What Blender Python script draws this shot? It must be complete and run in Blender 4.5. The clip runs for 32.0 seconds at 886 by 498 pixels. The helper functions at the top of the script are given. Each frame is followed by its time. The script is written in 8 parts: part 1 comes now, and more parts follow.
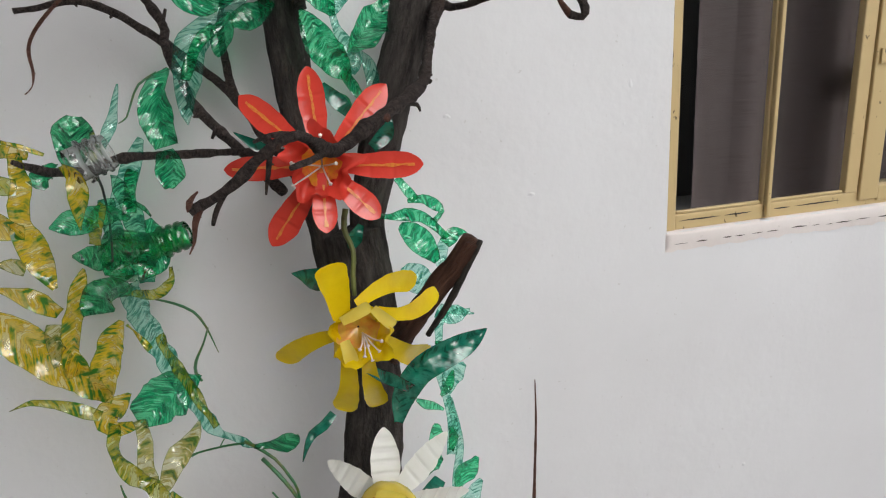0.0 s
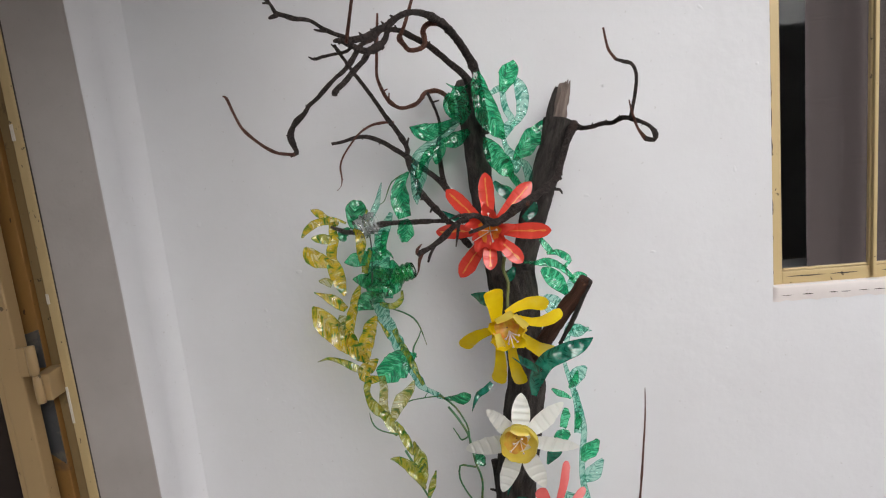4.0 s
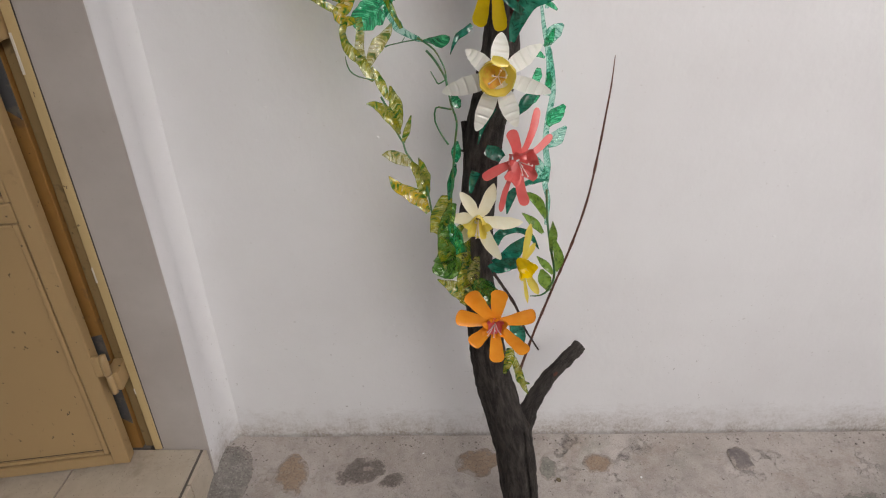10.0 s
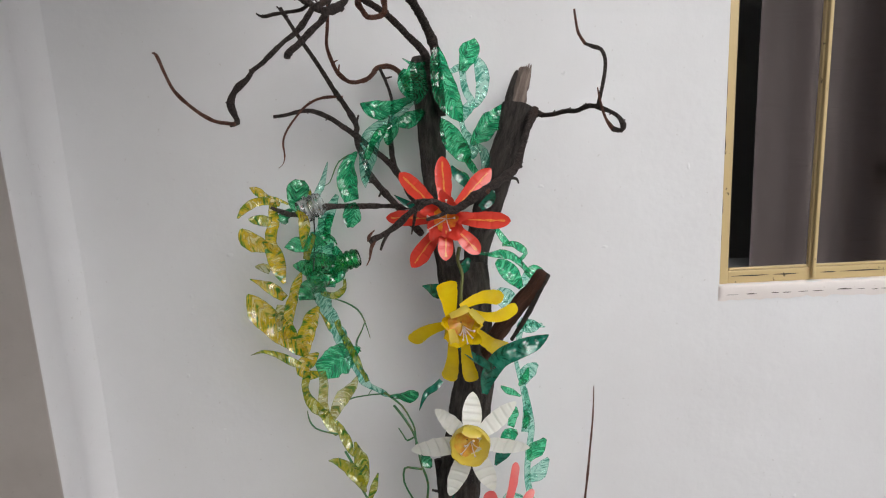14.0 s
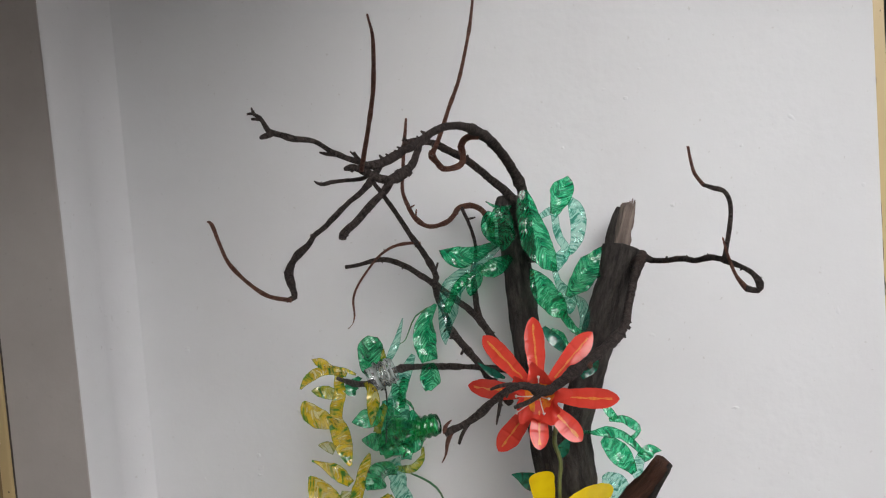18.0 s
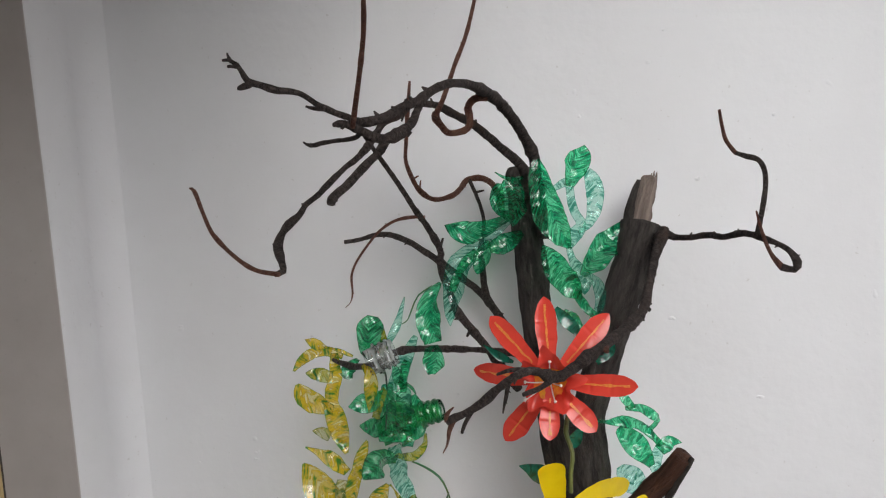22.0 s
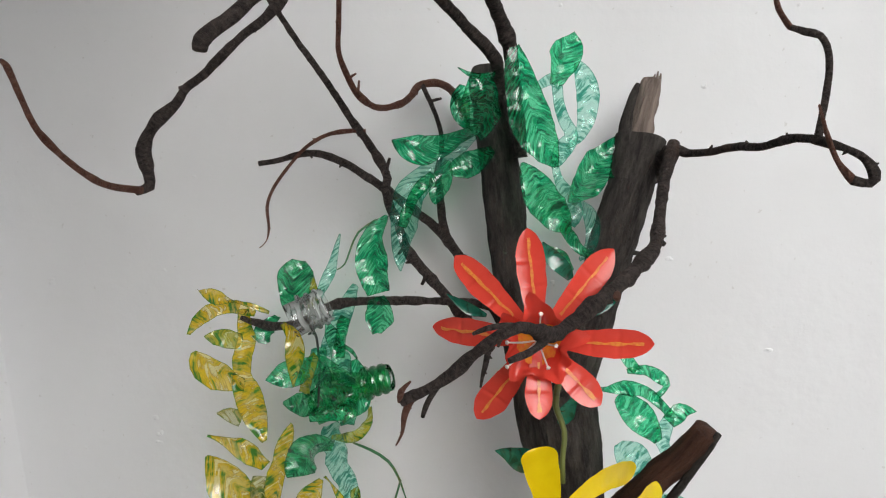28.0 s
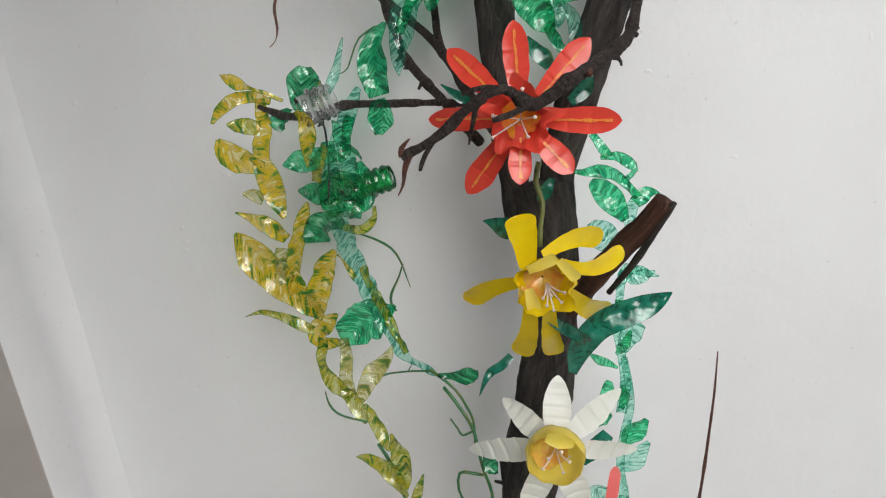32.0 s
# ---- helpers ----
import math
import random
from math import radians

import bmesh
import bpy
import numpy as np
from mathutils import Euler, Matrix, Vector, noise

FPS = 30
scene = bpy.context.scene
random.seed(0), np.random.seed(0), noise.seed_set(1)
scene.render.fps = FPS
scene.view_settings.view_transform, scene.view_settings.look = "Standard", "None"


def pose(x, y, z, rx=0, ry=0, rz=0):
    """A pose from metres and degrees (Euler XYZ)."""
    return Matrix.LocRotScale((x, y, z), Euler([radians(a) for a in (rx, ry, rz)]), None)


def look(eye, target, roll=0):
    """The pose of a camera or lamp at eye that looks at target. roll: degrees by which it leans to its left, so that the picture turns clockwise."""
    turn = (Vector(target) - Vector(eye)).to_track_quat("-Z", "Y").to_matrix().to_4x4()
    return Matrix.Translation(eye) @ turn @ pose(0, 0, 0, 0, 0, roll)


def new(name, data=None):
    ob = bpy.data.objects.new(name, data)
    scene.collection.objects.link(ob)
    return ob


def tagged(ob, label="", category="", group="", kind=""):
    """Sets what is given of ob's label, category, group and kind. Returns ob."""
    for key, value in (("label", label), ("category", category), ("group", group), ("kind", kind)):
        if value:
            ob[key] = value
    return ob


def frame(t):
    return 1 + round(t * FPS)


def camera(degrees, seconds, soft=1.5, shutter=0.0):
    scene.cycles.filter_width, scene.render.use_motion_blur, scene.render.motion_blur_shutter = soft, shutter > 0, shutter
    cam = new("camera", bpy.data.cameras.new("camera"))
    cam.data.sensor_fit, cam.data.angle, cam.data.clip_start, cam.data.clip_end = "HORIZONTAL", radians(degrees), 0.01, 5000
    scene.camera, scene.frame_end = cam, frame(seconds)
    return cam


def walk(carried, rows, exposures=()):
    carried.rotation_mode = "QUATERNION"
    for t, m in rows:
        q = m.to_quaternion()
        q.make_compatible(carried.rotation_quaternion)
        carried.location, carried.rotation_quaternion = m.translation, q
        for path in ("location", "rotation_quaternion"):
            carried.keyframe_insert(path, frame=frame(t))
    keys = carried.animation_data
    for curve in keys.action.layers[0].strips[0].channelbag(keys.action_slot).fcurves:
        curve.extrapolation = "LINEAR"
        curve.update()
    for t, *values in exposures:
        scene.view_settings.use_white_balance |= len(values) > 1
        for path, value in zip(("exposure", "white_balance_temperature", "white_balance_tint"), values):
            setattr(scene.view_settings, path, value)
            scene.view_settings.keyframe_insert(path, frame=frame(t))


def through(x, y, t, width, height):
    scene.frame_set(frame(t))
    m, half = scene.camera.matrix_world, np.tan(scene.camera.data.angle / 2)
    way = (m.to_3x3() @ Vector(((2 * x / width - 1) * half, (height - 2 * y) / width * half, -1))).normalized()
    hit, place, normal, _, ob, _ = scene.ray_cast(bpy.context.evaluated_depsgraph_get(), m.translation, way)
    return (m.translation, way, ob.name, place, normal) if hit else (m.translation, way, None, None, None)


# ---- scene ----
cam = camera(70.4, 32.0, soft=1.1)
PATH = [
    (0, (-0.083, -0.835, 1.479), (0.321, 1.041, 0.917), -3.94),
    (0.5, (-0.07, -0.904, 1.499), (0.041, 1.024, 0.979), -4.9),
    (1, (-0.089, -0.968, 1.514), (-0.203, 0.974, 1.053), -4.4),
    (1.5, (-0.141, -1.033, 1.527), (-0.076, 0.909, 1.053), -5.8),
    (2, (-0.178, -1.087, 1.562), (-0.071, 0.878, 1.209), -6.6),
    (2.5, (-0.163, -1.112, 1.597), (-0.132, 0.872, 1.345), -5.24),
    (3, (-0.106, -1.138, 1.567), (-0.186, 0.847, 1.332), -5.0),
    (3.5, (-0.025, -1.171, 1.548), (-0.291, 0.785, 1.225), -5.7),
    (5.5, (-0.095, -1.335, 1.508), (-0.076, 0.633, 1.151), -7.1),
    (6, (-0.108, -1.349, 1.488), (-0.132, 0.61, 1.086), -6.3),
    (6.5, (-0.11, -1.337, 1.461), (-0.132, 0.613, 1.02), -5.3),
    (7, (-0.114, -1.318, 1.424), (-0.086, 0.579, 0.79), -1.7),
    (7.5, (-0.114, -1.309, 1.392), (-0.083, 0.553, 0.662), -1.9),
    (8, (-0.102, -1.311, 1.372), (-0.071, 0.52, 0.569), -2.3),
    (8.5, (-0.096, -1.343, 1.356), (-0.096, 0.472, 0.518), -0.3),
    (9, (-0.121, -1.335, 1.331), (-0.117, 0.42, 0.372), 0.9),
    (9.5, (-0.119, -1.33, 1.314), (-0.146, 0.4, 0.31), 0.1),
    (10, (-0.104, -1.301, 1.329), (-0.167, 0.449, 0.364), -2.1),
    (10.5, (-0.094, -1.249, 1.308), (-0.045, 0.372, 0.137), -1.3),
    (11, (-0.09, -1.244, 1.291), (-0.071, 0.404, 0.158), -2.2),
    (11.5, (-0.098, -1.255, 1.381), (-0.167, 0.532, 0.487), -3.9),
    (12, (-0.081, -1.256, 1.44), (-0.252, 0.584, 0.676), -5.1),
    (12.5, (-0.051, -1.224, 1.481), (-0.223, 0.647, 0.796), -3.8),
    (13, (-0.015, -1.202, 1.503), (-0.255, 0.693, 0.909), -4.7),
    (13.5, (-0.019, -1.188, 1.52), (-0.179, 0.744, 1.026), -4.1),
    (14, (-0.075, -1.15, 1.531), (-0.068, 0.812, 1.143), -2.7),
    (14.5, (-0.116, -1.109, 1.56), (-0.049, 0.858, 1.204), -4.06),
    (16.5, (-0.092, -1.052, 1.585), (-0.277, 0.928, 1.378), -3.6),
    (17, (-0.074, -1.028, 1.586), (-0.296, 0.953, 1.42), -3.0),
    (17.5, (-0.056, -1.013, 1.608), (-0.292, 0.969, 1.489), -4.3),
    (18, (-0.063, -1.004, 1.615), (-0.34, 0.975, 1.522), -4.3),
    (18.5, (-0.077, -0.993, 1.619), (-0.293, 0.993, 1.512), -4.6),
    (19, (-0.096, -1.006, 1.621), (-0.292, 0.981, 1.507), -4.9),
    (19.5, (-0.115, -1.01, 1.623), (-0.217, 0.982, 1.475), -4.7),
    (20, (-0.126, -1.01, 1.622), (-0.204, 0.983, 1.478), -4.8),
    (20.5, (-0.117, -1.006, 1.622), (-0.266, 0.984, 1.483), -5.3),
    (21, (-0.087, -0.991, 1.617), (-0.335, 0.989, 1.48), -4.5),
    (21.5, (-0.049, -0.977, 1.602), (-0.444, 0.975, 1.421), -4.6),
    (22, (-0.064, -0.943, 1.6), (-0.381, 1.026, 1.456), -3.8),
    (22.5, (-0.114, -0.911, 1.616), (-0.261, 1.082, 1.527), -3.7),
    (23, (-0.166, -0.908, 1.624), (-0.226, 1.09, 1.586), -3.8),
    (23.5, (-0.17, -0.887, 1.623), (-0.19, 1.112, 1.561), -4.8),
    (24, (-0.141, -0.843, 1.625), (-0.294, 1.15, 1.548), -4.8),
    (24.5, (-0.092, -0.798, 1.626), (-0.401, 1.176, 1.549), -4.4),
    (25, (-0.051, -0.777, 1.615), (-0.5, 1.171, 1.545), -2.9),
    (25.5, (-0.032, -0.759, 1.596), (-0.465, 1.188, 1.456), -4.0),
    (26, (-0.039, -0.755, 1.585), (-0.475, 1.186, 1.387), -5.1),
    (26.5, (-0.044, -0.756, 1.578), (-0.346, 1.209, 1.36), -6.2),
    (28.5, (-0.111, -0.762, 1.54), (-0.242, 1.205, 1.206), -3.5),
    (29, (-0.101, -0.77, 1.525), (-0.252, 1.191, 1.162), -2.9),
    (29.5, (-0.072, -0.755, 1.512), (-0.305, 1.201, 1.169), -2.6),
    (30, (-0.046, -0.736, 1.502), (-0.405, 1.197, 1.139), -2.5),
    (30.5, (-0.047, -0.746, 1.499), (-0.452, 1.179, 1.136), -3.1),
    (31, (-0.079, -0.77, 1.489), (-0.424, 1.136, 0.992), -3.9),
    (31.5, (-0.1, -0.818, 1.49), (-0.436, 1.07, 0.923), -4.0),
    (32, (-0.097, -0.854, 1.484), (-0.254, 1.026, 0.821), -4.4),
]
EXPOSURES = [(0.0, -0.08, 6520, 10), (1.0, 0.0, 6520, 10), (3.0, -0.02, 6540, 12), (6.0, -0.03, 6560, 12), (8.0, -0.05, 6680, 13), (10.5, -0.03, 6850, 14), (12.0, -0.04, 6700, 12), (13.0, -0.05, 6600, 11),
             (17.0, -0.07, 6520, 11), (21.0, -0.05, 6500, 11), (25.0, 0.04, 6500, 10), (26.5, 0.11, 6520, 9), (29.0, 0.19, 6560, 8), (30.0, 0.26, 6580, 7), (32.0, 0.13, 6560, 8)]
walk(cam, [(t, look(eye, target, roll)) for t, eye, target, roll in PATH], EXPOSURES)

# ---- sky, sun, exposure ----
world = bpy.data.worlds.new("overcast_sky")
scene.world = world
world.use_nodes = True
_wn, _wl = world.node_tree.nodes, world.node_tree.links
_bg = _wn["Background"]
_sky = _wn.new("ShaderNodeTexSky")
_sky.sky_type, _sky.sun_disc = "NISHITA", False
_sky.sun_elevation, _sky.sun_rotation = radians(32), radians(157)
_sky.air_density, _sky.dust_density, _sky.ozone_density = 1.0, 4.0, 1.0
_hsv = _wn.new("ShaderNodeHueSaturation")
_hsv.inputs["Saturation"].default_value = 0.12
_wl.new(_sky.outputs[0], _hsv.inputs["Color"])
_wl.new(_hsv.outputs[0], _bg.inputs["Color"])
_bg.inputs["Strength"].default_value = 0.15
sun = new("sun", bpy.data.lights.new("sun", "SUN"))
sun.data.energy, sun.data.angle, sun.data.color = 1.85, radians(72), (0.98, 0.99, 1.0)
sun.matrix_world = look((2.1, -5.0, 5.4), (0, 0, 1.0))
scene.view_settings.exposure = 0.0

# ---- helpers of this scene ----
def mesh_of(name, verts, faces, material, smooth=True):
    me = bpy.data.meshes.new(name)
    me.from_pydata([tuple(v) for v in verts], [], faces)
    me.materials.append(material)
    if smooth:
        me.polygons.foreach_set("use_smooth", [True] * len(me.polygons))
    me.update()
    return me


def lay_uv(me, name, pairs):
    """A layer of surface coordinates, one pair for each vertex."""
    layer = me.uv_layers.new(name=name)
    for loop in me.loops:
        layer.data[loop.index].uv = pairs[loop.vertex_index]


def put_part(name, me, parent=None, label=""):
    ob = new(name, me)
    if parent is not None:
        ob.parent = parent
    return tagged(ob, label)


def part(name, bm, material, parent=None, label="", smooth=False):
    """One mesh object from a bmesh."""
    me = bpy.data.meshes.new(name)
    bm.normal_update()
    bm.to_mesh(me)
    bm.free()
    me.materials.append(material)
    if smooth:
        me.polygons.foreach_set("use_smooth", [True] * len(me.polygons))
    return put_part(name, me, parent, label)


def box(lo, hi, bevel=0.0, segments=2):
    bm = bmesh.new()
    bmesh.ops.create_cube(bm, size=1.0)
    lo, hi = Vector(lo), Vector(hi)
    for v in bm.verts:
        v.co = Vector([(lo[i] + hi[i]) / 2 + v.co[i] * (hi[i] - lo[i]) for i in range(3)])
    if bevel:
        bmesh.ops.bevel(bm, geom=bm.edges[:], offset=bevel, segments=segments, affect="EDGES", profile=0.5)
    return bm


def thing(name, label, category, group="", at=(0, 0, 0)):
    ob = new(name)
    ob.location = at
    ob.empty_display_size = 0.02
    return tagged(ob, label, category, group)


def spline(points, step):
    """A smooth line through points of any dimension, with about step metres between its points."""
    pts = [np.array(p, float) for p in points]
    if len(pts) == 2:
        pts = [pts[0], (pts[0] + pts[1]) / 2, pts[1]]
    pts = [2 * pts[0] - pts[1]] + pts + [2 * pts[-1] - pts[-2]]
    out = []
    for a, b, c, d in zip(pts, pts[1:], pts[2:], pts[3:]):
        n = max(2, int(np.linalg.norm((c - b)[:3]) / step))
        for k in range(n):
            t = k / n
            out.append(0.5 * (2 * b + (c - a) * t + (2 * a - 5 * b + 4 * c - d) * t * t + (3 * b - a - 3 * c + d) * t ** 3))
    out.append(pts[-2])
    return out


def tube(points, sides=8, step=0.008, bark=0.0, scale=60.0, knots=0.0, pointed=False, stretch=1.0, grain=None):
    """Vertices and faces of a round limb through points (x, y, z, radius), with uneven bark."""
    line = spline(points, step)
    pos, rad = [Vector(p[:3]) for p in line], [float(p[3]) for p in line]
    verts, faces, side, run = [], [], None, 0.0
    for i, p in enumerate(pos):
        way = (pos[min(i + 1, len(pos) - 1)] - pos[max(i - 1, 0)]).normalized()
        if side is None:
            side = way.orthogonal().normalized()
        side = (side - way * side.dot(way)).normalized()
        up = way.cross(side)
        r = max(rad[i], 0.0004)
        if knots:
            r *= 1 + knots * max(0.0, noise.noise(p * 45.0 + Vector((7, 3, 1))) - 0.12) * 2.2
        run += (p - pos[i - 1]).length if i else 0.0
        for k in range(sides):
            a = 2 * math.pi * k / sides
            if grain is not None:
                grain.extend((r * math.cos(a) + pos[0].x * 9, r * math.sin(a), run))
            out = side * math.cos(a) + up * math.sin(a)
            q = p + out * r
            if bark:
                d = noise.noise(Vector((q.x, q.y, q.z / stretch)) * scale) + 0.6 * noise.noise(Vector((q.x, q.y, q.z / stretch)) * scale * 2.7)
                q += out * r * bark * d
            verts.append(q)
        if i:
            o = (i - 1) * sides
            faces += [(o + k, o + (k + 1) % sides, o + sides + (k + 1) % sides, o + sides + k) for k in range(sides)]
    n = len(pos)
    verts += [pos[0], pos[-1] + (pos[-1] - pos[-2]).normalized() * (rad[-1] * (1.5 if pointed else 0.25))]
    faces += [(sides * n, (k + 1) % sides, k) for k in range(sides)]
    o = (n - 1) * sides
    faces += [(sides * n + 1, o + k, o + (k + 1) % sides) for k in range(sides)]
    return verts, faces


def limb(name, points, material, parent, label="", **how):
    grain = []
    verts, faces = tube(points, grain=grain, **how)
    me = mesh_of(name, verts, faces, material)
    grain += grain[:3] + grain[-3:]
    me.attributes.new("grain", "FLOAT_VECTOR", "POINT").data.foreach_set("vector", grain)
    return put_part(name, me, parent, label)


# ---- materials ----
def material(name):
    m = bpy.data.materials.new(name)
    m.use_nodes = True
    nodes, links = m.node_tree.nodes, m.node_tree.links
    return m, nodes, links, nodes["Principled BSDF"]


def tex(nodes, links, kind, scale, detail=4.0, rough=0.55, vector=None, stretch=None):
    n = nodes.new("ShaderNodeTexNoise" if kind == "noise" else "ShaderNodeTexVoronoi")
    n.inputs["Scale"].default_value = scale
    if kind == "noise":
        n.inputs["Detail"].default_value, n.inputs["Roughness"].default_value = detail, rough
    src = vector
    if src is None:
        src = nodes.new("ShaderNodeTexCoord").outputs["Object"]
    if stretch:
        mp = nodes.new("ShaderNodeMapping")
        mp.inputs["Scale"].default_value = stretch
        links.new(src, mp.inputs["Vector"])
        src = mp.outputs["Vector"]
    links.new(src, n.inputs["Vector"])
    return n


def ramp(nodes, links, value, stops):
    r = nodes.new("ShaderNodeValToRGB")
    while len(r.color_ramp.elements) < len(stops):
        r.color_ramp.elements.new(0.5)
    for e, (p, c) in zip(r.color_ramp.elements, stops):
        e.position, e.color = p, (*c, 1.0) if len(c) == 3 else c
    links.new(value, r.inputs["Fac"])
    return r


def mixed(nodes, links, fac, a, b, blend="MIX"):
    m = nodes.new("ShaderNodeMix")
    m.data_type, m.blend_type = "RGBA", blend
    for sock, v in ((m.inputs[0], fac), (m.inputs[6], a), (m.inputs[7], b)):
        if isinstance(v, (int, float)):
            sock.default_value = v
        elif isinstance(v, tuple):
            sock.default_value = (*v, 1.0)
        else:
            links.new(v, sock)
    return m.outputs[2]


def bump(nodes, links, height, strength, distance, normal=None):
    b = nodes.new("ShaderNodeBump")
    b.inputs["Strength"].default_value, b.inputs["Distance"].default_value = strength, distance
    links.new(height, b.inputs["Height"])
    if normal is not None:
        links.new(normal, b.inputs["Normal"])
    return b.outputs["Normal"]


def maths(nodes, links, op, a, b=None):
    n = nodes.new("ShaderNodeMath")
    n.operation = op
    for sock, v in zip(n.inputs, (a, b)):
        if v is None:
            continue
        if isinstance(v, (int, float)):
            sock.default_value = v
        else:
            links.new(v, sock)
    return n.outputs[0]


def plaster(name, base, stain, dirt, rough=0.85, band=0.10, amount=0.5):
    """Painted plaster: brush waves, faint clouds, pits, and splashed dirt close to the floor."""
    m, nodes, links, p = material(name)
    geo = nodes.new("ShaderNodeNewGeometry").outputs["Position"]
    cloud = tex(nodes, links, "noise", 2.6, 5, 0.6, geo)
    fine = tex(nodes, links, "noise", 55, 4, 0.6, geo)
    wave = tex(nodes, links, "noise", 13, 3, 0.5, geo)
    c = mixed(nodes, links, ramp(nodes, links, cloud.outputs["Fac"], [(0.40, (0, 0, 0)), (0.72, (1, 1, 1))]).outputs["Color"], base, stain)
    speck = ramp(nodes, links, tex(nodes, links, "noise", 120, 2, 0.5, geo).outputs["Fac"], [(0.70, (0, 0, 0)), (0.74, (1, 1, 1))])
    c = mixed(nodes, links, maths(nodes, links, "MULTIPLY", speck.outputs["Color"], 0.22), c, dirt)
    sep = nodes.new("ShaderNodeSeparateXYZ")
    links.new(geo, sep.inputs[0])
    ragged = maths(nodes, links, "ADD", sep.outputs["Z"], maths(nodes, links, "MULTIPLY", maths(nodes, links, "SUBTRACT", tex(nodes, links, "noise", 26, 9, 0.8, geo, (1, 1, 1.8)).outputs["Fac"], 0.5), -0.20))
    low = ramp(nodes, links, ragged, [(0.01, (1, 1, 1)), (0.02 + 0.35 * band, (0.6, 0.6, 0.6)), (0.03 + band, (0, 0, 0))])
    flick = ramp(nodes, links, tex(nodes, links, "noise", 150, 4, 0.7, geo, (1, 1, 0.7)).outputs["Fac"], [(0.36, (0.45, 0.45, 0.45)), (0.60, (1, 1, 1))])
    patchy = ramp(nodes, links, tex(nodes, links, "noise", 9, 5, 0.7, geo).outputs["Fac"], [(0.36, (0.35, 0.35, 0.35)), (0.58, (1, 1, 1))])
    spatter = maths(nodes, links, "MULTIPLY", maths(nodes, links, "MULTIPLY", maths(nodes, links, "MULTIPLY", low.outputs["Color"], flick.outputs["Color"]), patchy.outputs["Color"]), amount)
    c = mixed(nodes, links, spatter, c, dirt)
    foot = ramp(nodes, links, maths(nodes, links, "ADD", sep.outputs["Z"], maths(nodes, links, "MULTIPLY", tex(nodes, links, "noise", 60, 4, 0.7, geo).outputs["Fac"], -0.03)), [(0.0, (1, 1, 1)), (0.009, (0, 0, 0))])
    c = mixed(nodes, links, maths(nodes, links, "MULTIPLY", foot.outputs["Color"], 0.4 * min(1.0, amount)), c, tuple(0.35 * v for v in dirt))
    lowish = ramp(nodes, links, sep.outputs["Z"], [(0.03, (1, 1, 1)), (0.55, (0, 0, 0))])
    crowd = ramp(nodes, links, tex(nodes, links, "noise", 7, 3, 0.6, geo).outputs["Fac"], [(0.46, (0, 0, 0)), (0.60, (1, 1, 1))])
    spot = ramp(nodes, links, tex(nodes, links, "noise", 85, 3, 0.6, geo).outputs["Fac"], [(0.655, (0, 0, 0)), (0.69, (1, 1, 1))])
    c = mixed(nodes, links, maths(nodes, links, "MULTIPLY", maths(nodes, links, "MULTIPLY", maths(nodes, links, "MULTIPLY", lowish.outputs["Color"], crowd.outputs["Color"]), spot.outputs["Color"]), 0.75 * min(1.0, amount)), c, tuple(0.55 * v for v in dirt))
    blob = ramp(nodes, links, tex(nodes, links, "noise", 33, 3, 0.6, geo).outputs["Fac"], [(0.745, (0, 0, 0)), (0.775, (1, 1, 1))])
    c = mixed(nodes, links, maths(nodes, links, "MULTIPLY", blob.outputs["Color"], 0.22), c, dirt)
    links.new(c, p.inputs["Base Color"])
    p.inputs["Roughness"].default_value = rough
    n = bump(nodes, links, wave.outputs["Fac"], 0.28, 0.007)
    n = bump(nodes, links, fine.outputs["Fac"], 0.35, 0.002, n)
    pit = ramp(nodes, links, tex(nodes, links, "noise", 38, 2, 0.4, geo).outputs["Fac"], [(0.74, (0, 0, 0)), (0.80, (1, 1, 1))])
    n = bump(nodes, links, pit.outputs["Color"], 0.3, 0.002, n)
    links.new(n, p.inputs["Normal"])
    return m


def painted(name, base, worn, rough=0.4, wear=0.66, scale=14.0, grain=70.0):
    """Brushed enamel paint with grime and chips."""
    m, nodes, links, p = material(name)
    geo = nodes.new("ShaderNodeNewGeometry").outputs["Position"]
    cloud = tex(nodes, links, "noise", scale, 6, 0.65, geo)
    c = mixed(nodes, links, ramp(nodes, links, cloud.outputs["Fac"], [(wear, (0, 0, 0)), (wear + 0.1, (1, 1, 1))]).outputs["Color"], base, worn)
    shade = tex(nodes, links, "noise", 5, 3, 0.5, geo)
    c = mixed(nodes, links, maths(nodes, links, "MULTIPLY", shade.outputs["Fac"], 0.35), c, tuple(0.72 * v for v in base))
    chip = ramp(nodes, links, tex(nodes, links, "noise", 75, 3, 0.6, geo, (1, 1, 0.6)).outputs["Fac"], [(0.685, (0, 0, 0)), (0.70, (1, 1, 1))])
    c = mixed(nodes, links, maths(nodes, links, "MULTIPLY", chip.outputs["Color"], 0.85), c, tuple(0.16 * v for v in base))
    links.new(c, p.inputs["Base Color"])
    p.inputs["Roughness"].default_value = rough
    links.new(bump(nodes, links, tex(nodes, links, "noise", grain, 3, 0.5, geo, (1, 1, 0.12)).outputs["Fac"], 0.2, 0.001), p.inputs["Normal"])
    return m


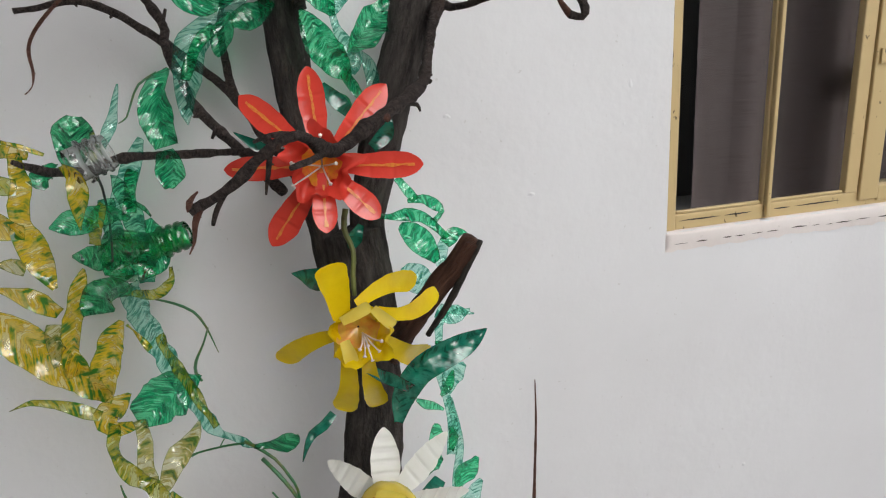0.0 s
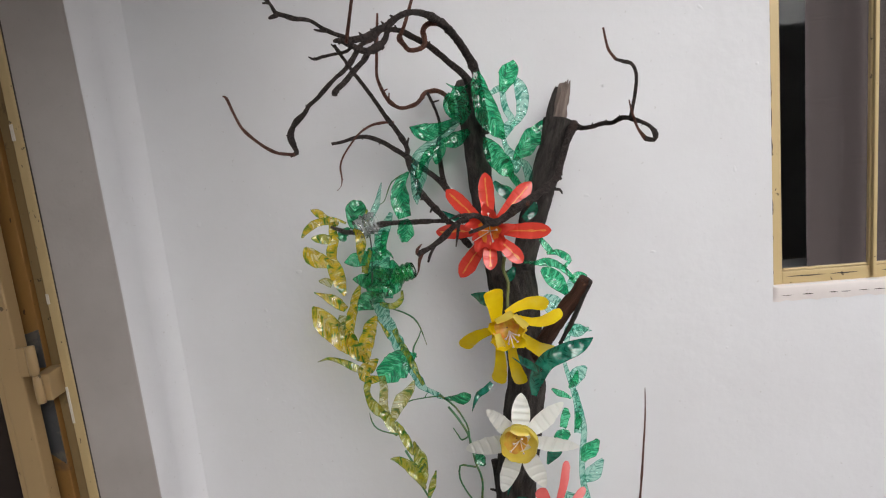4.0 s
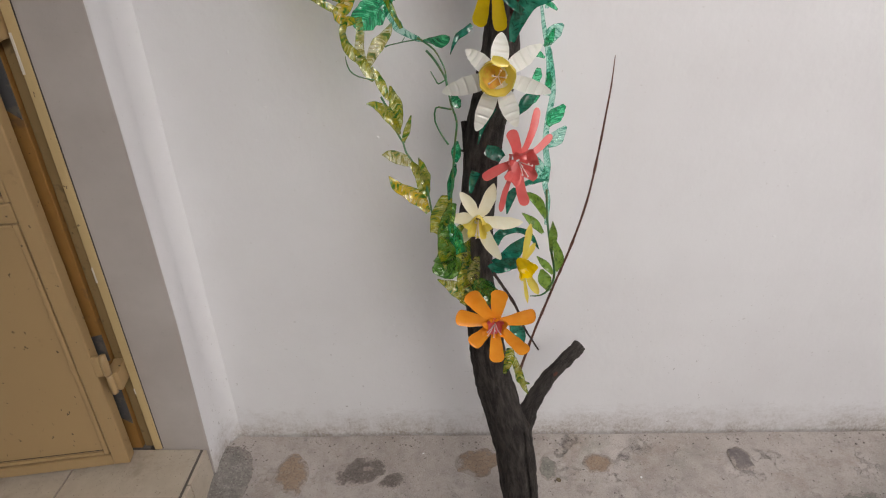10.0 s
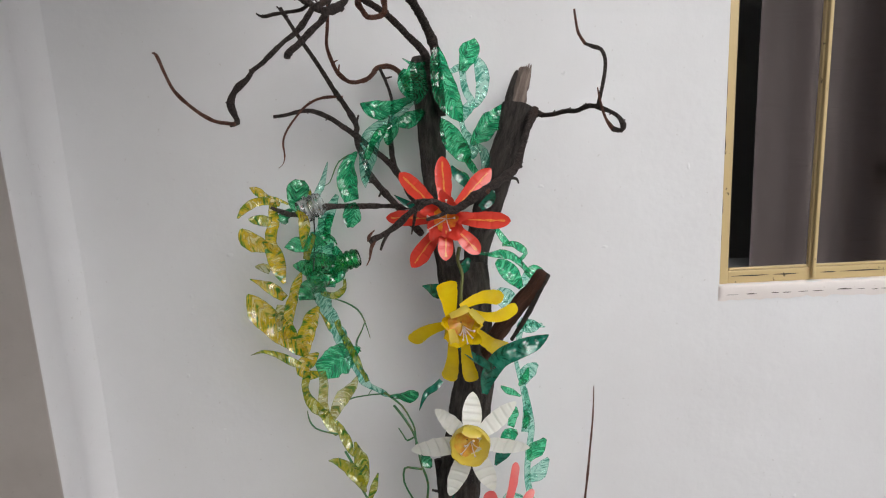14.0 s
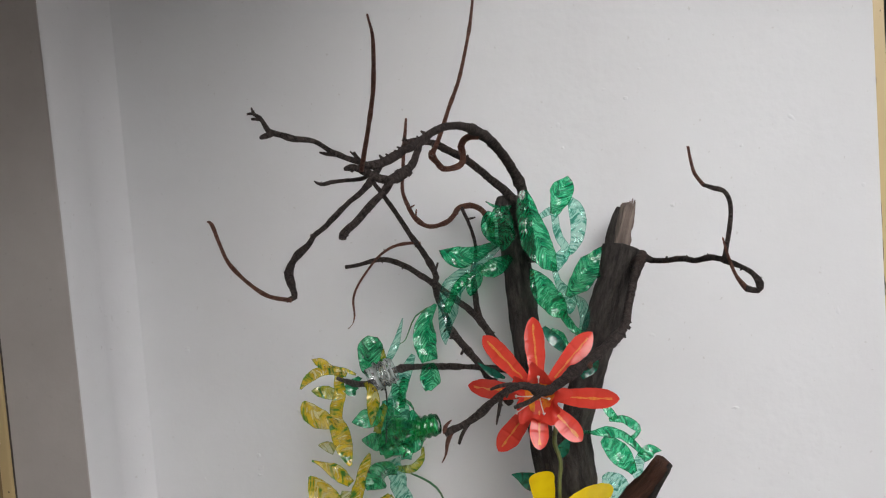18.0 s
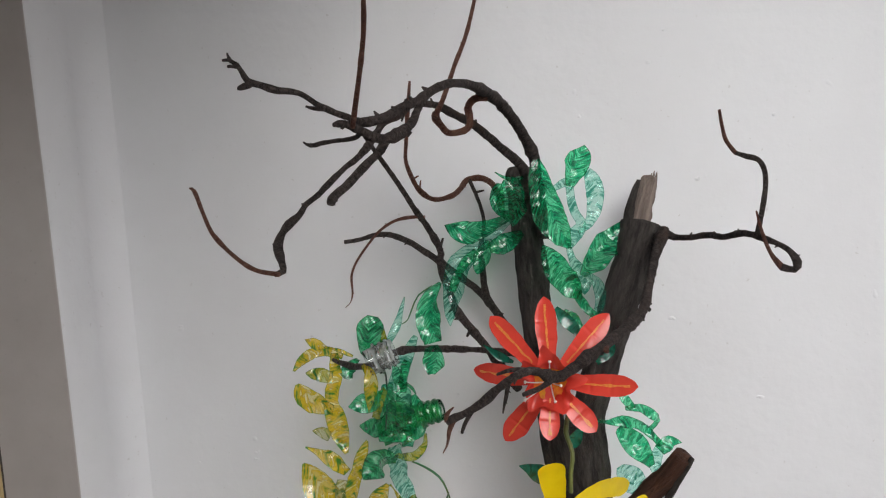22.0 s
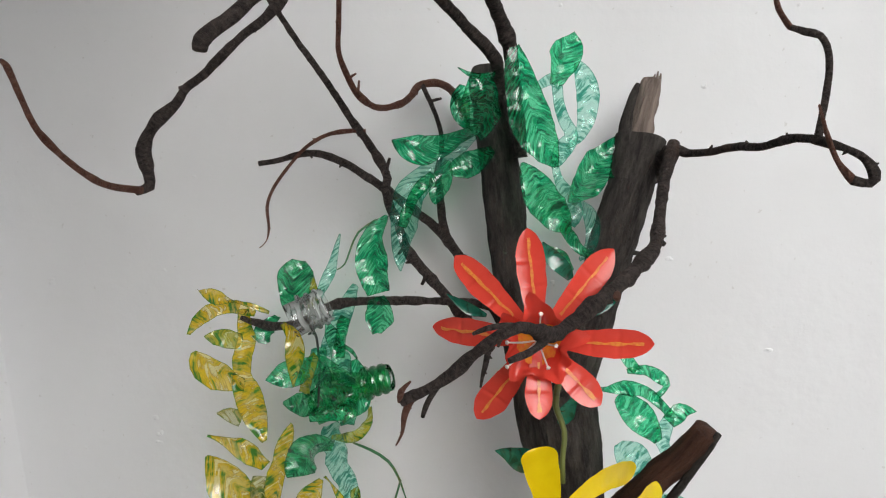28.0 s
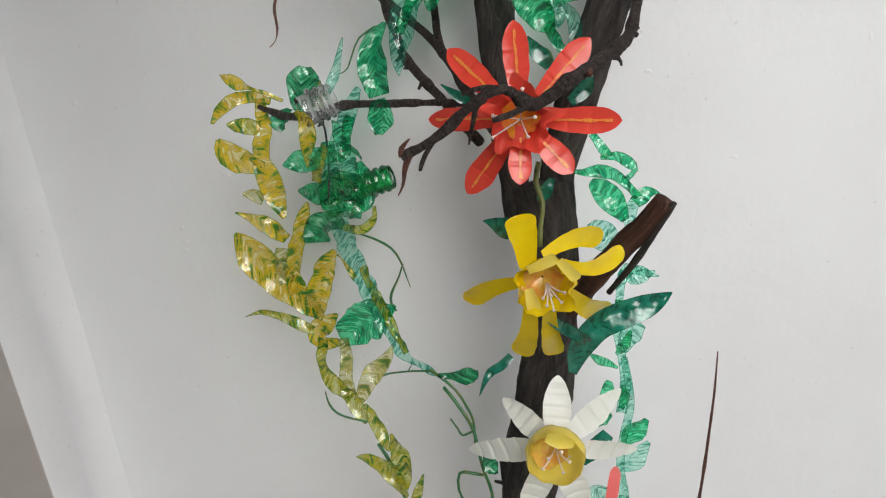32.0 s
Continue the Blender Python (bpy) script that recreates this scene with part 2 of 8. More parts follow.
def bark_material(name, dark, light, red, rough=0.9, stretch=0.25, fine=1.4):
    m, nodes, links, p = material(name)
    along = nodes.new("ShaderNodeAttribute")
    along.attribute_name = "grain"
    geo = along.outputs["Vector"]
    ridge = tex(nodes, links, "noise", 70 * fine, 6, 0.7, geo, (1, 1, stretch))
    patch = tex(nodes, links, "noise", 11, 4, 0.6, geo)
    c = mixed(nodes, links, ramp(nodes, links, ridge.outputs["Fac"], [(0.40, (0, 0, 0)), (0.70, (1, 1, 1))]).outputs["Color"], dark, light)
    c = mixed(nodes, links, ramp(nodes, links, patch.outputs["Fac"], [(0.60, (0, 0, 0)), (0.74, (1, 1, 1))]).outputs["Color"], c, red)
    links.new(c, p.inputs["Base Color"])
    p.inputs["Roughness"].default_value = rough
    p.inputs["Specular IOR Level"].default_value = 0.25
    crack = ramp(nodes, links, tex(nodes, links, "noise", 46 * fine, 4, 0.65, geo, (1, 1, stretch * 0.7)).outputs["Fac"], [(0.40, (0, 0, 0)), (0.50, (1, 1, 1))])
    n = bump(nodes, links, ridge.outputs["Fac"], 1.0, 0.010)
    n = bump(nodes, links, crack.outputs["Color"], 0.9, 0.005, n)
    n = bump(nodes, links, tex(nodes, links, "noise", 260, 4, 0.7, geo).outputs["Fac"], 0.9, 0.003, n)
    links.new(n, p.inputs["Normal"])
    return m


def pet(name, clear, paint, second, cover=0.5, see=0.7, stroke=300.0, rough=0.05, slant=0.9, swell=1.0, solid=0.30, split=0.505):
    """Thin tinted bottle plastic with slanting brush strokes of thin paint: part clear, part milky."""
    m, nodes, links, p = material(name)
    out = nodes["Material Output"]
    uv = nodes.new("ShaderNodeUVMap")
    uv.uv_map = "UVMap"
    sep = nodes.new("ShaderNodeSeparateXYZ")
    links.new(uv.outputs[0], sep.inputs[0])
    chance = maths(nodes, links, "MULTIPLY", nodes.new("ShaderNodeObjectInfo").outputs["Random"], 37.0)
    warp = tex(nodes, links, "noise", 80.0, 3, 0.6, uv.outputs[0])
    lean = maths(nodes, links, "ADD", 0.15, maths(nodes, links, "MULTIPLY", nodes.new("ShaderNodeObjectInfo").outputs["Random"], slant * 1.4))
    along = maths(nodes, links, "SUBTRACT", sep.outputs["X"], maths(nodes, links, "MULTIPLY", maths(nodes, links, "ABSOLUTE", maths(nodes, links, "ADD", sep.outputs["Y"], maths(nodes, links, "MULTIPLY", warp.outputs["Fac"], 0.006))), lean))
    along = maths(nodes, links, "ADD", along, maths(nodes, links, "MULTIPLY", warp.outputs["Fac"], 0.011))
    vec = nodes.new("ShaderNodeCombineXYZ")
    links.new(maths(nodes, links, "MULTIPLY", along, stroke * 1.55), vec.inputs[0])
    links.new(maths(nodes, links, "MULTIPLY", sep.outputs["Y"], stroke * 0.30), vec.inputs[1])
    links.new(chance, vec.inputs[2])
    streak = tex(nodes, links, "noise", 1.0, 2.5, 0.62, vec.outputs[0])
    vec2 = nodes.new("ShaderNodeCombineXYZ")
    links.new(maths(nodes, links, "MULTIPLY", sep.outputs["X"], 75.0), vec2.inputs[0])
    links.new(maths(nodes, links, "MULTIPLY", sep.outputs["Y"], 75.0), vec2.inputs[1])
    links.new(chance, vec2.inputs[2])
    blot = tex(nodes, links, "noise", 1.0, 3, 0.55, vec2.outputs[0])
    value = maths(nodes, links, "ADD", maths(nodes, links, "MULTIPLY", streak.outputs["Fac"], 0.70), maths(nodes, links, "MULTIPLY", blot.outputs["Fac"], 0.30))
    c = mixed(nodes, links, ramp(nodes, links, value, [(split, (0, 0, 0)), (split + 0.095, (1, 1, 1))]).outputs["Color"], second, paint)
    third = tuple(min(1.0, 0.55 * x + 0.45 * y) for x, y in zip(second, clear))
    c = mixed(nodes, links, ramp(nodes, links, blot.outputs["Fac"], [(0.38, (1, 1, 1)), (0.52, (0, 0, 0))]).outputs["Color"], c, mixed(nodes, links, 0.6, c, third))
    low = 0.545 - 0.16 * cover
    mask = ramp(nodes, links, value, [(low - 0.035, (1 - see,) * 3), (low + 0.035, (1, 1, 1))])
    rim = nodes.new("ShaderNodeUVMap")
    rim.uv_map = "Rim"
    rsep = nodes.new("ShaderNodeSeparateXYZ")
    links.new(rim.outputs[0], rsep.inputs[0])
    edge = ramp(nodes, links, rsep.outputs["X"], [(0.04, (1, 1, 1)), (0.09, (0, 0, 0))]).outputs["Color"]
    c = mixed(nodes, links, maths(nodes, links, "MULTIPLY", edge, 0.7), c, paint)
    cover_all = maths(nodes, links, "MAXIMUM", mask.outputs["Color"], maths(nodes, links, "MULTIPLY", edge, 0.85))
    links.new(c, p.inputs["Base Color"])
    p.inputs["Roughness"].default_value = rough
    p.inputs["Coat Weight"].default_value = 0.2
    p.inputs["Coat Roughness"].default_value = 0.05
    wave = bump(nodes, links, tex(nodes, links, "noise", 0.62, 1, 0.4, vec2.outputs[0]).outputs["Fac"], min(1.0, swell), 0.014)
    wave = bump(nodes, links, streak.outputs["Fac"], 0.12, 0.0008, wave)
    links.new(wave, p.inputs["Normal"])
    trans = nodes.new("ShaderNodeBsdfTranslucent")
    links.new(c, trans.inputs["Color"])
    body = nodes.new("ShaderNodeMixShader")
    body.inputs[0].default_value = 0.5
    links.new(p.outputs[0], body.inputs[1])
    links.new(trans.outputs[0], body.inputs[2])
    ink = nodes.new("ShaderNodeGamma")
    ink.inputs["Gamma"].default_value = 0.74
    links.new(c, ink.inputs["Color"])
    glass = nodes.new("ShaderNodeBsdfTransparent")
    links.new(mixed(nodes, links, cover_all, clear, ink.outputs[0]), glass.inputs["Color"])
    inner = nodes.new("ShaderNodeMixShader")
    links.new(maths(nodes, links, "MULTIPLY", cover_all, solid), inner.inputs[0])
    links.new(glass.outputs[0], inner.inputs[1])
    links.new(body.outputs[0], inner.inputs[2])
    gloss = nodes.new("ShaderNodeBsdfGlossy")
    gloss.inputs["Roughness"].default_value = rough + 0.08
    links.new(wave, gloss.inputs["Normal"])
    fres = nodes.new("ShaderNodeFresnel")
    fres.inputs["IOR"].default_value = 1.6
    links.new(wave, fres.inputs["Normal"])
    whole = nodes.new("ShaderNodeMixShader")
    links.new(fres.outputs[0], whole.inputs[0])
    links.new(inner.outputs[0], whole.inputs[1])
    links.new(gloss.outputs[0], whole.inputs[2])
    links.new(whole.outputs[0], out.inputs["Surface"])
    return m


def petal_material(name, base, deep, rough=0.25, through=0.25, scale=30.0):
    """Opaque painted bottle plastic that lets some light through."""
    m, nodes, links, p = material(name)
    geo = nodes.new("ShaderNodeTexCoord").outputs["Object"]
    cloud = tex(nodes, links, "noise", scale, 4, 0.6, geo)
    c = mixed(nodes, links, ramp(nodes, links, cloud.outputs["Fac"], [(0.35, (0, 0, 0)), (0.75, (1, 1, 1))]).outputs["Color"], base, deep)
    links.new(c, p.inputs["Base Color"])
    p.inputs["Roughness"].default_value = rough
    p.inputs["Coat Weight"].default_value = 0.06
    links.new(bump(nodes, links, tex(nodes, links, "noise", 90, 3, 0.5, geo).outputs["Fac"], 0.3, 0.002), p.inputs["Normal"])
    trans = nodes.new("ShaderNodeBsdfTranslucent")
    links.new(c, trans.inputs["Color"])
    mix = nodes.new("ShaderNodeMixShader")
    mix.inputs[0].default_value = through
    links.new(p.outputs[0], mix.inputs[1])
    links.new(trans.outputs[0], mix.inputs[2])
    links.new(mix.outputs[0], nodes["Material Output"].inputs["Surface"])
    return m


WHITE_WALL = plaster("white_plaster", (0.730, 0.732, 0.748), (0.680, 0.676, 0.690), (0.30, 0.252, 0.212), band=0.085, amount=0.95)
GREY_WALL = plaster("grey_painted_plaster", (0.485, 0.452, 0.430), (0.385, 0.350, 0.325), (0.29, 0.265, 0.24), band=0.06, amount=0.5)
YELLOW_PAINT = painted("yellow_enamel", (0.58, 0.44, 0.225), (0.36, 0.26, 0.13), 0.38)
DOOR_PAINT = painted("ochre_enamel", (0.43, 0.295, 0.145), (0.27, 0.175, 0.08), 0.35)
PRIMER = painted("brown_primer", (0.30, 0.15, 0.04), (0.16, 0.09, 0.04), 0.55, 0.58)
STEEL = painted("dark_grey_steel", (0.075, 0.076, 0.078), (0.14, 0.125, 0.105), 0.5, 0.5, 40)
CHIPPED = painted("chipped_white_paint", (0.75, 0.70, 0.62), (0.35, 0.27, 0.18), 0.6, 0.62, 40)
BARK = bark_material("black_charred_bark", (0.027, 0.0235, 0.022), (0.094, 0.082, 0.074), (0.062, 0.044, 0.034))
TWIG = bark_material("dark_twig_bark", (0.030, 0.023, 0.022), (0.125, 0.098, 0.088), (0.10, 0.056, 0.040), 0.8, 1.6, 3.4)
RED_TWIG = bark_material("red_brown_twig_bark", (0.11, 0.043, 0.030), (0.235, 0.110, 0.078), (0.22, 0.105, 0.065), 0.6, 1.4, 3.0)
BROWN_WOOD = bark_material("brown_split_wood", (0.050, 0.022, 0.014), (0.13, 0.06, 0.04), (0.025, 0.015, 0.012), 0.8, 0.12)
RED_BARE = bark_material("reddish_bare_wood", (0.075, 0.028, 0.022), (0.15, 0.060, 0.045), (0.030, 0.018, 0.015), 0.8, 0.3)
PALE_WOOD = bark_material("pale_grey_split_wood", (0.17, 0.13, 0.11), (0.36, 0.29, 0.25), (0.22, 0.17, 0.15), 0.85, 0.06)

# ---- the setting ----
# back wall y = 0, with the window's opening cut through it
def wall_with_hole(name, x0, x1, z0, z1, hx0, hx1, hz0, hz1, y, depth, mat, label):
    bm = bmesh.new()
    xs, zs = [x0, hx0, hx1, x1], [z0, hz0, hz1, z1]
    grid = {(i, k, d): bm.verts.new((xs[i], y + d * depth, zs[k])) for i in range(4) for k in range(4) for d in (0, 1)}
    for i in range(3):
        for k in range(3):
            if (i, k) == (1, 1):
                continue
            bm.faces.new([grid[i, k, 0], grid[i + 1, k, 0], grid[i + 1, k + 1, 0], grid[i, k + 1, 0]])
            bm.faces.new([grid[i, k + 1, 1], grid[i + 1, k + 1, 1], grid[i + 1, k, 1], grid[i, k, 1]])
    for (a, b) in (((1, 1), (2, 1)), ((2, 1), (2, 2)), ((2, 2), (1, 2)), ((1, 2), (1, 1))):
        bm.faces.new([grid[(*b, 0)], grid[(*a, 0)], grid[(*a, 1)], grid[(*b, 1)]])
    for (a, b) in (((0, 0), (3, 0)), ((3, 0), (3, 3)), ((3, 3), (0, 3)), ((0, 3), (0, 0))):
        bm.faces.new([grid[(*a, 0)], grid[(*b, 0)], grid[(*b, 1)], grid[(*a, 1)]])
    bmesh.ops.recalc_face_normals(bm, faces=bm.faces[:])
    ob = part(name, bm, mat)
    return tagged(ob, label, "wall", kind="structure")


WX0, WX1, WZ0, WZ1 = 0.45, 1.78, 1.207, 2.25
wall_with_hole("wall_back", -0.80, 3.2, -0.1, 3.0, WX0, WX1, WZ0, WZ1, 0.0, 0.22, WHITE_WALL, "white painted plaster wall with faint brush waves and a dusty foot")

# the door's wall stands 13.5 cm proud of it; its narrow side is rounded into the back wall
DY, PX = -0.135, -0.771


def edge_lean(z):
    """The corner's edge bows out a little at middle height."""
    return float(np.interp(z, [0.0, 0.15, 0.5, 1.3, 1.65, 2.0], [0.001, 0.005, 0.014, 0.013, 0.011, 0.006]))


def pilaster_side():
    verts, faces = [], []
    profile = [(PX - 0.004, DY), (PX, DY + 0.004), (PX, -0.052)]
    profile += [(PX + 0.042 - 0.042 * math.cos(a), -0.052 + 0.058 * math.sin(a)) for a in [i * math.pi / 16 for i in range(1, 9)]]
    levels = [-0.1 + 3.1 * i / 60 for i in range(61)]
    for z in levels:
        for i, (x, y) in enumerate(profile):
            w = 0.0025 * noise.noise(Vector((x * 3, y * 3, z * 4.0)))
            if i == 0 or i == len(profile) - 1:
                w = 0
            if i < 2:
                w += edge_lean(z)
            verts.append((x + w, y - 0.002, z))
    n = len(profile)
    for k in range(60):
        faces += [(k * n + i, k * n + i + 1, (k + 1) * n + i + 1, (k + 1) * n + i) for i in range(n - 1)]
    ob = put_part("wall_side", mesh_of("wall_side", verts, faces, WHITE_WALL))
    return tagged(ob, "white plaster side of the door wall rounded into the corner", "wall", kind="structure")


pilaster_side()
def door_strip():
    """Narrow plaster strip; its free edge leans out a little with height."""
    verts, faces = [], []
    for i in range(32):
        z = -0.1 + 0.1 * i
        w = edge_lean(z) + 0.0012 * noise.noise(Vector((0, 2, z * 6)))
        verts += [(-0.905, 0.05, z), (-0.905, DY, z), (PX - 0.008 + w, DY, z), (PX - 0.0045 + w, DY + 0.003, z), (PX - 0.03, 0.05, z)]
    for i in range(31):
        faces += [(i * 5 + k, i * 5 + (k + 1) % 5, i * 5 + 5 + (k + 1) % 5, i * 5 + 5 + k) for k in range(5)]
    return put_part("wall_door", mesh_of("wall_door", verts, faces, GREY_WALL, False))


tagged(door_strip(), "grey painted plaster strip between door frame and corner", "wall", kind="structure")
tagged(part("wall_above_door", box((-1.95, DY, 2.16), (-0.905, 0.05, 3.0), 0.003), GREY_WALL), "grey painted plaster above the door", "wall", kind="structure")
tagged(part("wall_left", box((-3.2, DY, -0.1), (-1.95, 0.05, 3.0), 0.003), GREY_WALL), "grey painted plaster wall beyond the door", "wall", kind="structure")
tagged(part("wall_inside", box((-2.2, 0.9, -0.1), (-0.85, 1.0, 3.0)), GREY_WALL), "dim plaster wall inside the doorway", "wall", kind="structure")

# concrete ground with stones sunk into it
def concrete_material():
    m, nodes, links, p = material("rough_grey_concrete")
    geo = nodes.new("ShaderNodeNewGeometry").outputs["Position"]
    big = tex(nodes, links, "noise", 4.5, 6, 0.65, geo)
    mid = tex(nodes, links, "noise", 20, 6, 0.7, geo)
    c = mixed(nodes, links, ramp(nodes, links, big.outputs["Fac"], [(0.34, (0, 0, 0)), (0.66, (1, 1, 1))]).outputs["Color"], (0.355, 0.315, 0.288), (0.475, 0.432, 0.402))
    c = mixed(nodes, links, maths(nodes, links, "MULTIPLY", ramp(nodes, links, mid.outputs["Fac"], [(0.50, (0, 0, 0)), (0.68, (1, 1, 1))]).outputs["Color"], 0.55), c, (0.27, 0.238, 0.222))
    worn = ramp(nodes, links, tex(nodes, links, "noise", 8.5, 10, 0.76, geo).outputs["Fac"], [(0.585, (0, 0, 0)), (0.64, (1, 1, 1))])
    chipped = tex(nodes, links, "noise", 70, 4, 0.7, geo)
    c = mixed(nodes, links, maths(nodes, links, "MULTIPLY", worn.outputs["Color"], ramp(nodes, links, chipped.outputs["Fac"], [(0.40, (0.25, 0.25, 0.25)), (0.58, (0.85, 0.85, 0.85))]).outputs["Color"]), c, (0.185, 0.165, 0.165))
    line = ramp(nodes, links, tex(nodes, links, "noise", 5.5, 10, 0.70, geo).outputs["Fac"], [(0.0, (0, 0, 0)), (0.492, (0, 0, 0)), (0.5, (1, 1, 1)), (0.508, (0, 0, 0))])
    broken = ramp(nodes, links, tex(nodes, links, "noise", 9, 3, 0.5, geo).outputs["Fac"], [(0.50, (0, 0, 0)), (0.58, (1, 1, 1))])
    crack = maths(nodes, links, "MULTIPLY", line.outputs["Color"], broken.outputs["Color"])
    c = mixed(nodes, links, maths(nodes, links, "MULTIPLY", crack, 0.35), c, (0.10, 0.088, 0.085))
    bloom = ramp(nodes, links, tex(nodes, links, "noise", 11, 8, 0.75, geo).outputs["Fac"], [(0.57, (0, 0, 0)), (0.64, (1, 1, 1))])
    c = mixed(nodes, links, maths(nodes, links, "MULTIPLY", bloom.outputs["Color"], 0.4), c, (0.53, 0.49, 0.46))
    earth = ramp(nodes, links, tex(nodes, links, "noise", 7.5, 7, 0.72, geo).outputs["Fac"], [(0.52, (0, 0, 0)), (0.66, (1, 1, 1))])
    c = mixed(nodes, links, maths(nodes, links, "MULTIPLY", earth.outputs["Color"], 0.5), c, (0.27, 0.21, 0.165))
    moss = ramp(nodes, links, tex(nodes, links, "noise", 6.0, 5, 0.7, geo).outputs["Fac"], [(0.58, (0, 0, 0)), (0.70, (1, 1, 1))])
    c = mixed(nodes, links, maths(nodes, links, "MULTIPLY", moss.outputs["Color"], 0.45), c, (0.25, 0.255, 0.215))
    pale = ramp(nodes, links, tex(nodes, links, "noise", 75, 3, 0.6, geo).outputs["Fac"], [(0.68, (0, 0, 0)), (0.74, (1, 1, 1))])
    c = mixed(nodes, links, maths(nodes, links, "MULTIPLY", pale.outputs["Color"], 0.5), c, (0.56, 0.53, 0.50))
    grit = ramp(nodes, links, tex(nodes, links, "noise", 120, 3, 0.6, geo).outputs["Fac"], [(0.665, (0, 0, 0)), (0.70, (1, 1, 1))])
    c = mixed(nodes, links, maths(nodes, links, "MULTIPLY", grit.outputs["Color"], 0.75), c, (0.10, 0.085, 0.075))
    sand = tex(nodes, links, "noise", 310, 3, 0.7, geo)
    c = mixed(nodes, links, maths(nodes, links, "MULTIPLY", ramp(nodes, links, sand.outputs["Fac"], [(0.56, (0, 0, 0)), (0.66, (1, 1, 1))]).outputs["Color"], 0.5), c, (0.20, 0.18, 0.17))
    c = mixed(nodes, links, maths(nodes, links, "MULTIPLY", ramp(nodes, links, sand.outputs["Fac"], [(0.34, (1, 1, 1)), (0.44, (0, 0, 0))]).outputs["Color"], 0.45), c, (0.56, 0.52, 0.48))
    links.new(c, p.inputs["Base Color"])
    p.inputs["Roughness"].default_value = 0.92
    n = bump(nodes, links, mid.outputs["Fac"], 0.6, 0.008)
    n = bump(nodes, links, maths(nodes, links, "SUBTRACT", 1.0, worn.outputs["Color"]), 0.6, 0.004, n)
    n = bump(nodes, links, maths(nodes, links, "SUBTRACT", 1.0, crack), 0.7, 0.003, n)
    n = bump(nodes, links, tex(nodes, links, "noise", 150, 4, 0.65, geo).outputs["Fac"], 0.4, 0.003, n)
    links.new(n, p.inputs["Normal"])
    return m


CONCRETE = concrete_material()


def ground_height(x, y):
    q = Vector((x, y, 0))
    h = 0.006 * noise.noise(q * 5) + 0.0035 * noise.noise(q * 17) - 0.002
    edge = max(0.0, 1 + y / 0.07)
    heap = 0.032 * math.exp(-((x + 0.80) / 0.06) ** 2 - ((y + 0.085) / 0.085) ** 2)
    return h * (1 - 0.5 * edge) + 0.010 * edge * edge + heap


def ground():
    verts, faces = [], []
    nx, ny = 150, 70
    for j in range(ny + 1):
        y = -1.6 * j / ny
        for i in range(nx + 1):
            x = -0.83 + 2.9 * i / nx
            verts.append((x, y, ground_height(x, y)))
    for j in range(ny):
        faces += [(j * (nx + 1) + i, (j + 1) * (nx + 1) + i, (j + 1) * (nx + 1) + i + 1, j * (nx + 1) + i + 1) for i in range(nx)]
    b = len(verts)
    # the rest of the yard, flat, as one sheet with the near part
    verts += [(-40, -40, -0.02), (40, -40, -0.02), (40, 3.0, -0.02), (-40, 3.0, -0.02)]
    faces += [(b, b + 1, b + 2, b + 3)]
    ob = put_part("ground", mesh_of("ground", verts, faces, CONCRETE))
    return tagged(ob, "rough grey concrete yard with sunken stones and grit", "ground", kind="structure")


GROUND = ground()

# tiled doorstep
def tile_material():
    m, nodes, links, p = material("beige_glazed_tile")
    geo = nodes.new("ShaderNodeNewGeometry").outputs["Position"]
    a = tex(nodes, links, "noise", 16, 5, 0.65, geo)
    c = mixed(nodes, links, ramp(nodes, links, a.outputs["Fac"], [(0.35, (0, 0, 0)), (0.7, (1, 1, 1))]).outputs["Color"], (0.47, 0.405, 0.32), (0.55, 0.485, 0.40))
    d = ramp(nodes, links, tex(nodes, links, "noise", 95, 4, 0.65, geo).outputs["Fac"], [(0.64, (0, 0, 0)), (0.71, (1, 1, 1))])
    c = mixed(nodes, links, maths(nodes, links, "MULTIPLY", d.outputs["Color"], 0.6), c, (0.22, 0.18, 0.14))
    smear = ramp(nodes, links, tex(nodes, links, "noise", 9, 7, 0.75, geo).outputs["Fac"], [(0.50, (0, 0, 0)), (0.70, (1, 1, 1))])
    c = mixed(nodes, links, maths(nodes, links, "MULTIPLY", smear.outputs["Color"], 0.6), c, (0.27, 0.215, 0.155))
    dot = ramp(nodes, links, tex(nodes, links, "noise", 190, 3, 0.6, geo).outputs["Fac"], [(0.66, (0, 0, 0)), (0.69, (1, 1, 1))])
    c = mixed(nodes, links, maths(nodes, links, "MULTIPLY", dot.outputs["Color"], 0.7), c, (0.12, 0.095, 0.075))
    links.new(c, p.inputs["Base Color"])
    p.inputs["Roughness"].default_value = 0.36
    links.new(bump(nodes, links, a.outputs["Fac"], 0.12, 0.002), p.inputs["Normal"])
    return m


TILE = tile_material()
GROUT = plaster("dark_grout", (0.16, 0.14, 0.12), (0.10, 0.09, 0.08), (0.08, 0.07, 0.06))
STEP = 0.110
step = tagged(part("doorstep", box((-1.75, -0.90, -0.05), (-0.787, DY - 0.002, STEP - 0.005)), GROUT), "low doorstep laid with beige glazed tiles", "step", kind="structure")
for tx0, tx1 in ((-0.794, -1.094), (-1.098, -1.388), (-1.392, -1.690)):
    for ty0, ty1 in ((-0.139, -0.290), (-0.294, -0.592), (-0.596, -0.884)):
        part("tile", box((tx1, ty1, STEP - 0.016), (tx0, ty0, STEP), 0.0015), TILE, step)
for ty0, ty1 in ((-0.139, -0.250), (-0.253, -0.548), (-0.551, -0.884)):
    part("tile", box((-0.787, ty1, -0.02), (-0.777, ty0, STEP - 0.003), 0.0015), TILE, step)

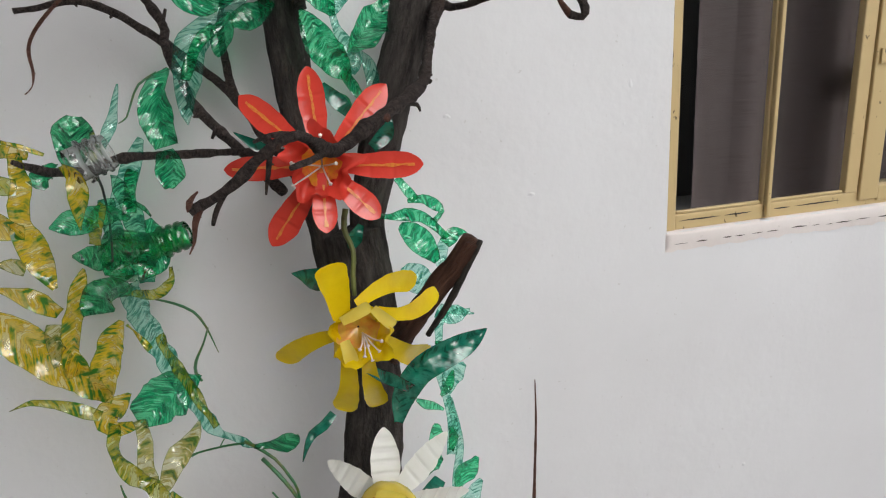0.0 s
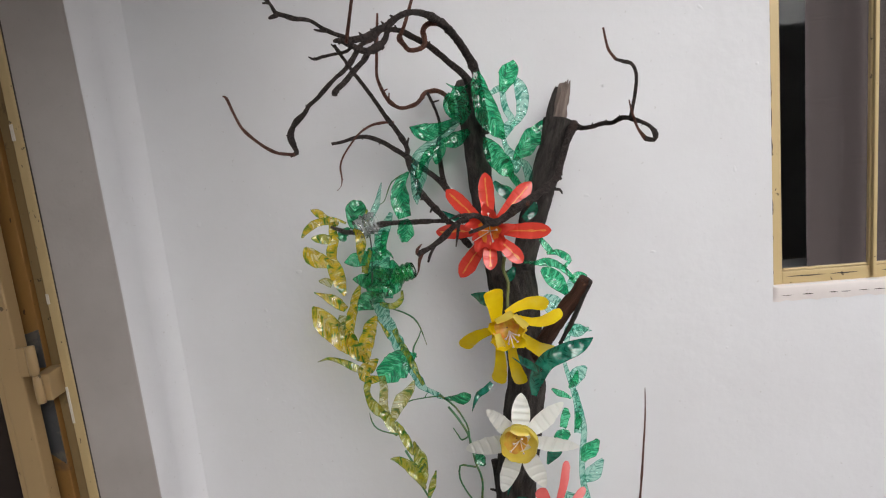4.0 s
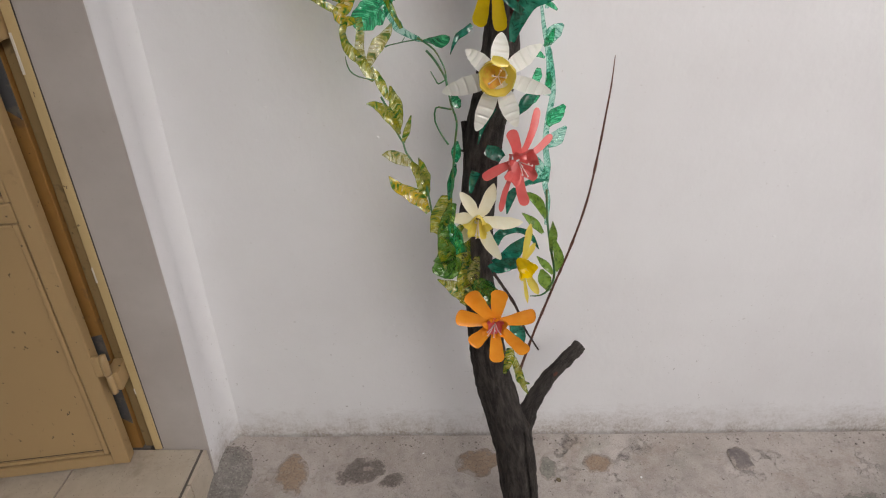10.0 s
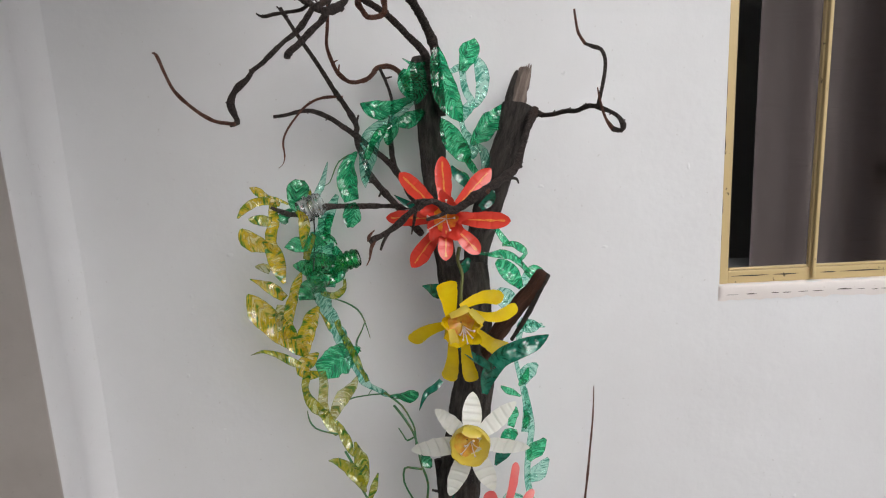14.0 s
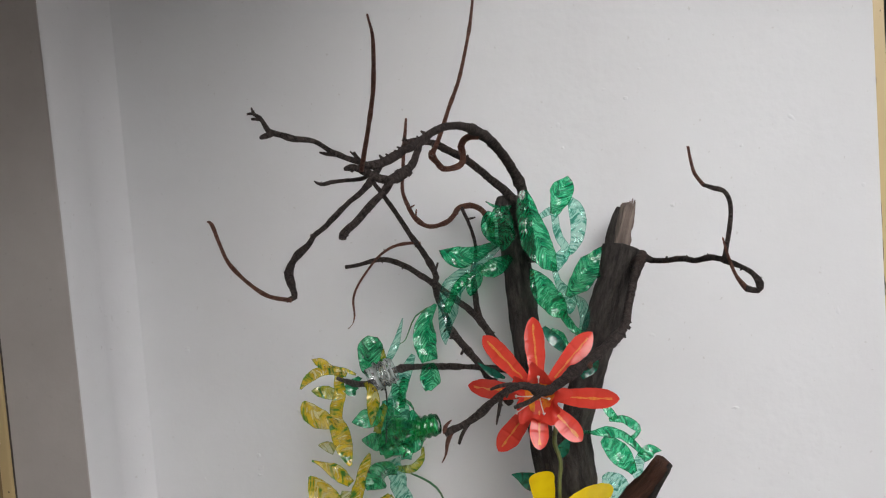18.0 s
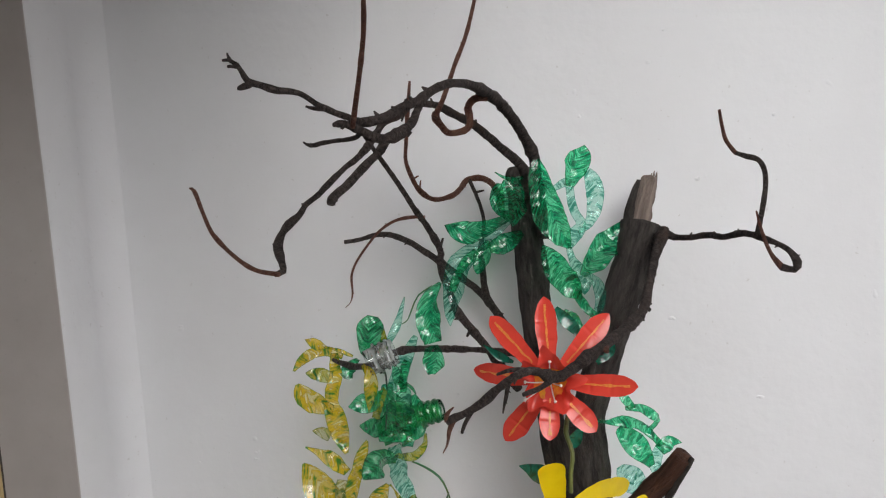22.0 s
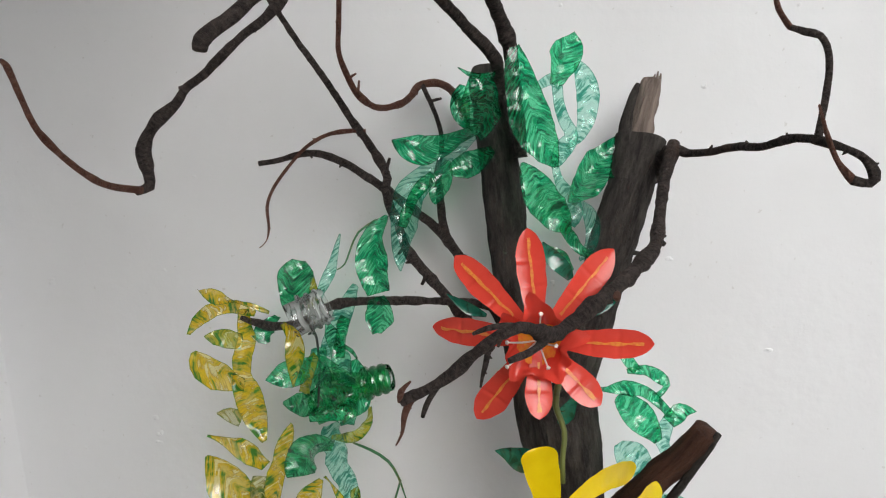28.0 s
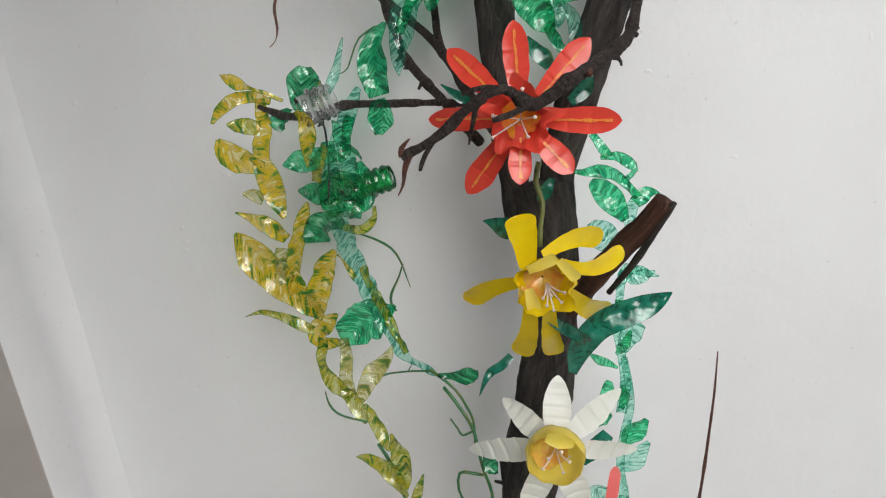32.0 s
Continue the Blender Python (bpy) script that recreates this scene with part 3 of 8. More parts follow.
# ---- window ----
FY = 0.012
window = tagged(new("window_1"), "yellow painted steel window with dark curtains behind its panes", "window", kind="structure")
def bar(name, x0, x1, z0, z1, y0=FY, y1=FY + 0.035, parent=None, label="", bevel=0.002, mat=None):
    return part(name, box((x0, y0, z0), (x1, y1, z1), bevel), mat or YELLOW_PAINT, parent or window, label)
bar("window_frame", 0.4512, 0.469, WZ0 + 0.001, WZ1 - 0.001, 0.006, 0.032)
bar("window_frame", 0.469, WX1 - 0.02, WZ0 + 0.001, 1.2325, 0.008, 0.032)
bar("window_frame", 0.469, WX1 - 0.02, WZ1 - 0.026, WZ1 - 0.001, 0.008, 0.05)
bar("window_frame", WX1 - 0.02, WX1 - 0.002, WZ0 + 0.001, WZ1 - 0.001, 0.006, 0.032)
bar("rail_lip", 0.472, 0.6225, 1.2330, 1.2375, 0.010, 0.018)
bar("rail_lip", 0.6360, 0.7785, 1.2330, 1.2375, 0.010, 0.018)
mullion = bar("mullion", 0.6235, 0.6350, 1.219, WZ1 - 0.027, 0.008, 0.019)
bar("rib", 0.6260, 0.6330, 1.212, WZ1 - 0.03, -0.001, 0.008, mullion, "ridge along the bar")
bar("mullion", 0.779, 0.803, 1.2325, WZ1 - 0.027, 0.006, 0.020)
sash = part("sash", box((0.8055, 0.003, 1.218), (0.842, 0.046, WZ1 - 0.03), 0.002), YELLOW_PAINT, window, "opening sash")
for a, b, z0, z1 in ((0.842, 1.20, 1.2145, 1.2400), (0.842, 1.20, 1.432, 1.462), (0.842, 1.20, WZ1 - 0.055, WZ1 - 0.03)):
    part("sash_rail", box((a, 0.004, z0), (b, 0.046, z1), 0.002), YELLOW_PAINT, sash)
part("sash_rail", box((0.842, -0.003, 1.440), (1.20, 0.004, 1.455), 0.002), YELLOW_PAINT, sash)
part("sash_stile", box((1.20, 0.003, 1.218), (1.237, 0.046, WZ1 - 0.03), 0.002), YELLOW_PAINT, sash)
part("latch_plate", box((0.811, -0.0015, 1.436), (0.838, 0.003, 1.459), 0.001), YELLOW_PAINT, sash)
bar("mullion", 1.24, 1.262, 1.2325, WZ1 - 0.027, 0.006, 0.048)
bar("mullion", 1.50, 1.525, 1.219, WZ1 - 0.027, 0.008, 0.046)


def glass_material():
    m, nodes, links, p = material("window_glass")
    g = nodes.new("ShaderNodeBsdfTransparent")
    g.inputs["Color"].default_value = (0.80, 0.82, 0.82, 1)
    s = nodes.new("ShaderNodeBsdfGlossy")
    s.inputs["Roughness"].default_value = 0.04
    f = nodes.new("ShaderNodeFresnel")
    f.inputs["IOR"].default_value = 1.29
    x = nodes.new("ShaderNodeMixShader")
    links.new(f.outputs[0], x.inputs[0])
    links.new(g.outputs[0], x.inputs[1])
    links.new(s.outputs[0], x.inputs[2])
    links.new(x.outputs[0], nodes["Material Output"].inputs["Surface"])
    return m


GLASS = glass_material()
for x0, x1, z0, z1 in ((0.468, 0.627, 1.23, 2.226), (0.636, 0.783, 1.23, 2.226), (0.840, 1.202, 1.238, 1.434), (0.840, 1.202, 1.460, 2.197), (1.26, 1.502, 1.23, 2.226), (1.523, 1.762, 1.23, 2.226)):
    pane = part("pane", box((x0, 0.0185, z0), (x1, 0.0215, z1)), GLASS, window)
    pane.visible_shadow = False

def sill():
    """Rough white plaster lip under the window, with an uneven lower edge."""
    verts, faces = [], []
    n = 120
    for i in range(n + 1):
        x = 0.4485 + 1.36 * i / n
        q = Vector((x * 14, 3, 0))
        low = 1.185 + 0.005 * noise.noise(q) + 0.004 * noise.noise(q * 4) + 0.002 * noise.noise(q * 11)
        out = (-0.0026 - 0.0010 * noise.noise(q * 2)) * min(1.0, 0.15 + (x - 0.4485) / 0.04)
        top = 1.2055 + 0.003 * noise.noise(q * 3)
        verts += [(x, -0.001, low - 0.008), (x, out * 0.8, low), (x, out, low + 0.006), (x, out, top - 0.003), (x, out * 0.6, top + 0.001), (x, 0.02, top + 0.003)]
    for i in range(n):
        faces += [(i * 6 + k, i * 6 + k + 1, i * 6 + 7 + k, i * 6 + 6 + k) for k in range(5)]
    faces += [(5, 4, 3, 2, 1, 0), tuple(n * 6 + k for k in range(6))]
    return put_part("window_sill", mesh_of("window_sill", verts, faces, CHIPPED_SILL), window, "rough white plaster sill with chips")


CHIPPED_SILL = plaster("white_sill_plaster", (0.77, 0.715, 0.69), (0.71, 0.65, 0.62), (0.42, 0.36, 0.32), band=0.0, amount=0.0)
sill()

def fabric_material(name, dark, light):
    m, nodes, links, p = material(name)
    geo = nodes.new("ShaderNodeTexCoord").outputs["Object"]
    slub = tex(nodes, links, "noise", 75, 5, 0.7, geo, (0.35, 0.35, 6.5))
    thread = tex(nodes, links, "noise", 240, 3, 0.6, geo, (1.0, 1.0, 0.3))
    c = mixed(nodes, links, ramp(nodes, links, slub.outputs["Fac"], [(0.30, (0, 0, 0)), (0.50, (1, 1, 1))]).outputs["Color"], dark, light)
    links.new(c, p.inputs["Base Color"])
    p.inputs["Roughness"].default_value = 0.9
    links.new(bump(nodes, links, thread.outputs["Fac"], 0.3, 0.001), p.inputs["Normal"])
    return m


FABRIC = fabric_material("brown_slub_fabric", (0.165, 0.122, 0.122), (0.235, 0.180, 0.178))
DOOR_CLOTH = fabric_material("dark_red_brown_fabric", (0.055, 0.036, 0.030), (0.085, 0.056, 0.047))


def curtain(x0, x1, y, fold, seed):
    verts, faces = [], []
    n, rows = 90, 12
    for r in range(rows + 1):
        z = 1.10 + 1.14 * r / rows
        for i in range(n + 1):
            u = i / n
            x = x0 + (x1 - x0) * u
            yy = y + fold * math.sin(u * (x1 - x0) * 38 + seed + 0.3 * math.sin(z * 2 + seed)) + 0.4 * fold * math.sin(u * 97 * (x1 - x0) + seed * 2) + 0.006 * noise.noise(Vector((x * 6, z * 2, seed)))
            verts.append((x, yy, z))
    for r in range(rows):
        faces += [(r * (n + 1) + i, r * (n + 1) + i + 1, (r + 1) * (n + 1) + i + 1, (r + 1) * (n + 1) + i) for i in range(n)]
    ob = put_part("curtain", mesh_of("curtain", verts, faces, FABRIC))
    return tagged(ob, "dark brown slubbed curtain hanging in folds behind the panes", "curtain", "curtains of the window")


curtain(0.546, 0.612, 0.075, 0.008, 0.6)
curtain(0.590, 1.10, 0.108, 0.013, 2.1)
curtain(1.11, 1.75, 0.108, 0.012, 4.0)
ROOM_DARK = plaster("dim_room_paint", (0.60, 0.59, 0.57), (0.52, 0.51, 0.49), (0.4, 0.4, 0.38))
for nm, lo, hi in (("wall_room_back", (0.2, 0.9, 0.6), (2.1, 0.95, 2.8)), ("wall_room_left", (0.15, 0.22, 0.6), (0.2, 0.95, 2.8)), ("wall_room_right", (2.1, 0.22, 0.6), (2.15, 0.95, 2.8)), ("floor_room", (0.2, 0.22, 0.55), (2.1, 0.95, 0.6)), ("ceiling_room", (0.2, 0.22, 2.8), (2.1, 0.95, 2.85))):
    tagged(part(nm, box(lo, hi), ROOM_DARK), "unlit room surface behind the window", "wall", kind="structure")

# ---- door ----
# dark paint for cracks and joints, and for the shade in gaps and seams
DARK_GAP = painted("dark_gap_paint", (0.060, 0.048, 0.038), (0.13, 0.105, 0.085), 0.6, 0.55, 60)
# ochre darkened to put the inner step's shade into its colour
SHADED_STEP = painted("shaded_ochre_enamel", (0.27, 0.185, 0.085), (0.15, 0.10, 0.05), 0.45, 0.58, 30)
door_frame = tagged(new("door_frame_1"), "yellow painted steel door frame with brown primer showing in its rebate", "door frame", kind="structure")
part("casing", box((-0.912, DY - 0.006, STEP + 0.001), (-0.893, 0.02, 2.16), 0.0025), YELLOW_PAINT, door_frame)
part("edge_crack", box((-0.8935, DY - 0.0015, STEP + 0.001), (-0.8910, DY + 0.002, 2.16)), DARK_GAP, door_frame, "dark crack between casing and plaster")
for z0, z1 in ((0.62, 0.66), (1.075, 1.150), (1.315, 1.335), (0.30, 0.318), (1.62, 1.65)):
    part("paint_scab", box((-0.9118, DY - 0.0072, z0), (-0.9068 + 0.003 * (z1 - 1), DY - 0.005, z1), 0.001), CHIPPED, door_frame, "pale flaking paint")
part("inner_step", box((-0.942, -0.127, STEP + 0.001), (-0.9125, 0.02, 2.14), 0.002), SHADED_STEP, door_frame, "inner step painted in a shaded ochre")
# shade of the narrow gap put in as a dark strip
part("groove", box((-0.946, -0.112, STEP + 0.001), (-0.9425, 0.02, 2.14)), DARK_GAP, door_frame, "dark strip for the gap beside the inner step")
rebate = part("rebate", box((-1.03, -0.134, STEP + 0.001), (-0.9465, 0.02, 2.14), 0.002), PRIMER, door_frame, "brown primed rebate")
# dark grey patches laid on the rebate for the pockets at each hinge
for hz in (0.404, 1.194):
    for lo, hi, slant in ((hz - 0.004, hz + 0.062, 0.010), (hz - 0.176, hz - 0.062, -0.030)):
        bm = box((-0.985, -0.1362, lo), (-0.9475, -0.130, hi), 0.0008)
        for v in bm.verts:
            if (v.co.z > (lo + hi) / 2) == (slant > 0):
                v.co.z += slant * (v.co.x + 0.985) / 0.0375
        part("bare_patch", bm, STEEL, rebate, "dark grey patch for the pocket beside the hinge")
part("head", box((-1.90, DY - 0.006, 2.13), (-0.9125, 0.02, 2.16), 0.0025), YELLOW_PAINT, door_frame)
part("casing", box((-1.92, DY - 0.006, STEP + 0.001), (-1.895, 0.02, 2.16), 0.0025), YELLOW_PAINT, door_frame)

LEAF = pose(-0.946, -0.197, 0.0, 0, 0, 8.8)
door = tagged(new("door_1"), "ochre painted steel door with a glazed upper part, slightly open", "door", kind="structure")
door.matrix_world = LEAF
DW, DB, DT = 0.90, 0.126, 2.11
def leaf_part(name, x0, x1, z0, z1, y0, y1, label="", bevel=0.003, mat=None, parent=None):
    return part(name, box((-x1, y0, z0), (-x0, y1, z1), bevel), mat or DOOR_PAINT, parent or door, label)
leaf_part("stile", 0.0, 0.038, DB, DT, 0, 0.035)
leaf_part("stile", DW - 0.052, DW, DB, DT, 0, 0.035)
leaf_part("bottom_rail", 0.0385, DW - 0.0525, DB, DB + 0.030, 0, 0.035)
leaf_part("top_rail", 0.0385, DW - 0.0525, DT - 0.05, DT, 0, 0.035)
leaf_part("middle_rail", 0.0385, DW - 0.0525, 0.800, 0.842, 0, 0.035)
panel = leaf_part("panel", 0.0385, DW - 0.0525, DB + 0.030, 0.800, 0.010, 0.030)
for x0, x1, z0, z1 in ((0.042, 0.053, DB + 0.034, 0.796), (DW - 0.068, DW - 0.058, DB + 0.034, 0.796), (0.0535, DW - 0.0685, DB + 0.034, DB + 0.043), (0.0535, DW - 0.0685, 0.787, 0.796)):
    leaf_part("moulding", x0, x1, z0, z1, 0.003, 0.0105, parent=panel)
for x0, x1, z0, z1 in ((0.039, 0.051, 0.843, DT - 0.051), (DW - 0.064, DW - 0.053, 0.843, DT - 0.051), (0.0515, DW - 0.0645, 0.843, 0.853)):
    leaf_part("glazing_bead", x0, x1, z0, z1, 0.004, 0.030)
# thin dark strips paint the shade in the seams round the panel
for x0, x1, z0, z1 in ((0.0386, 0.0408, DB + 0.031, 0.799), (0.0408, DW - 0.0530, DB + 0.0305, DB + 0.0328), (0.0408, DW - 0.0530, 0.7968, 0.7995), (0.0535, 0.0552, DB + 0.045, 0.785), (0.0552, DW - 0.069, DB + 0.0435, DB + 0.0452)):
    leaf_part("seam", x0, x1, z0, z1, 0.0092, 0.012, "dark strip for the shade of the seam", 0.0, DARK_GAP, panel)
dg = leaf_part("pane", 0.049, DW - 0.062, 0.850, DT - 0.05, 0.016, 0.020, mat=GLASS)
dg.visible_shadow = False
leaf_part("curtain_cloth", 0.045, DW - 0.06, 0.84, DT - 0.05, 0.06, 0.066, "dark cloth behind the pane", mat=DOOR_CLOTH)
for hz in (0.404, 1.194):
    hinge = part("hinge", box((0.001, -0.006, hz + 0.001), (0.017, 0.004, hz + 0.056), 0.002), DOOR_PAINT, door, "paint-covered steel hinge")
    v, f = tube([(0.024, 0.0, hz + 0.002, 0.0084), (0.024, 0.0, hz + 0.028, 0.0088), (0.024, 0.0, hz + 0.056, 0.0084)], sides=12, step=0.01)
    put_part("knuckle", mesh_of("knuckle", v, f, DOOR_PAINT), hinge)
    v, f = tube([(0.024, 0.002, hz - 0.054, 0.0075), (0.024, 0.002, hz - 0.030, 0.008), (0.024, 0.002, hz - 0.001, 0.0075)], sides=12, step=0.01)
    put_part("knuckle", mesh_of("knuckle", v, f, DOOR_PAINT), hinge)
    part("leaf_plate", box((0.014, 0.010, hz - 0.054), (0.040, 0.066, hz - 0.002), 0.002), DOOR_PAINT, hinge)
tagged(part("floor_inside", box((-1.9, DY, 0.0), (-0.926, 0.9, STEP)), GROUT), "dark floor inside the doorway", "floor", kind="structure")

# added unseen walls behind the camera that block and shape the sky light
BLOCKER = plaster("light_blocker_paint", (0.21, 0.20, 0.19), (0.17, 0.16, 0.15), (0.2, 0.18, 0.16))
tagged(part("wall_blocker_far", box((-4.0, -4.2, -0.1), (2.4, -4.0, 2.15)), BLOCKER), "unseen added wall opposite that blocks low sky light", "wall", kind="structure")
# added, out of view: keeps bright sky out of the window's reflection
tagged(part("wall_blocker_reflection", box((2.4, -4.2, -0.1), (6.0, -4.0, 3.1)), BLOCKER), "unseen added wall that blocks the sky mirrored in the window", "wall", kind="structure")
# added, out of view: darkens the lower left of wall and door
tagged(part("wall_blocker_left", box((-1.45, -4.0, -0.1), (-1.30, DY - 0.785, 2.279)), BLOCKER), "unseen added wall that darkens the left side", "wall", kind="structure")
# added unseen slab over doorway and left yard: softly shades the wall below
tagged(part("ceiling_shade_left", box((-3.2, -3.8, 2.28), (-0.06, 0.05, 2.43)), BLOCKER), "unseen added slab that shades the upper left of the wall", "ceiling", kind="structure")

# added unseen slab that dims the top of the wall round the window
tagged(part("ceiling_shade_right", box((-0.059, -0.95, 2.66), (3.2, 0.05, 2.78)), BLOCKER), "unseen added slab that shades the upper right of the wall", "ceiling", kind="structure")

# ---- the decorated dead tree: trunk, limbs and twigs ----
tree = thing("dead_tree", "black charred dead tree trunk with bare crooked twigs", "tree", at=(0.05, -0.33, 0.0))
spur_random = random.Random(3)


def bough(name, points, mat=None, label="", bark=0.10, sides=8, step=0.007, knots=0.4, scale=90.0, stretch=1.0, pointed=False, parent=None, thin=1.0):
    points = [(*q[:3], q[3] * thin) for q in points]
    if name in ("branch", "twig"):
        bark, scale, step, sides = bark * 1.35, scale * 1.35, 0.004, max(sides, 10)
    ob = limb(name, points, mat or TWIG, None, label, bark=bark, sides=sides, step=step, knots=knots, scale=scale, stretch=stretch, pointed=pointed)
    ob.parent = parent or tree
    if name in ("branch", "twig") and len(points) > 4:
        line = spline(points, 0.012)
        for k in range(2, len(line) - 2, spur_random.randint(3, 5)):
            if spur_random.random() < 0.75:
                p, q = Vector(line[k][:3]), Vector(line[k + 1][:3])
                way = (q - p).normalized()
                out = (way.orthogonal() * math.cos(k * 2.1) + way.cross(way.orthogonal()) * math.sin(k * 2.1)).normalized()
                r = float(line[k][3])
                tip = p + (out + way * spur_random.uniform(-0.5, 0.9)) * r * spur_random.uniform(1.1, 2.0)
                spur = limb("bud", [(*p, r * 0.7), (*((p + tip) / 2), r * 0.5), (*tip, r * 0.18)], mat or TWIG, None, bark=0.1, sides=5, step=0.02)
                spur.parent = ob
                spur.matrix_parent_inverse = Matrix.Identity(4)
    ob.matrix_parent_inverse = Matrix.Translation((-0.05, 0.33, 0.0))
    return ob


trunk_line = [(0.042, -0.337, -0.01, 0.0136), (0.032, -0.332, 0.017, 0.027), (0.023, -0.325, 0.062, 0.036), (0.016, -0.311, 0.147, 0.0402), (0.008, -0.297, 0.228, 0.0417), (-0.007, -0.285, 0.306, 0.0431), (-0.027, -0.274, 0.372, 0.0398), (-0.043, -0.263, 0.436, 0.0389), (-0.056, -0.252, 0.503, 0.0368), (-0.063, -0.241, 0.568, 0.0349), (-0.07, -0.231, 0.629, 0.0319), (-0.075, -0.222, 0.687, 0.0301), (-0.077, -0.212, 0.743, 0.0316), (-0.075, -0.204, 0.796, 0.033), (-0.071, -0.195, 0.848, 0.0334), (-0.067, -0.187, 0.897, 0.0337), (-0.061, -0.179, 0.944, 0.036), (-0.054, -0.173, 0.98, 0.0354)] + [(-0.033, -0.156, 1.084, 0.0334), (-0.029, -0.147, 1.139, 0.0311), (-0.027, -0.138, 1.194, 0.0322), (-0.03, -0.129, 1.25, 0.0355), (-0.035, -0.121, 1.3, 0.0366)]
bough("trunk", trunk_line, BARK, "thick charred trunk with long cracks", bark=0.10, sides=48, step=0.004, knots=0, scale=55, stretch=3.0)
bough("trunk_limb", [(-0.054, -0.134, 1.22, 0.0149), (-0.062, -0.129, 1.248, 0.016), (-0.066, -0.122, 1.293, 0.0171), (-0.073, -0.112, 1.35, 0.0183), (-0.077, -0.103, 1.406, 0.0194), (-0.08, -0.094, 1.463, 0.0215), (-0.082, -0.086, 1.508, 0.0222), (-0.086, -0.078, 1.558, 0.0212)] + [(-0.089, -0.072, 1.592, 0.0206), (-0.092, -0.067, 1.625, 0.0198), (-0.092, -0.064, 1.641, 0.0160)], BARK, bark=0.12, sides=36, step=0.004, knots=0, scale=60, stretch=3.0)
bough("trunk_limb", [(-0.019, -0.135, 1.244, 0.0216), (-0.019, -0.128, 1.273, 0.0187), (-0.018, -0.122, 1.303, 0.0196), (-0.013, -0.124, 1.332, 0.0212), (-0.004, -0.122, 1.36, 0.0224), (0.0045, -0.118, 1.389, 0.0229), (0.0155, -0.113, 1.418, 0.0230), (0.0262, -0.106, 1.447, 0.0231), (0.0375, -0.099, 1.477, 0.0233), (0.0500, -0.089, 1.508, 0.0238), (0.0605, -0.081, 1.538, 0.0256), (0.0655, -0.077, 1.556, 0.0258)], BARK, bark=0.10, sides=44, step=0.004, knots=0, scale=60, stretch=3.0)
bough("broken_wood", [(0.064, -0.065, 1.550, 0.0118), (0.068, -0.064, 1.570, 0.0122), (0.075, -0.062, 1.593, 0.0118), (0.080, -0.061, 1.610, 0.0108), (0.082, -0.061, 1.618, 0.0090)], PALE_WOOD, "bare pale split wood at the broken top", bark=0.28, sides=18, step=0.004, knots=0, scale=120, stretch=6.0)
for dx, dy, top in ((-0.006, -0.004, 1.620), (0.0, -0.007, 1.622), (0.004, -0.004, 1.625), (0.008, 0.0, 1.623), (0.002, 0.005, 1.621)):
    bough("splinter", [(0.080 + dx, -0.061 + dy, 1.606, 0.0022), (0.0815 + dx, -0.061 + dy, 1.616, 0.0018), (0.083 + dx, -0.061 + dy, top, 0.0005)], PALE_WOOD, bark=0.1, sides=5, step=0.004, knots=0)
bough("bark_edge", [(0.049, -0.066, 1.546, 0.0085), (0.055, -0.062, 1.576, 0.0072), (0.063, -0.060, 1.602, 0.0050), (0.068, -0.060, 1.614, 0.0030)], BARK, bark=0.2, sides=8, knots=0)
bough("stub", [(0.01, -0.285, 0.27, 0.025), (0.028, -0.26, 0.327, 0.0211), (0.056, -0.228, 0.367, 0.0182), (0.089, -0.198, 0.393, 0.0165), (0.127, -0.166, 0.411, 0.0158), (0.160, -0.140, 0.429, 0.0156)], BARK, "short bare stub", bark=0.18, sides=14, knots=0.1, scale=60)
bough("bare_patch", [(0.080, -0.2155, 0.386, 0.003), (0.092, -0.2065, 0.398, 0.0055), (0.107, -0.194, 0.405, 0.0045), (0.116, -0.186, 0.410, 0.002)], RED_BARE, "reddish bare patch", bark=0.3, sides=9, step=0.004, knots=0)
bough("split_branch", [(-0.017, -0.15, 1.144, 0.0144), (0.016, -0.19, 1.207, 0.0138), (0.04, -0.215, 1.25, 0.0129), (0.061, -0.232, 1.282, 0.0122), (0.075, -0.242, 1.307, 0.011)], BROWN_WOOD, "split branch with brown inner wood", bark=0.18, sides=14, knots=0, scale=70, stretch=2.0)
bough("bark_strip", [(0.032, -0.19, 1.188, 0.0032), (0.053, -0.222, 1.237, 0.0041), (0.07, -0.24, 1.28, 0.004), (0.082, -0.25, 1.307, 0.003)], BARK, bark=0.2, sides=7, knots=0)
bough("spur", [(-0.087, -0.187, 0.897, 0.0089), (-0.093, -0.182, 0.926, 0.0073), (-0.095, -0.178, 0.95, 0.0063), (-0.097, -0.174, 0.975, 0.0067)], BARK, bark=0.15, sides=9, knots=0)
bough("thorn", [(-0.093, -0.183, 0.919, 0.0029), (-0.109, -0.183, 0.924, 0.0018)], BARK, sides=6, knots=0)
for crack in ([(0.023, -0.316, 0.336, 0.0024), (0.03, -0.328, 0.261, 0.0037), (0.039, -0.341, 0.183, 0.0031), (0.032, -0.352, 0.118, 0.0019)], [(-0.014, -0.328, 0.247, 0.0018), (-0.007, -0.344, 0.151, 0.0028), (0.004, -0.355, 0.084, 0.0019)]):
    bough("bark_ridge", crack, BARK, bark=0.4, sides=6, step=0.004, knots=0.3)

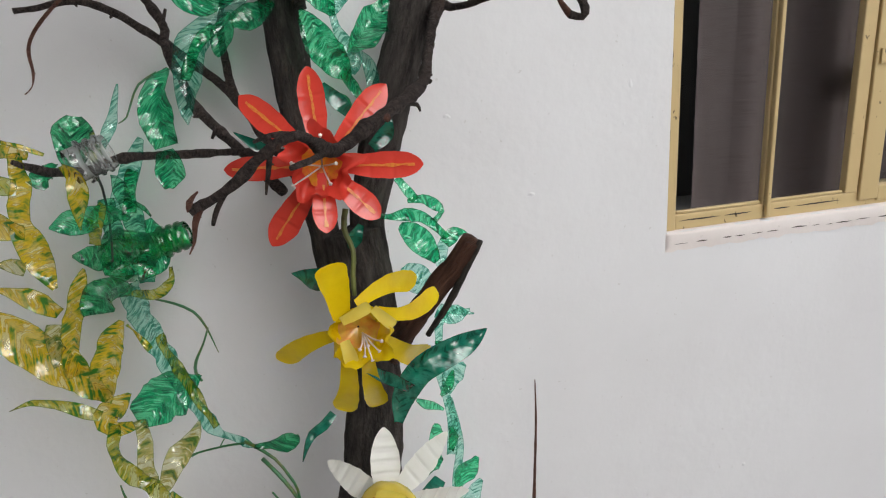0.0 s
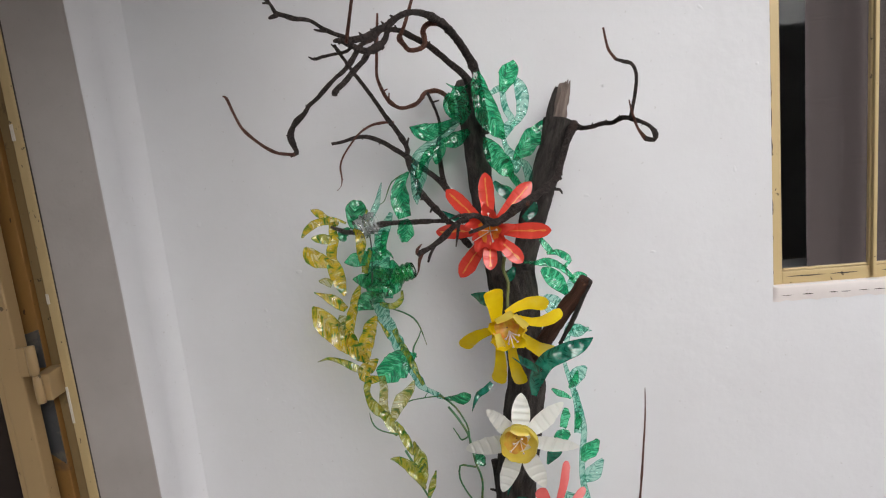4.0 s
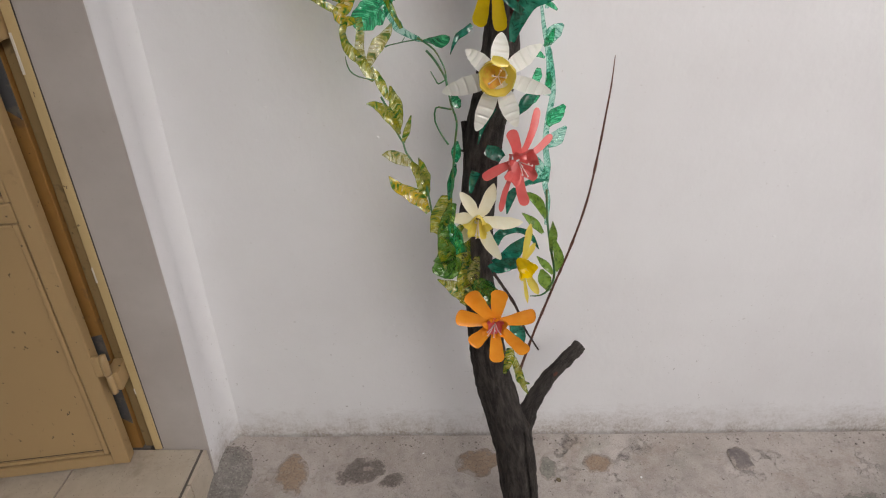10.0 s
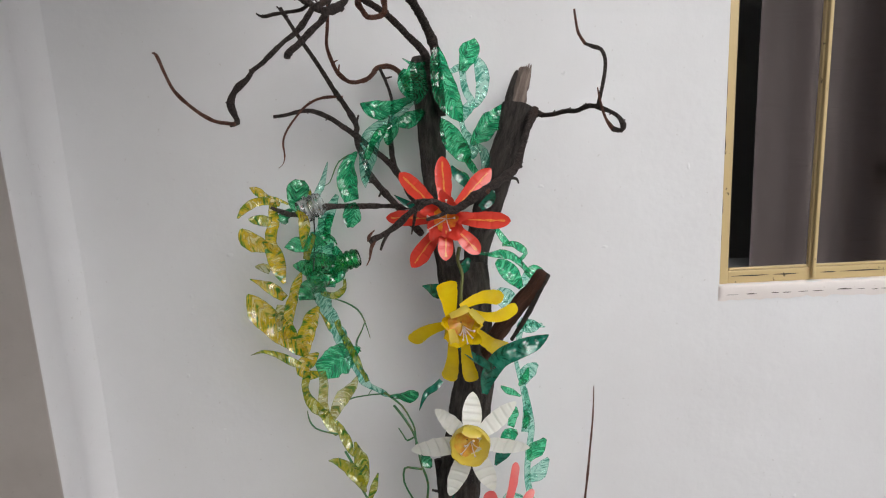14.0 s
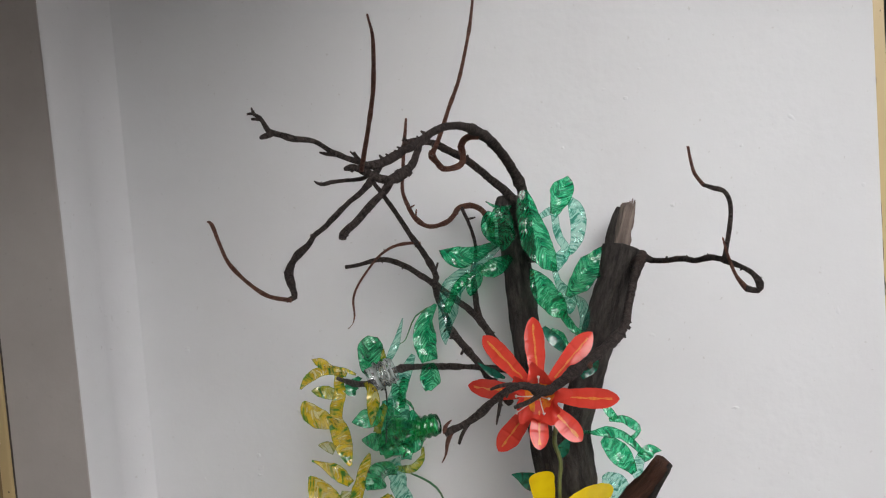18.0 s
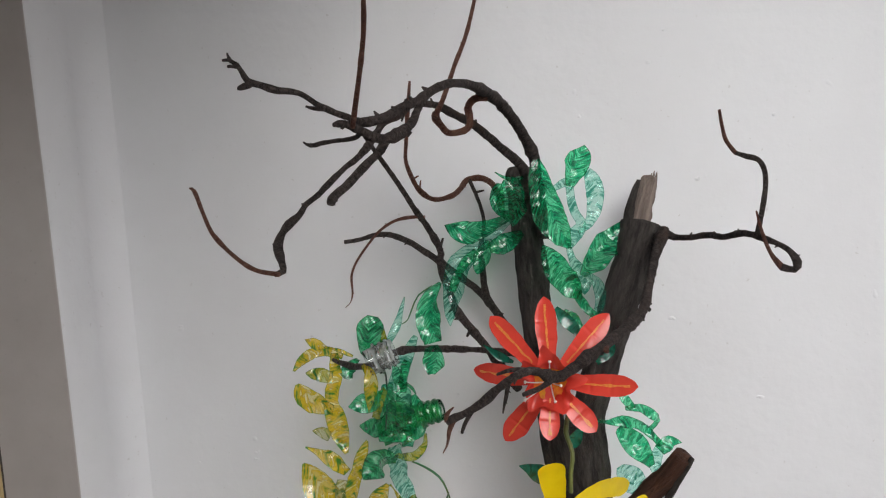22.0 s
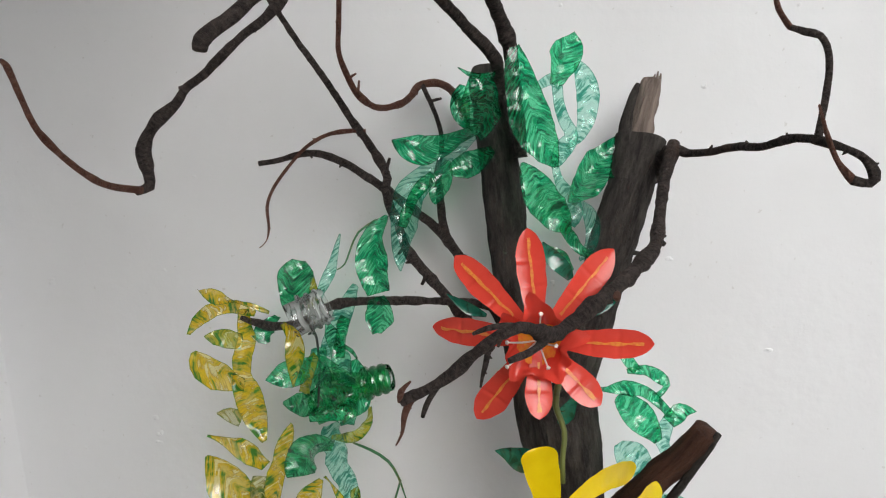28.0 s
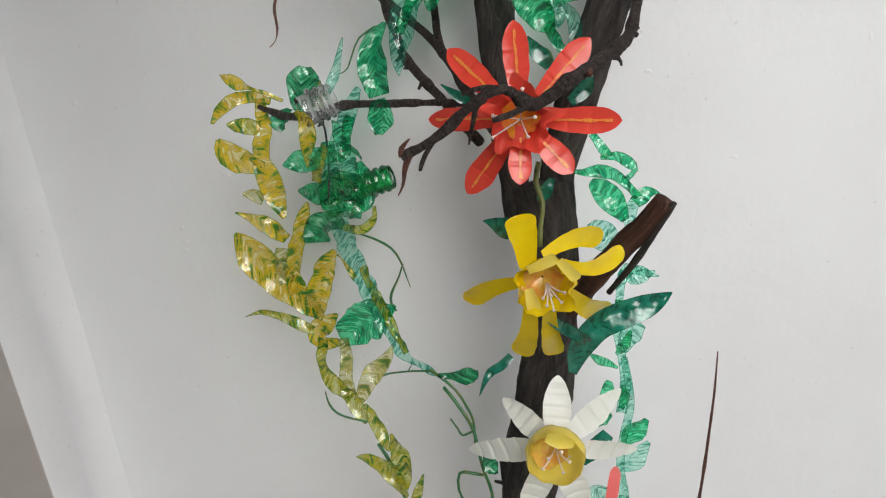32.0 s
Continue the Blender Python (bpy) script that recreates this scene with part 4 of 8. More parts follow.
# crooked limbs that arch forward from the left top
bough("branch", [(-0.063, -0.112, 1.545, 0.0060), (-0.064, -0.110, 1.580, 0.0072), (-0.067, -0.110, 1.605, 0.0073), (-0.069, -0.115, 1.623, 0.0071), (-0.07, -0.135, 1.648, 0.0069), (-0.078, -0.155, 1.67, 0.0064), (-0.09, -0.19, 1.691, 0.0061), (-0.102, -0.235, 1.705, 0.0059), (-0.114, -0.27, 1.713, 0.0056), (-0.128, -0.315, 1.715, 0.0045), (-0.141, -0.358, 1.71, 0.0039), (-0.151, -0.38, 1.703, 0.0041), (-0.16, -0.395, 1.694, 0.0044), (-0.166, -0.41, 1.687, 0.0039), (-0.174, -0.425, 1.682, 0.0034), (-0.18, -0.435, 1.676, 0.0037), (-0.188, -0.445, 1.671, 0.0039), (-0.196, -0.455, 1.668, 0.0035), (-0.201, -0.462, 1.668, 0.0028), (-0.207, -0.467, 1.671, 0.0026), (-0.217, -0.47, 1.675, 0.0025), (-0.224, -0.475, 1.679, 0.0023), (-0.229, -0.48, 1.682, 0.0021), (-0.236, -0.483, 1.688, 0.0021), (-0.243, -0.486, 1.691, 0.0023), (-0.252, -0.49, 1.692, 0.0029), (-0.259, -0.493, 1.694, 0.0029), (-0.264, -0.495, 1.696, 0.0025), (-0.27, -0.498, 1.698, 0.0027), (-0.273, -0.5, 1.7, 0.0022), (-0.274, -0.505, 1.705, 0.0019), (-0.276, -0.508, 1.71, 0.0018), (-0.279, -0.511, 1.712, 0.0015), (-0.28, -0.511, 1.715, 0.0012)], bark=0.14, sides=12, scale=110)
bough("twig", [(-0.27, -0.499, 1.697, 0.0022), (-0.276, -0.498, 1.696, 0.0021), (-0.281, -0.497, 1.695, 0.0013), (-0.282, -0.497, 1.694, 0.0003)], sides=8)
bough("twig", [(-0.276, -0.508, 1.708, 0.0012), (-0.28, -0.508, 1.709, 0.0012), (-0.283, -0.508, 1.709, 0.0009)], sides=7)
bough("twig", [(-0.278, -0.51, 1.712, 0.0012), (-0.281, -0.511, 1.713, 0.0012), (-0.285, -0.511, 1.713, 0.0009)], sides=7)
bough("twig", [(-0.28, -0.511, 1.714, 0.0012), (-0.281, -0.511, 1.718, 0.0006)], sides=7)
bough("twig", [(-0.277, -0.508, 1.71, 0.0009), (-0.274, -0.508, 1.71, 0.0006)], sides=7)
bough("twig", [(-0.224, -0.475, 1.678, 0.0018), (-0.232, -0.476, 1.679, 0.0017), (-0.238, -0.477, 1.681, 0.0008)], sides=7)
bough("branch", [(-0.163, -0.395, 1.691, 0.0032), (-0.165, -0.405, 1.681, 0.0035), (-0.168, -0.415, 1.67, 0.0038), (-0.174, -0.428, 1.662, 0.0041), (-0.18, -0.442, 1.656, 0.004), (-0.186, -0.454, 1.654, 0.004), (-0.194, -0.46, 1.657, 0.0038), (-0.2, -0.464, 1.661, 0.0034), (-0.206, -0.468, 1.664, 0.0034), (-0.21, -0.475, 1.666, 0.0027), (-0.212, -0.48, 1.665, 0.0021), (-0.214, -0.485, 1.664, 0.0013)], label="forked limb with a knobbly end", bark=0.2, sides=12, scale=110)
bough("twig", [(-0.208, -0.472, 1.665, 0.002), (-0.211, -0.474, 1.668, 0.0013)], sides=7)
bough("twig", [(-0.21, -0.474, 1.665, 0.002), (-0.211, -0.476, 1.662, 0.0012)], sides=7)
bough("twig", [(-0.17, -0.42, 1.662, 0.0023), (-0.172, -0.421, 1.658, 0.0011)], sides=7)
bough("branch", [(-0.183, -0.455, 1.652, 0.0035), (-0.1905, -0.453, 1.6425, 0.0035), (-0.200, -0.460, 1.6332, 0.0034), (-0.2075, -0.468, 1.6238, 0.0034), (-0.213, -0.474, 1.6175, 0.0034), (-0.2185, -0.479, 1.6125, 0.0034), (-0.2215, -0.481, 1.6090, 0.0037), (-0.2223, -0.482, 1.6045, 0.0030)], bark=0.16, sides=10, scale=110)
bough("twig", [(-0.199, -0.462, 1.66, 0.0022), (-0.21, -0.445, 1.658, 0.002), (-0.222, -0.435, 1.658, 0.002), (-0.235, -0.425, 1.659, 0.0019), (-0.25, -0.415, 1.659, 0.0019), (-0.261, -0.411, 1.658, 0.0018), (-0.268, -0.41, 1.662, 0.0007)], bark=0.2, sides=8)
bough("branch", [(-0.086, -0.095, 1.605, 0.0066), (-0.083, -0.118, 1.622, 0.0066), (-0.085, -0.145, 1.638, 0.0064), (-0.096, -0.16, 1.651, 0.0055), (-0.107, -0.172, 1.661, 0.0052), (-0.117, -0.186, 1.671, 0.005), (-0.127, -0.2, 1.68, 0.0049), (-0.136, -0.21, 1.688, 0.0049), (-0.146, -0.22, 1.694, 0.0048), (-0.158, -0.23, 1.701, 0.0042), (-0.168, -0.238, 1.707, 0.0042), (-0.177, -0.245, 1.71, 0.0037), (-0.189, -0.252, 1.712, 0.0041), (-0.199, -0.26, 1.71, 0.0036), (-0.203, -0.268, 1.704, 0.0036), (-0.207, -0.275, 1.698, 0.0035), (-0.215, -0.285, 1.693, 0.003), (-0.224, -0.293, 1.687, 0.0034), (-0.23, -0.302, 1.676, 0.0034), (-0.237, -0.31, 1.664, 0.0034), (-0.247, -0.317, 1.652, 0.0033), (-0.259, -0.322, 1.643, 0.0029), (-0.272, -0.327, 1.631, 0.0029), (-0.287, -0.331, 1.617, 0.0029), (-0.298, -0.335, 1.609, 0.0029), (-0.306, -0.338, 1.598, 0.0031), (-0.319, -0.343, 1.586, 0.0033), (-0.326, -0.347, 1.573, 0.0039), (-0.324, -0.353, 1.561, 0.0035), (-0.318, -0.362, 1.552, 0.0034), (-0.314, -0.37, 1.545, 0.0033), (-0.323, -0.37, 1.542, 0.0024)], label="long crooked twig", bark=0.14, sides=10, scale=110)
bough("twig", [(-0.2, -0.262, 1.711, 0.0023), (-0.205, -0.263, 1.713, 0.0018), (-0.202, -0.263, 1.716, 0.0009)], sides=7)
bough("twig", [(-0.205, -0.274, 1.697, 0.0018), (-0.208, -0.272, 1.691, 0.0009)], sides=7)
bough("twig", [(-0.217, -0.287, 1.692, 0.0017), (-0.222, -0.287, 1.696, 0.0009)], sides=7)
bough("twig", [(-0.177, -0.245, 1.711, 0.0018), (-0.179, -0.247, 1.717, 0.0011)], sides=7)
bough("twig", [(-0.187, -0.251, 1.713, 0.0018), (-0.19, -0.252, 1.718, 0.0011)], sides=7)
bough("twig", [(-0.298, -0.334, 1.609, 0.0021), (-0.303, -0.336, 1.608, 0.0017)], sides=7)
bough("twig", [(-0.325, -0.346, 1.574, 0.0021), (-0.333, -0.346, 1.57, 0.0008)], sides=7)
bough("twig", [(-0.115, -0.268, 1.709, 0.0046), (-0.124, -0.271, 1.709, 0.0038), (-0.131, -0.275, 1.705, 0.0035), (-0.135, -0.278, 1.697, 0.0038), (-0.133, -0.279, 1.686, 0.0038), (-0.136, -0.279, 1.677, 0.0035), (-0.145, -0.283, 1.673, 0.0035), (-0.156, -0.29, 1.673, 0.0035), (-0.161, -0.298, 1.679, 0.0034), (-0.165, -0.305, 1.686, 0.0039), (-0.164, -0.309, 1.692, 0.0029)], RED_TWIG, label="hooked twig", bark=0.18, sides=8, scale=110)
bough("twig", [(-0.314, -0.38, 1.543, 0.0024), (-0.34, -0.375, 1.548, 0.0022), (-0.363, -0.37, 1.562, 0.0021), (-0.388, -0.362, 1.585, 0.002), (-0.4, -0.357, 1.609, 0.0019), (-0.407, -0.356, 1.629, 0.0021), (-0.412, -0.356, 1.632, 0.0009)], RED_TWIG, "thin red-brown twig", bark=0.08, sides=7)
bough("twig", [(-0.165, -0.316, 1.686, 0.0025), (-0.156, -0.312, 1.703, 0.0025), (-0.143, -0.3, 1.739, 0.0022), (-0.131, -0.277, 1.776, 0.0021), (-0.12, -0.247, 1.83, 0.0019), (-0.115, -0.236, 1.859, 0.0018), (-0.109, -0.22, 1.908, 0.0015), (-0.102, -0.205, 1.961, 0.001)], RED_TWIG, "straight red-brown shoot", bark=0.06, sides=7, knots=0.5)
bough("twig", [(-0.202, -0.478, 1.662, 0.0022), (-0.187, -0.505, 1.69, 0.0018), (-0.178, -0.522, 1.708, 0.0017), (-0.172, -0.535, 1.722, 0.0017), (-0.163, -0.565, 1.745, 0.0013), (-0.161, -0.585, 1.756, 0.0006)], RED_TWIG, "straight red-brown shoot", bark=0.06, sides=7, knots=0.5, pointed=True)
bough("twig", [(-0.22, -0.15, 1.757, 0.0012), (-0.223, -0.146, 1.743, 0.0022), (-0.229, -0.137, 1.716, 0.0025), (-0.234, -0.13, 1.685, 0.0026), (-0.238, -0.123, 1.66, 0.0026), (-0.234, -0.115, 1.64, 0.003), (-0.228, -0.105, 1.623, 0.0033), (-0.217, -0.092, 1.61, 0.0034), (-0.205, -0.08, 1.606, 0.0034), (-0.188, -0.065, 1.61, 0.0035), (-0.178, -0.05, 1.618, 0.0039), (-0.172, -0.038, 1.628, 0.0043), (-0.165, -0.031, 1.633, 0.0044), (-0.148, -0.03, 1.633, 0.0044), (-0.134, -0.035, 1.625, 0.0043), (-0.125, -0.045, 1.61, 0.0043), (-0.12, -0.058, 1.592, 0.0046)], RED_TWIG, label="curling twig", bark=0.1, sides=7)
bough("thorn", [(-0.233, -0.112, 1.635, 0.002), (-0.224, -0.114, 1.639, 0.001)], RED_TWIG, sides=5, knots=0)
bough("thorn", [(-0.226, -0.102, 1.62, 0.002), (-0.223, -0.106, 1.633, 0.001)], RED_TWIG, sides=5, knots=0)
bough("thorn", [(-0.229, -0.136, 1.71, 0.0016), (-0.224, -0.138, 1.714, 0.0008)], RED_TWIG, sides=5, knots=0)
bough("twig", [(-0.165, -0.034, 1.631, 0.0029), (-0.154, -0.045, 1.605, 0.0025), (-0.147, -0.055, 1.582, 0.0025), (-0.146, -0.058, 1.562, 0.0028), (-0.152, -0.058, 1.535, 0.0035), (-0.152, -0.056, 1.506, 0.0043), (-0.151, -0.054, 1.48, 0.005), (-0.148, -0.053, 1.46, 0.005)], bark=0.12, sides=7)
bough("thorn", [(-0.156, -0.04, 1.613, 0.0022), (-0.144, -0.042, 1.615, 0.0013)], sides=5, knots=0)
bough("branch", [(-0.308, -0.112, 1.722, 0.0021), (-0.3, -0.11, 1.707, 0.0027), (-0.285, -0.105, 1.679, 0.003), (-0.268, -0.1, 1.651, 0.0034), (-0.253, -0.095, 1.625, 0.0037), (-0.238, -0.09, 1.596, 0.004), (-0.229, -0.086, 1.581, 0.0044), (-0.216, -0.09, 1.56, 0.0043), (-0.208, -0.094, 1.546, 0.0043), (-0.203, -0.098, 1.531, 0.0046), (-0.205, -0.103, 1.522, 0.0047), (-0.202, -0.101, 1.503, 0.0047), (-0.195, -0.1, 1.482, 0.0047), (-0.187, -0.104, 1.456, 0.005), (-0.17, -0.112, 1.434, 0.0053), (-0.152, -0.122, 1.414, 0.0052), (-0.137, -0.135, 1.397, 0.0055), (-0.123, -0.15, 1.382, 0.0057), (-0.104, -0.17, 1.363, 0.0055)], bark=0.14, sides=8)
bough("thorn", [(-0.188, -0.103, 1.461, 0.0027), (-0.197, -0.1, 1.451, 0.0017)], sides=6)
bough("thorn", [(-0.167, -0.113, 1.429, 0.0027), (-0.173, -0.112, 1.419, 0.0017)], sides=6)
bough("thorn", [(-0.205, -0.095, 1.539, 0.0028), (-0.199, -0.097, 1.553, 0.0015)], sides=6)
bough("thorn", [(-0.305, -0.111, 1.715, 0.0018), (-0.313, -0.112, 1.724, 0.0012)], sides=6)
bough("twig", [(-0.224, -0.086, 1.583, 0.0023), (-0.242, -0.09, 1.584, 0.0022), (-0.263, -0.1, 1.581, 0.0021), (-0.281, -0.12, 1.569, 0.0019), (-0.294, -0.145, 1.55, 0.0017), (-0.304, -0.165, 1.531, 0.0016), (-0.307, -0.178, 1.515, 0.0016), (-0.304, -0.188, 1.496, 0.0012), (-0.307, -0.19, 1.484, 0.0005), (-0.314, -0.19, 1.478, 0.0004)], RED_TWIG, "thin drooping twig with a frayed tip", bark=0.1, sides=7)
bough("branch", [(-0.335, -0.11, 1.556, 0.0027), (-0.315, -0.108, 1.558, 0.003), (-0.291, -0.105, 1.563, 0.0034), (-0.272, -0.102, 1.562, 0.0037), (-0.249, -0.098, 1.552, 0.0041), (-0.227, -0.093, 1.536, 0.0044), (-0.207, -0.087, 1.52, 0.0048), (-0.186, -0.078, 1.5, 0.0049), (-0.167, -0.066, 1.482, 0.0049), (-0.15, -0.054, 1.461, 0.0057), (-0.135, -0.052, 1.438, 0.0057), (-0.12, -0.055, 1.41, 0.0057), (-0.104, -0.06, 1.385, 0.0057), (-0.089, -0.068, 1.358, 0.0056)], bark=0.12, sides=8)
bough("branch", [(-0.064, -0.19, 1.391, 0.0041), (-0.085, -0.17, 1.4, 0.004), (-0.105, -0.155, 1.403, 0.0041), (-0.126, -0.14, 1.404, 0.0043), (-0.15, -0.134, 1.405, 0.0038), (-0.18, -0.129, 1.406, 0.0035), (-0.211, -0.127, 1.407, 0.0039), (-0.235, -0.132, 1.409, 0.0042), (-0.256, -0.143, 1.41, 0.0044), (-0.27, -0.158, 1.408, 0.0044), (-0.276, -0.19, 1.407, 0.0039), (-0.286, -0.215, 1.409, 0.0035), (-0.297, -0.228, 1.412, 0.0034), (-0.307, -0.236, 1.418, 0.0029), (-0.318, -0.242, 1.425, 0.0018)], label="twig that carries the bottle necks", bark=0.14, sides=8)

# limb that drops from the right top across the red flower
bough("branch", [(0.088, -0.113, 1.549, 0.0058), (0.085, -0.119, 1.544, 0.0064), (0.076, -0.135, 1.529, 0.0060), (0.067, -0.152, 1.513, 0.0054), (0.057, -0.176, 1.491, 0.0054), (0.047, -0.202, 1.471, 0.0056), (0.038, -0.220, 1.461, 0.0056), (0.015, -0.252, 1.450, 0.0055), (-0.007, -0.277, 1.441, 0.0055), (-0.026, -0.288, 1.431, 0.0054), (-0.046, -0.296, 1.419, 0.0053), (-0.056, -0.308, 1.417, 0.0048), (-0.067, -0.322, 1.423, 0.0046), (-0.079, -0.345, 1.434, 0.004), (-0.091, -0.354, 1.435, 0.0041), (-0.102, -0.357, 1.43, 0.0039), (-0.114, -0.356, 1.421, 0.0038), (-0.13, -0.354, 1.407, 0.0036), (-0.144, -0.353, 1.398, 0.0033), (-0.157, -0.352, 1.392, 0.0031), (-0.167, -0.352, 1.388, 0.0026)], label="bare limb hanging in front of the red flower", bark=0.15, sides=14, scale=120, knots=0.4)
bough("twig", [(-0.166, -0.352, 1.388, 0.0022), (-0.166, -0.352, 1.395, 0.002), (-0.159, -0.352, 1.402, 0.0008)], RED_TWIG, sides=7)
bough("twig", [(-0.157, -0.353, 1.393, 0.002), (-0.163, -0.352, 1.383, 0.002), (-0.166, -0.351, 1.374, 0.0018), (-0.168, -0.35, 1.364, 0.0012), (-0.173, -0.35, 1.355, 0.0005)], RED_TWIG, sides=7)
bough("twig", [(-0.136, -0.354, 1.404, 0.0019), (-0.145, -0.352, 1.392, 0.002), (-0.15, -0.35, 1.383, 0.002), (-0.153, -0.35, 1.375, 0.0014)], sides=7)
bough("twig", [(-0.103, -0.357, 1.429, 0.0022), (-0.106, -0.353, 1.418, 0.0021), (-0.108, -0.349, 1.409, 0.0019), (-0.11, -0.346, 1.402, 0.0015), (-0.112, -0.345, 1.393, 0.0008)], label="broken spur", sides=7)
bough("twig", [(-0.086, -0.348, 1.436, 0.0025), (-0.094, -0.352, 1.438, 0.0023), (-0.106, -0.354, 1.437, 0.0019), (-0.115, -0.355, 1.434, 0.0011)], sides=8)
bough("twig", [(-0.065, -0.325, 1.418, 0.0024), (-0.074, -0.336, 1.415, 0.0025), (-0.084, -0.343, 1.413, 0.0025), (-0.092, -0.345, 1.411, 0.0019)], TWIG, label="cut stub", sides=8, bark=0.2)
bough("thorn", [(-0.006, -0.278, 1.440, 0.0040), (-0.006, -0.287, 1.437, 0.0030)], RED_TWIG, sides=7)
bough("thorn", [(0.045, -0.206, 1.468, 0.0040), (0.052, -0.207, 1.463, 0.0022)], sides=6)
bough("thorn", [(0.046, -0.090, 1.438, 0.0032), (0.058, -0.092, 1.436, 0.0026), (0.061, -0.093, 1.428, 0.0012)], BARK, sides=6)

# right-hand twig with its loop
bough("twig", [(0.066, -0.082, 1.505, 0.0085), (0.077, -0.098, 1.528, 0.0076), (0.087, -0.112, 1.543, 0.0068), (0.098, -0.122, 1.539, 0.0043), (0.112, -0.143, 1.539, 0.0037), (0.126, -0.17, 1.543, 0.0038), (0.135, -0.2, 1.542, 0.0034), (0.143, -0.23, 1.547, 0.0035), (0.15, -0.252, 1.547, 0.0033), (0.159, -0.262, 1.542, 0.003), (0.169, -0.27, 1.537, 0.0027), (0.177, -0.276, 1.53, 0.0027), (0.182, -0.28, 1.52, 0.0029), (0.179, -0.28, 1.512, 0.0027), (0.168, -0.277, 1.515, 0.0024)], label="black twig that ends in a loop", bark=0.14, sides=8)
bough("twig", [(0.169, -0.277, 1.514, 0.0022), (0.16, -0.272, 1.529, 0.002), (0.154, -0.267, 1.551, 0.0017), (0.151, -0.262, 1.571, 0.001)], RED_TWIG, sides=7, pointed=True)
bough("twig", [(0.153, -0.257, 1.547, 0.0028), (0.159, -0.252, 1.567, 0.0026), (0.165, -0.247, 1.592, 0.0026), (0.166, -0.244, 1.611, 0.0026), (0.16, -0.243, 1.624, 0.0026), (0.15, -0.241, 1.628, 0.0026), (0.139, -0.239, 1.633, 0.0023)], bark=0.12, sides=7)
bough("twig", [(0.14, -0.239, 1.632, 0.0023), (0.13, -0.241, 1.646, 0.0021), (0.126, -0.243, 1.661, 0.0018), (0.123, -0.246, 1.678, 0.0015)], RED_TWIG, sides=7)

# thin wand that leans from the trunk's foot, and a small peg
wand = thing("thin_wand", "long thin red-brown shoot leaning from the trunk's lower stub", "twig", at=(0.018, -0.27, 0.489))
ob = limb("shoot", [(0.009, -0.255, 0.446, 0.0033), (0.016, -0.25, 0.464, 0.003), (0.041, -0.245, 0.552, 0.0025), (0.075, -0.238, 0.654, 0.0023), (0.108, -0.226, 0.745, 0.0022), (0.134, -0.21, 0.832, 0.002), (0.151, -0.19, 0.918, 0.0018), (0.163, -0.17, 0.986, 0.0016), (0.171, -0.155, 1.031, 0.0013), (0.176, -0.142, 1.08, 0.0006)], RED_TWIG, wand, bark=0.06, sides=7, step=0.01, knots=0.5)
ob.matrix_parent_inverse = Matrix.Translation(wand.location).inverted()
bough("twig", [(-0.048, -0.31, 0.73, 0.003), (-0.008, -0.318, 0.664, 0.0025), (0.009, -0.32, 0.616, 0.0022), (0.04, -0.32, 0.559, 0.0016)], sides=7)
bough("stem_wire", [(-0.047, -0.235, 1.352, 0.0028), (-0.051, -0.24, 1.334, 0.0028), (-0.045, -0.245, 1.312, 0.0025), (-0.048, -0.25, 1.289, 0.0025), (-0.049, -0.255, 1.27, 0.0023)], painted("green_painted_stem", (0.11, 0.13, 0.03), (0.05, 0.05, 0.02), 0.5, 0.55, 60), "olive painted flower stem", bark=0.1, sides=8)

# ---- bottle-plastic flowers and vines ----
GREEN_PET = pet("emerald_bottle_plastic", (0.20, 0.92, 0.50), (0.002, 0.12, 0.040), (0.012, 0.58, 0.22), 0.55, 0.8, 190, solid=0.38)
CLEAR_PET = pet("clear_green_bottle_plastic", (0.34, 0.93, 0.62), (0.003, 0.18, 0.085), (0.055, 0.61, 0.34), 0.30, 0.88, 170, 0.04, solid=0.28)
DEEP_PET = pet("dark_green_bottle_plastic", (0.15, 0.74, 0.38), (0.002, 0.070, 0.027), (0.011, 0.35, 0.115), 0.58, 0.75, 170, solid=0.42)
AQUA_PET = pet("pale_aqua_bottle_plastic", (0.62, 0.97, 0.85), (0.012, 0.32, 0.20), (0.17, 0.73, 0.52), 0.26, 0.88, 170, 0.04, solid=0.30)
MOSS_PET = pet("moss_green_striped_plastic", (0.55, 0.86, 0.38), (0.006, 0.12, 0.016), (0.15, 0.37, 0.045), 0.58, 0.75, 150, solid=0.5, swell=0.8)
OLIVE_PET = pet("olive_striped_plastic", (0.78, 0.88, 0.46), (0.02, 0.19, 0.02), (0.56, 0.50, 0.035), 0.60, 0.74, 125, solid=0.55, swell=0.7, split=0.49)
GOLD_PET = pet("gold_striped_plastic", (0.96, 0.90, 0.50), (0.055, 0.25, 0.025), (0.95, 0.64, 0.02), 0.58, 0.80, 100, solid=0.6, swell=0.6, split=0.485)
PALE_PET = pet("pale_green_plastic", (0.90, 0.94, 0.74), (0.07, 0.22, 0.02), (0.70, 0.60, 0.16), 0.42, 0.72, 120, solid=0.45)
TEAL_LEAF = pet("teal_painted_plastic", (0.06, 0.48, 0.32), (0.002, 0.085, 0.050), (0.007, 0.19, 0.12), 1.1, 0.5, 170, 0.12, 0.6, solid=0.85)
LIME_LEAF = pet("lime_painted_plastic", (0.3, 0.6, 0.1), (0.05, 0.15, 0.012), (0.19, 0.34, 0.035), 1.1, 0.5, 220, 0.2, solid=0.85)
RED_PETAL = petal_material("red_painted_plastic", (0.79, 0.078, 0.054), (0.70, 0.052, 0.036), 0.18, 0.25)
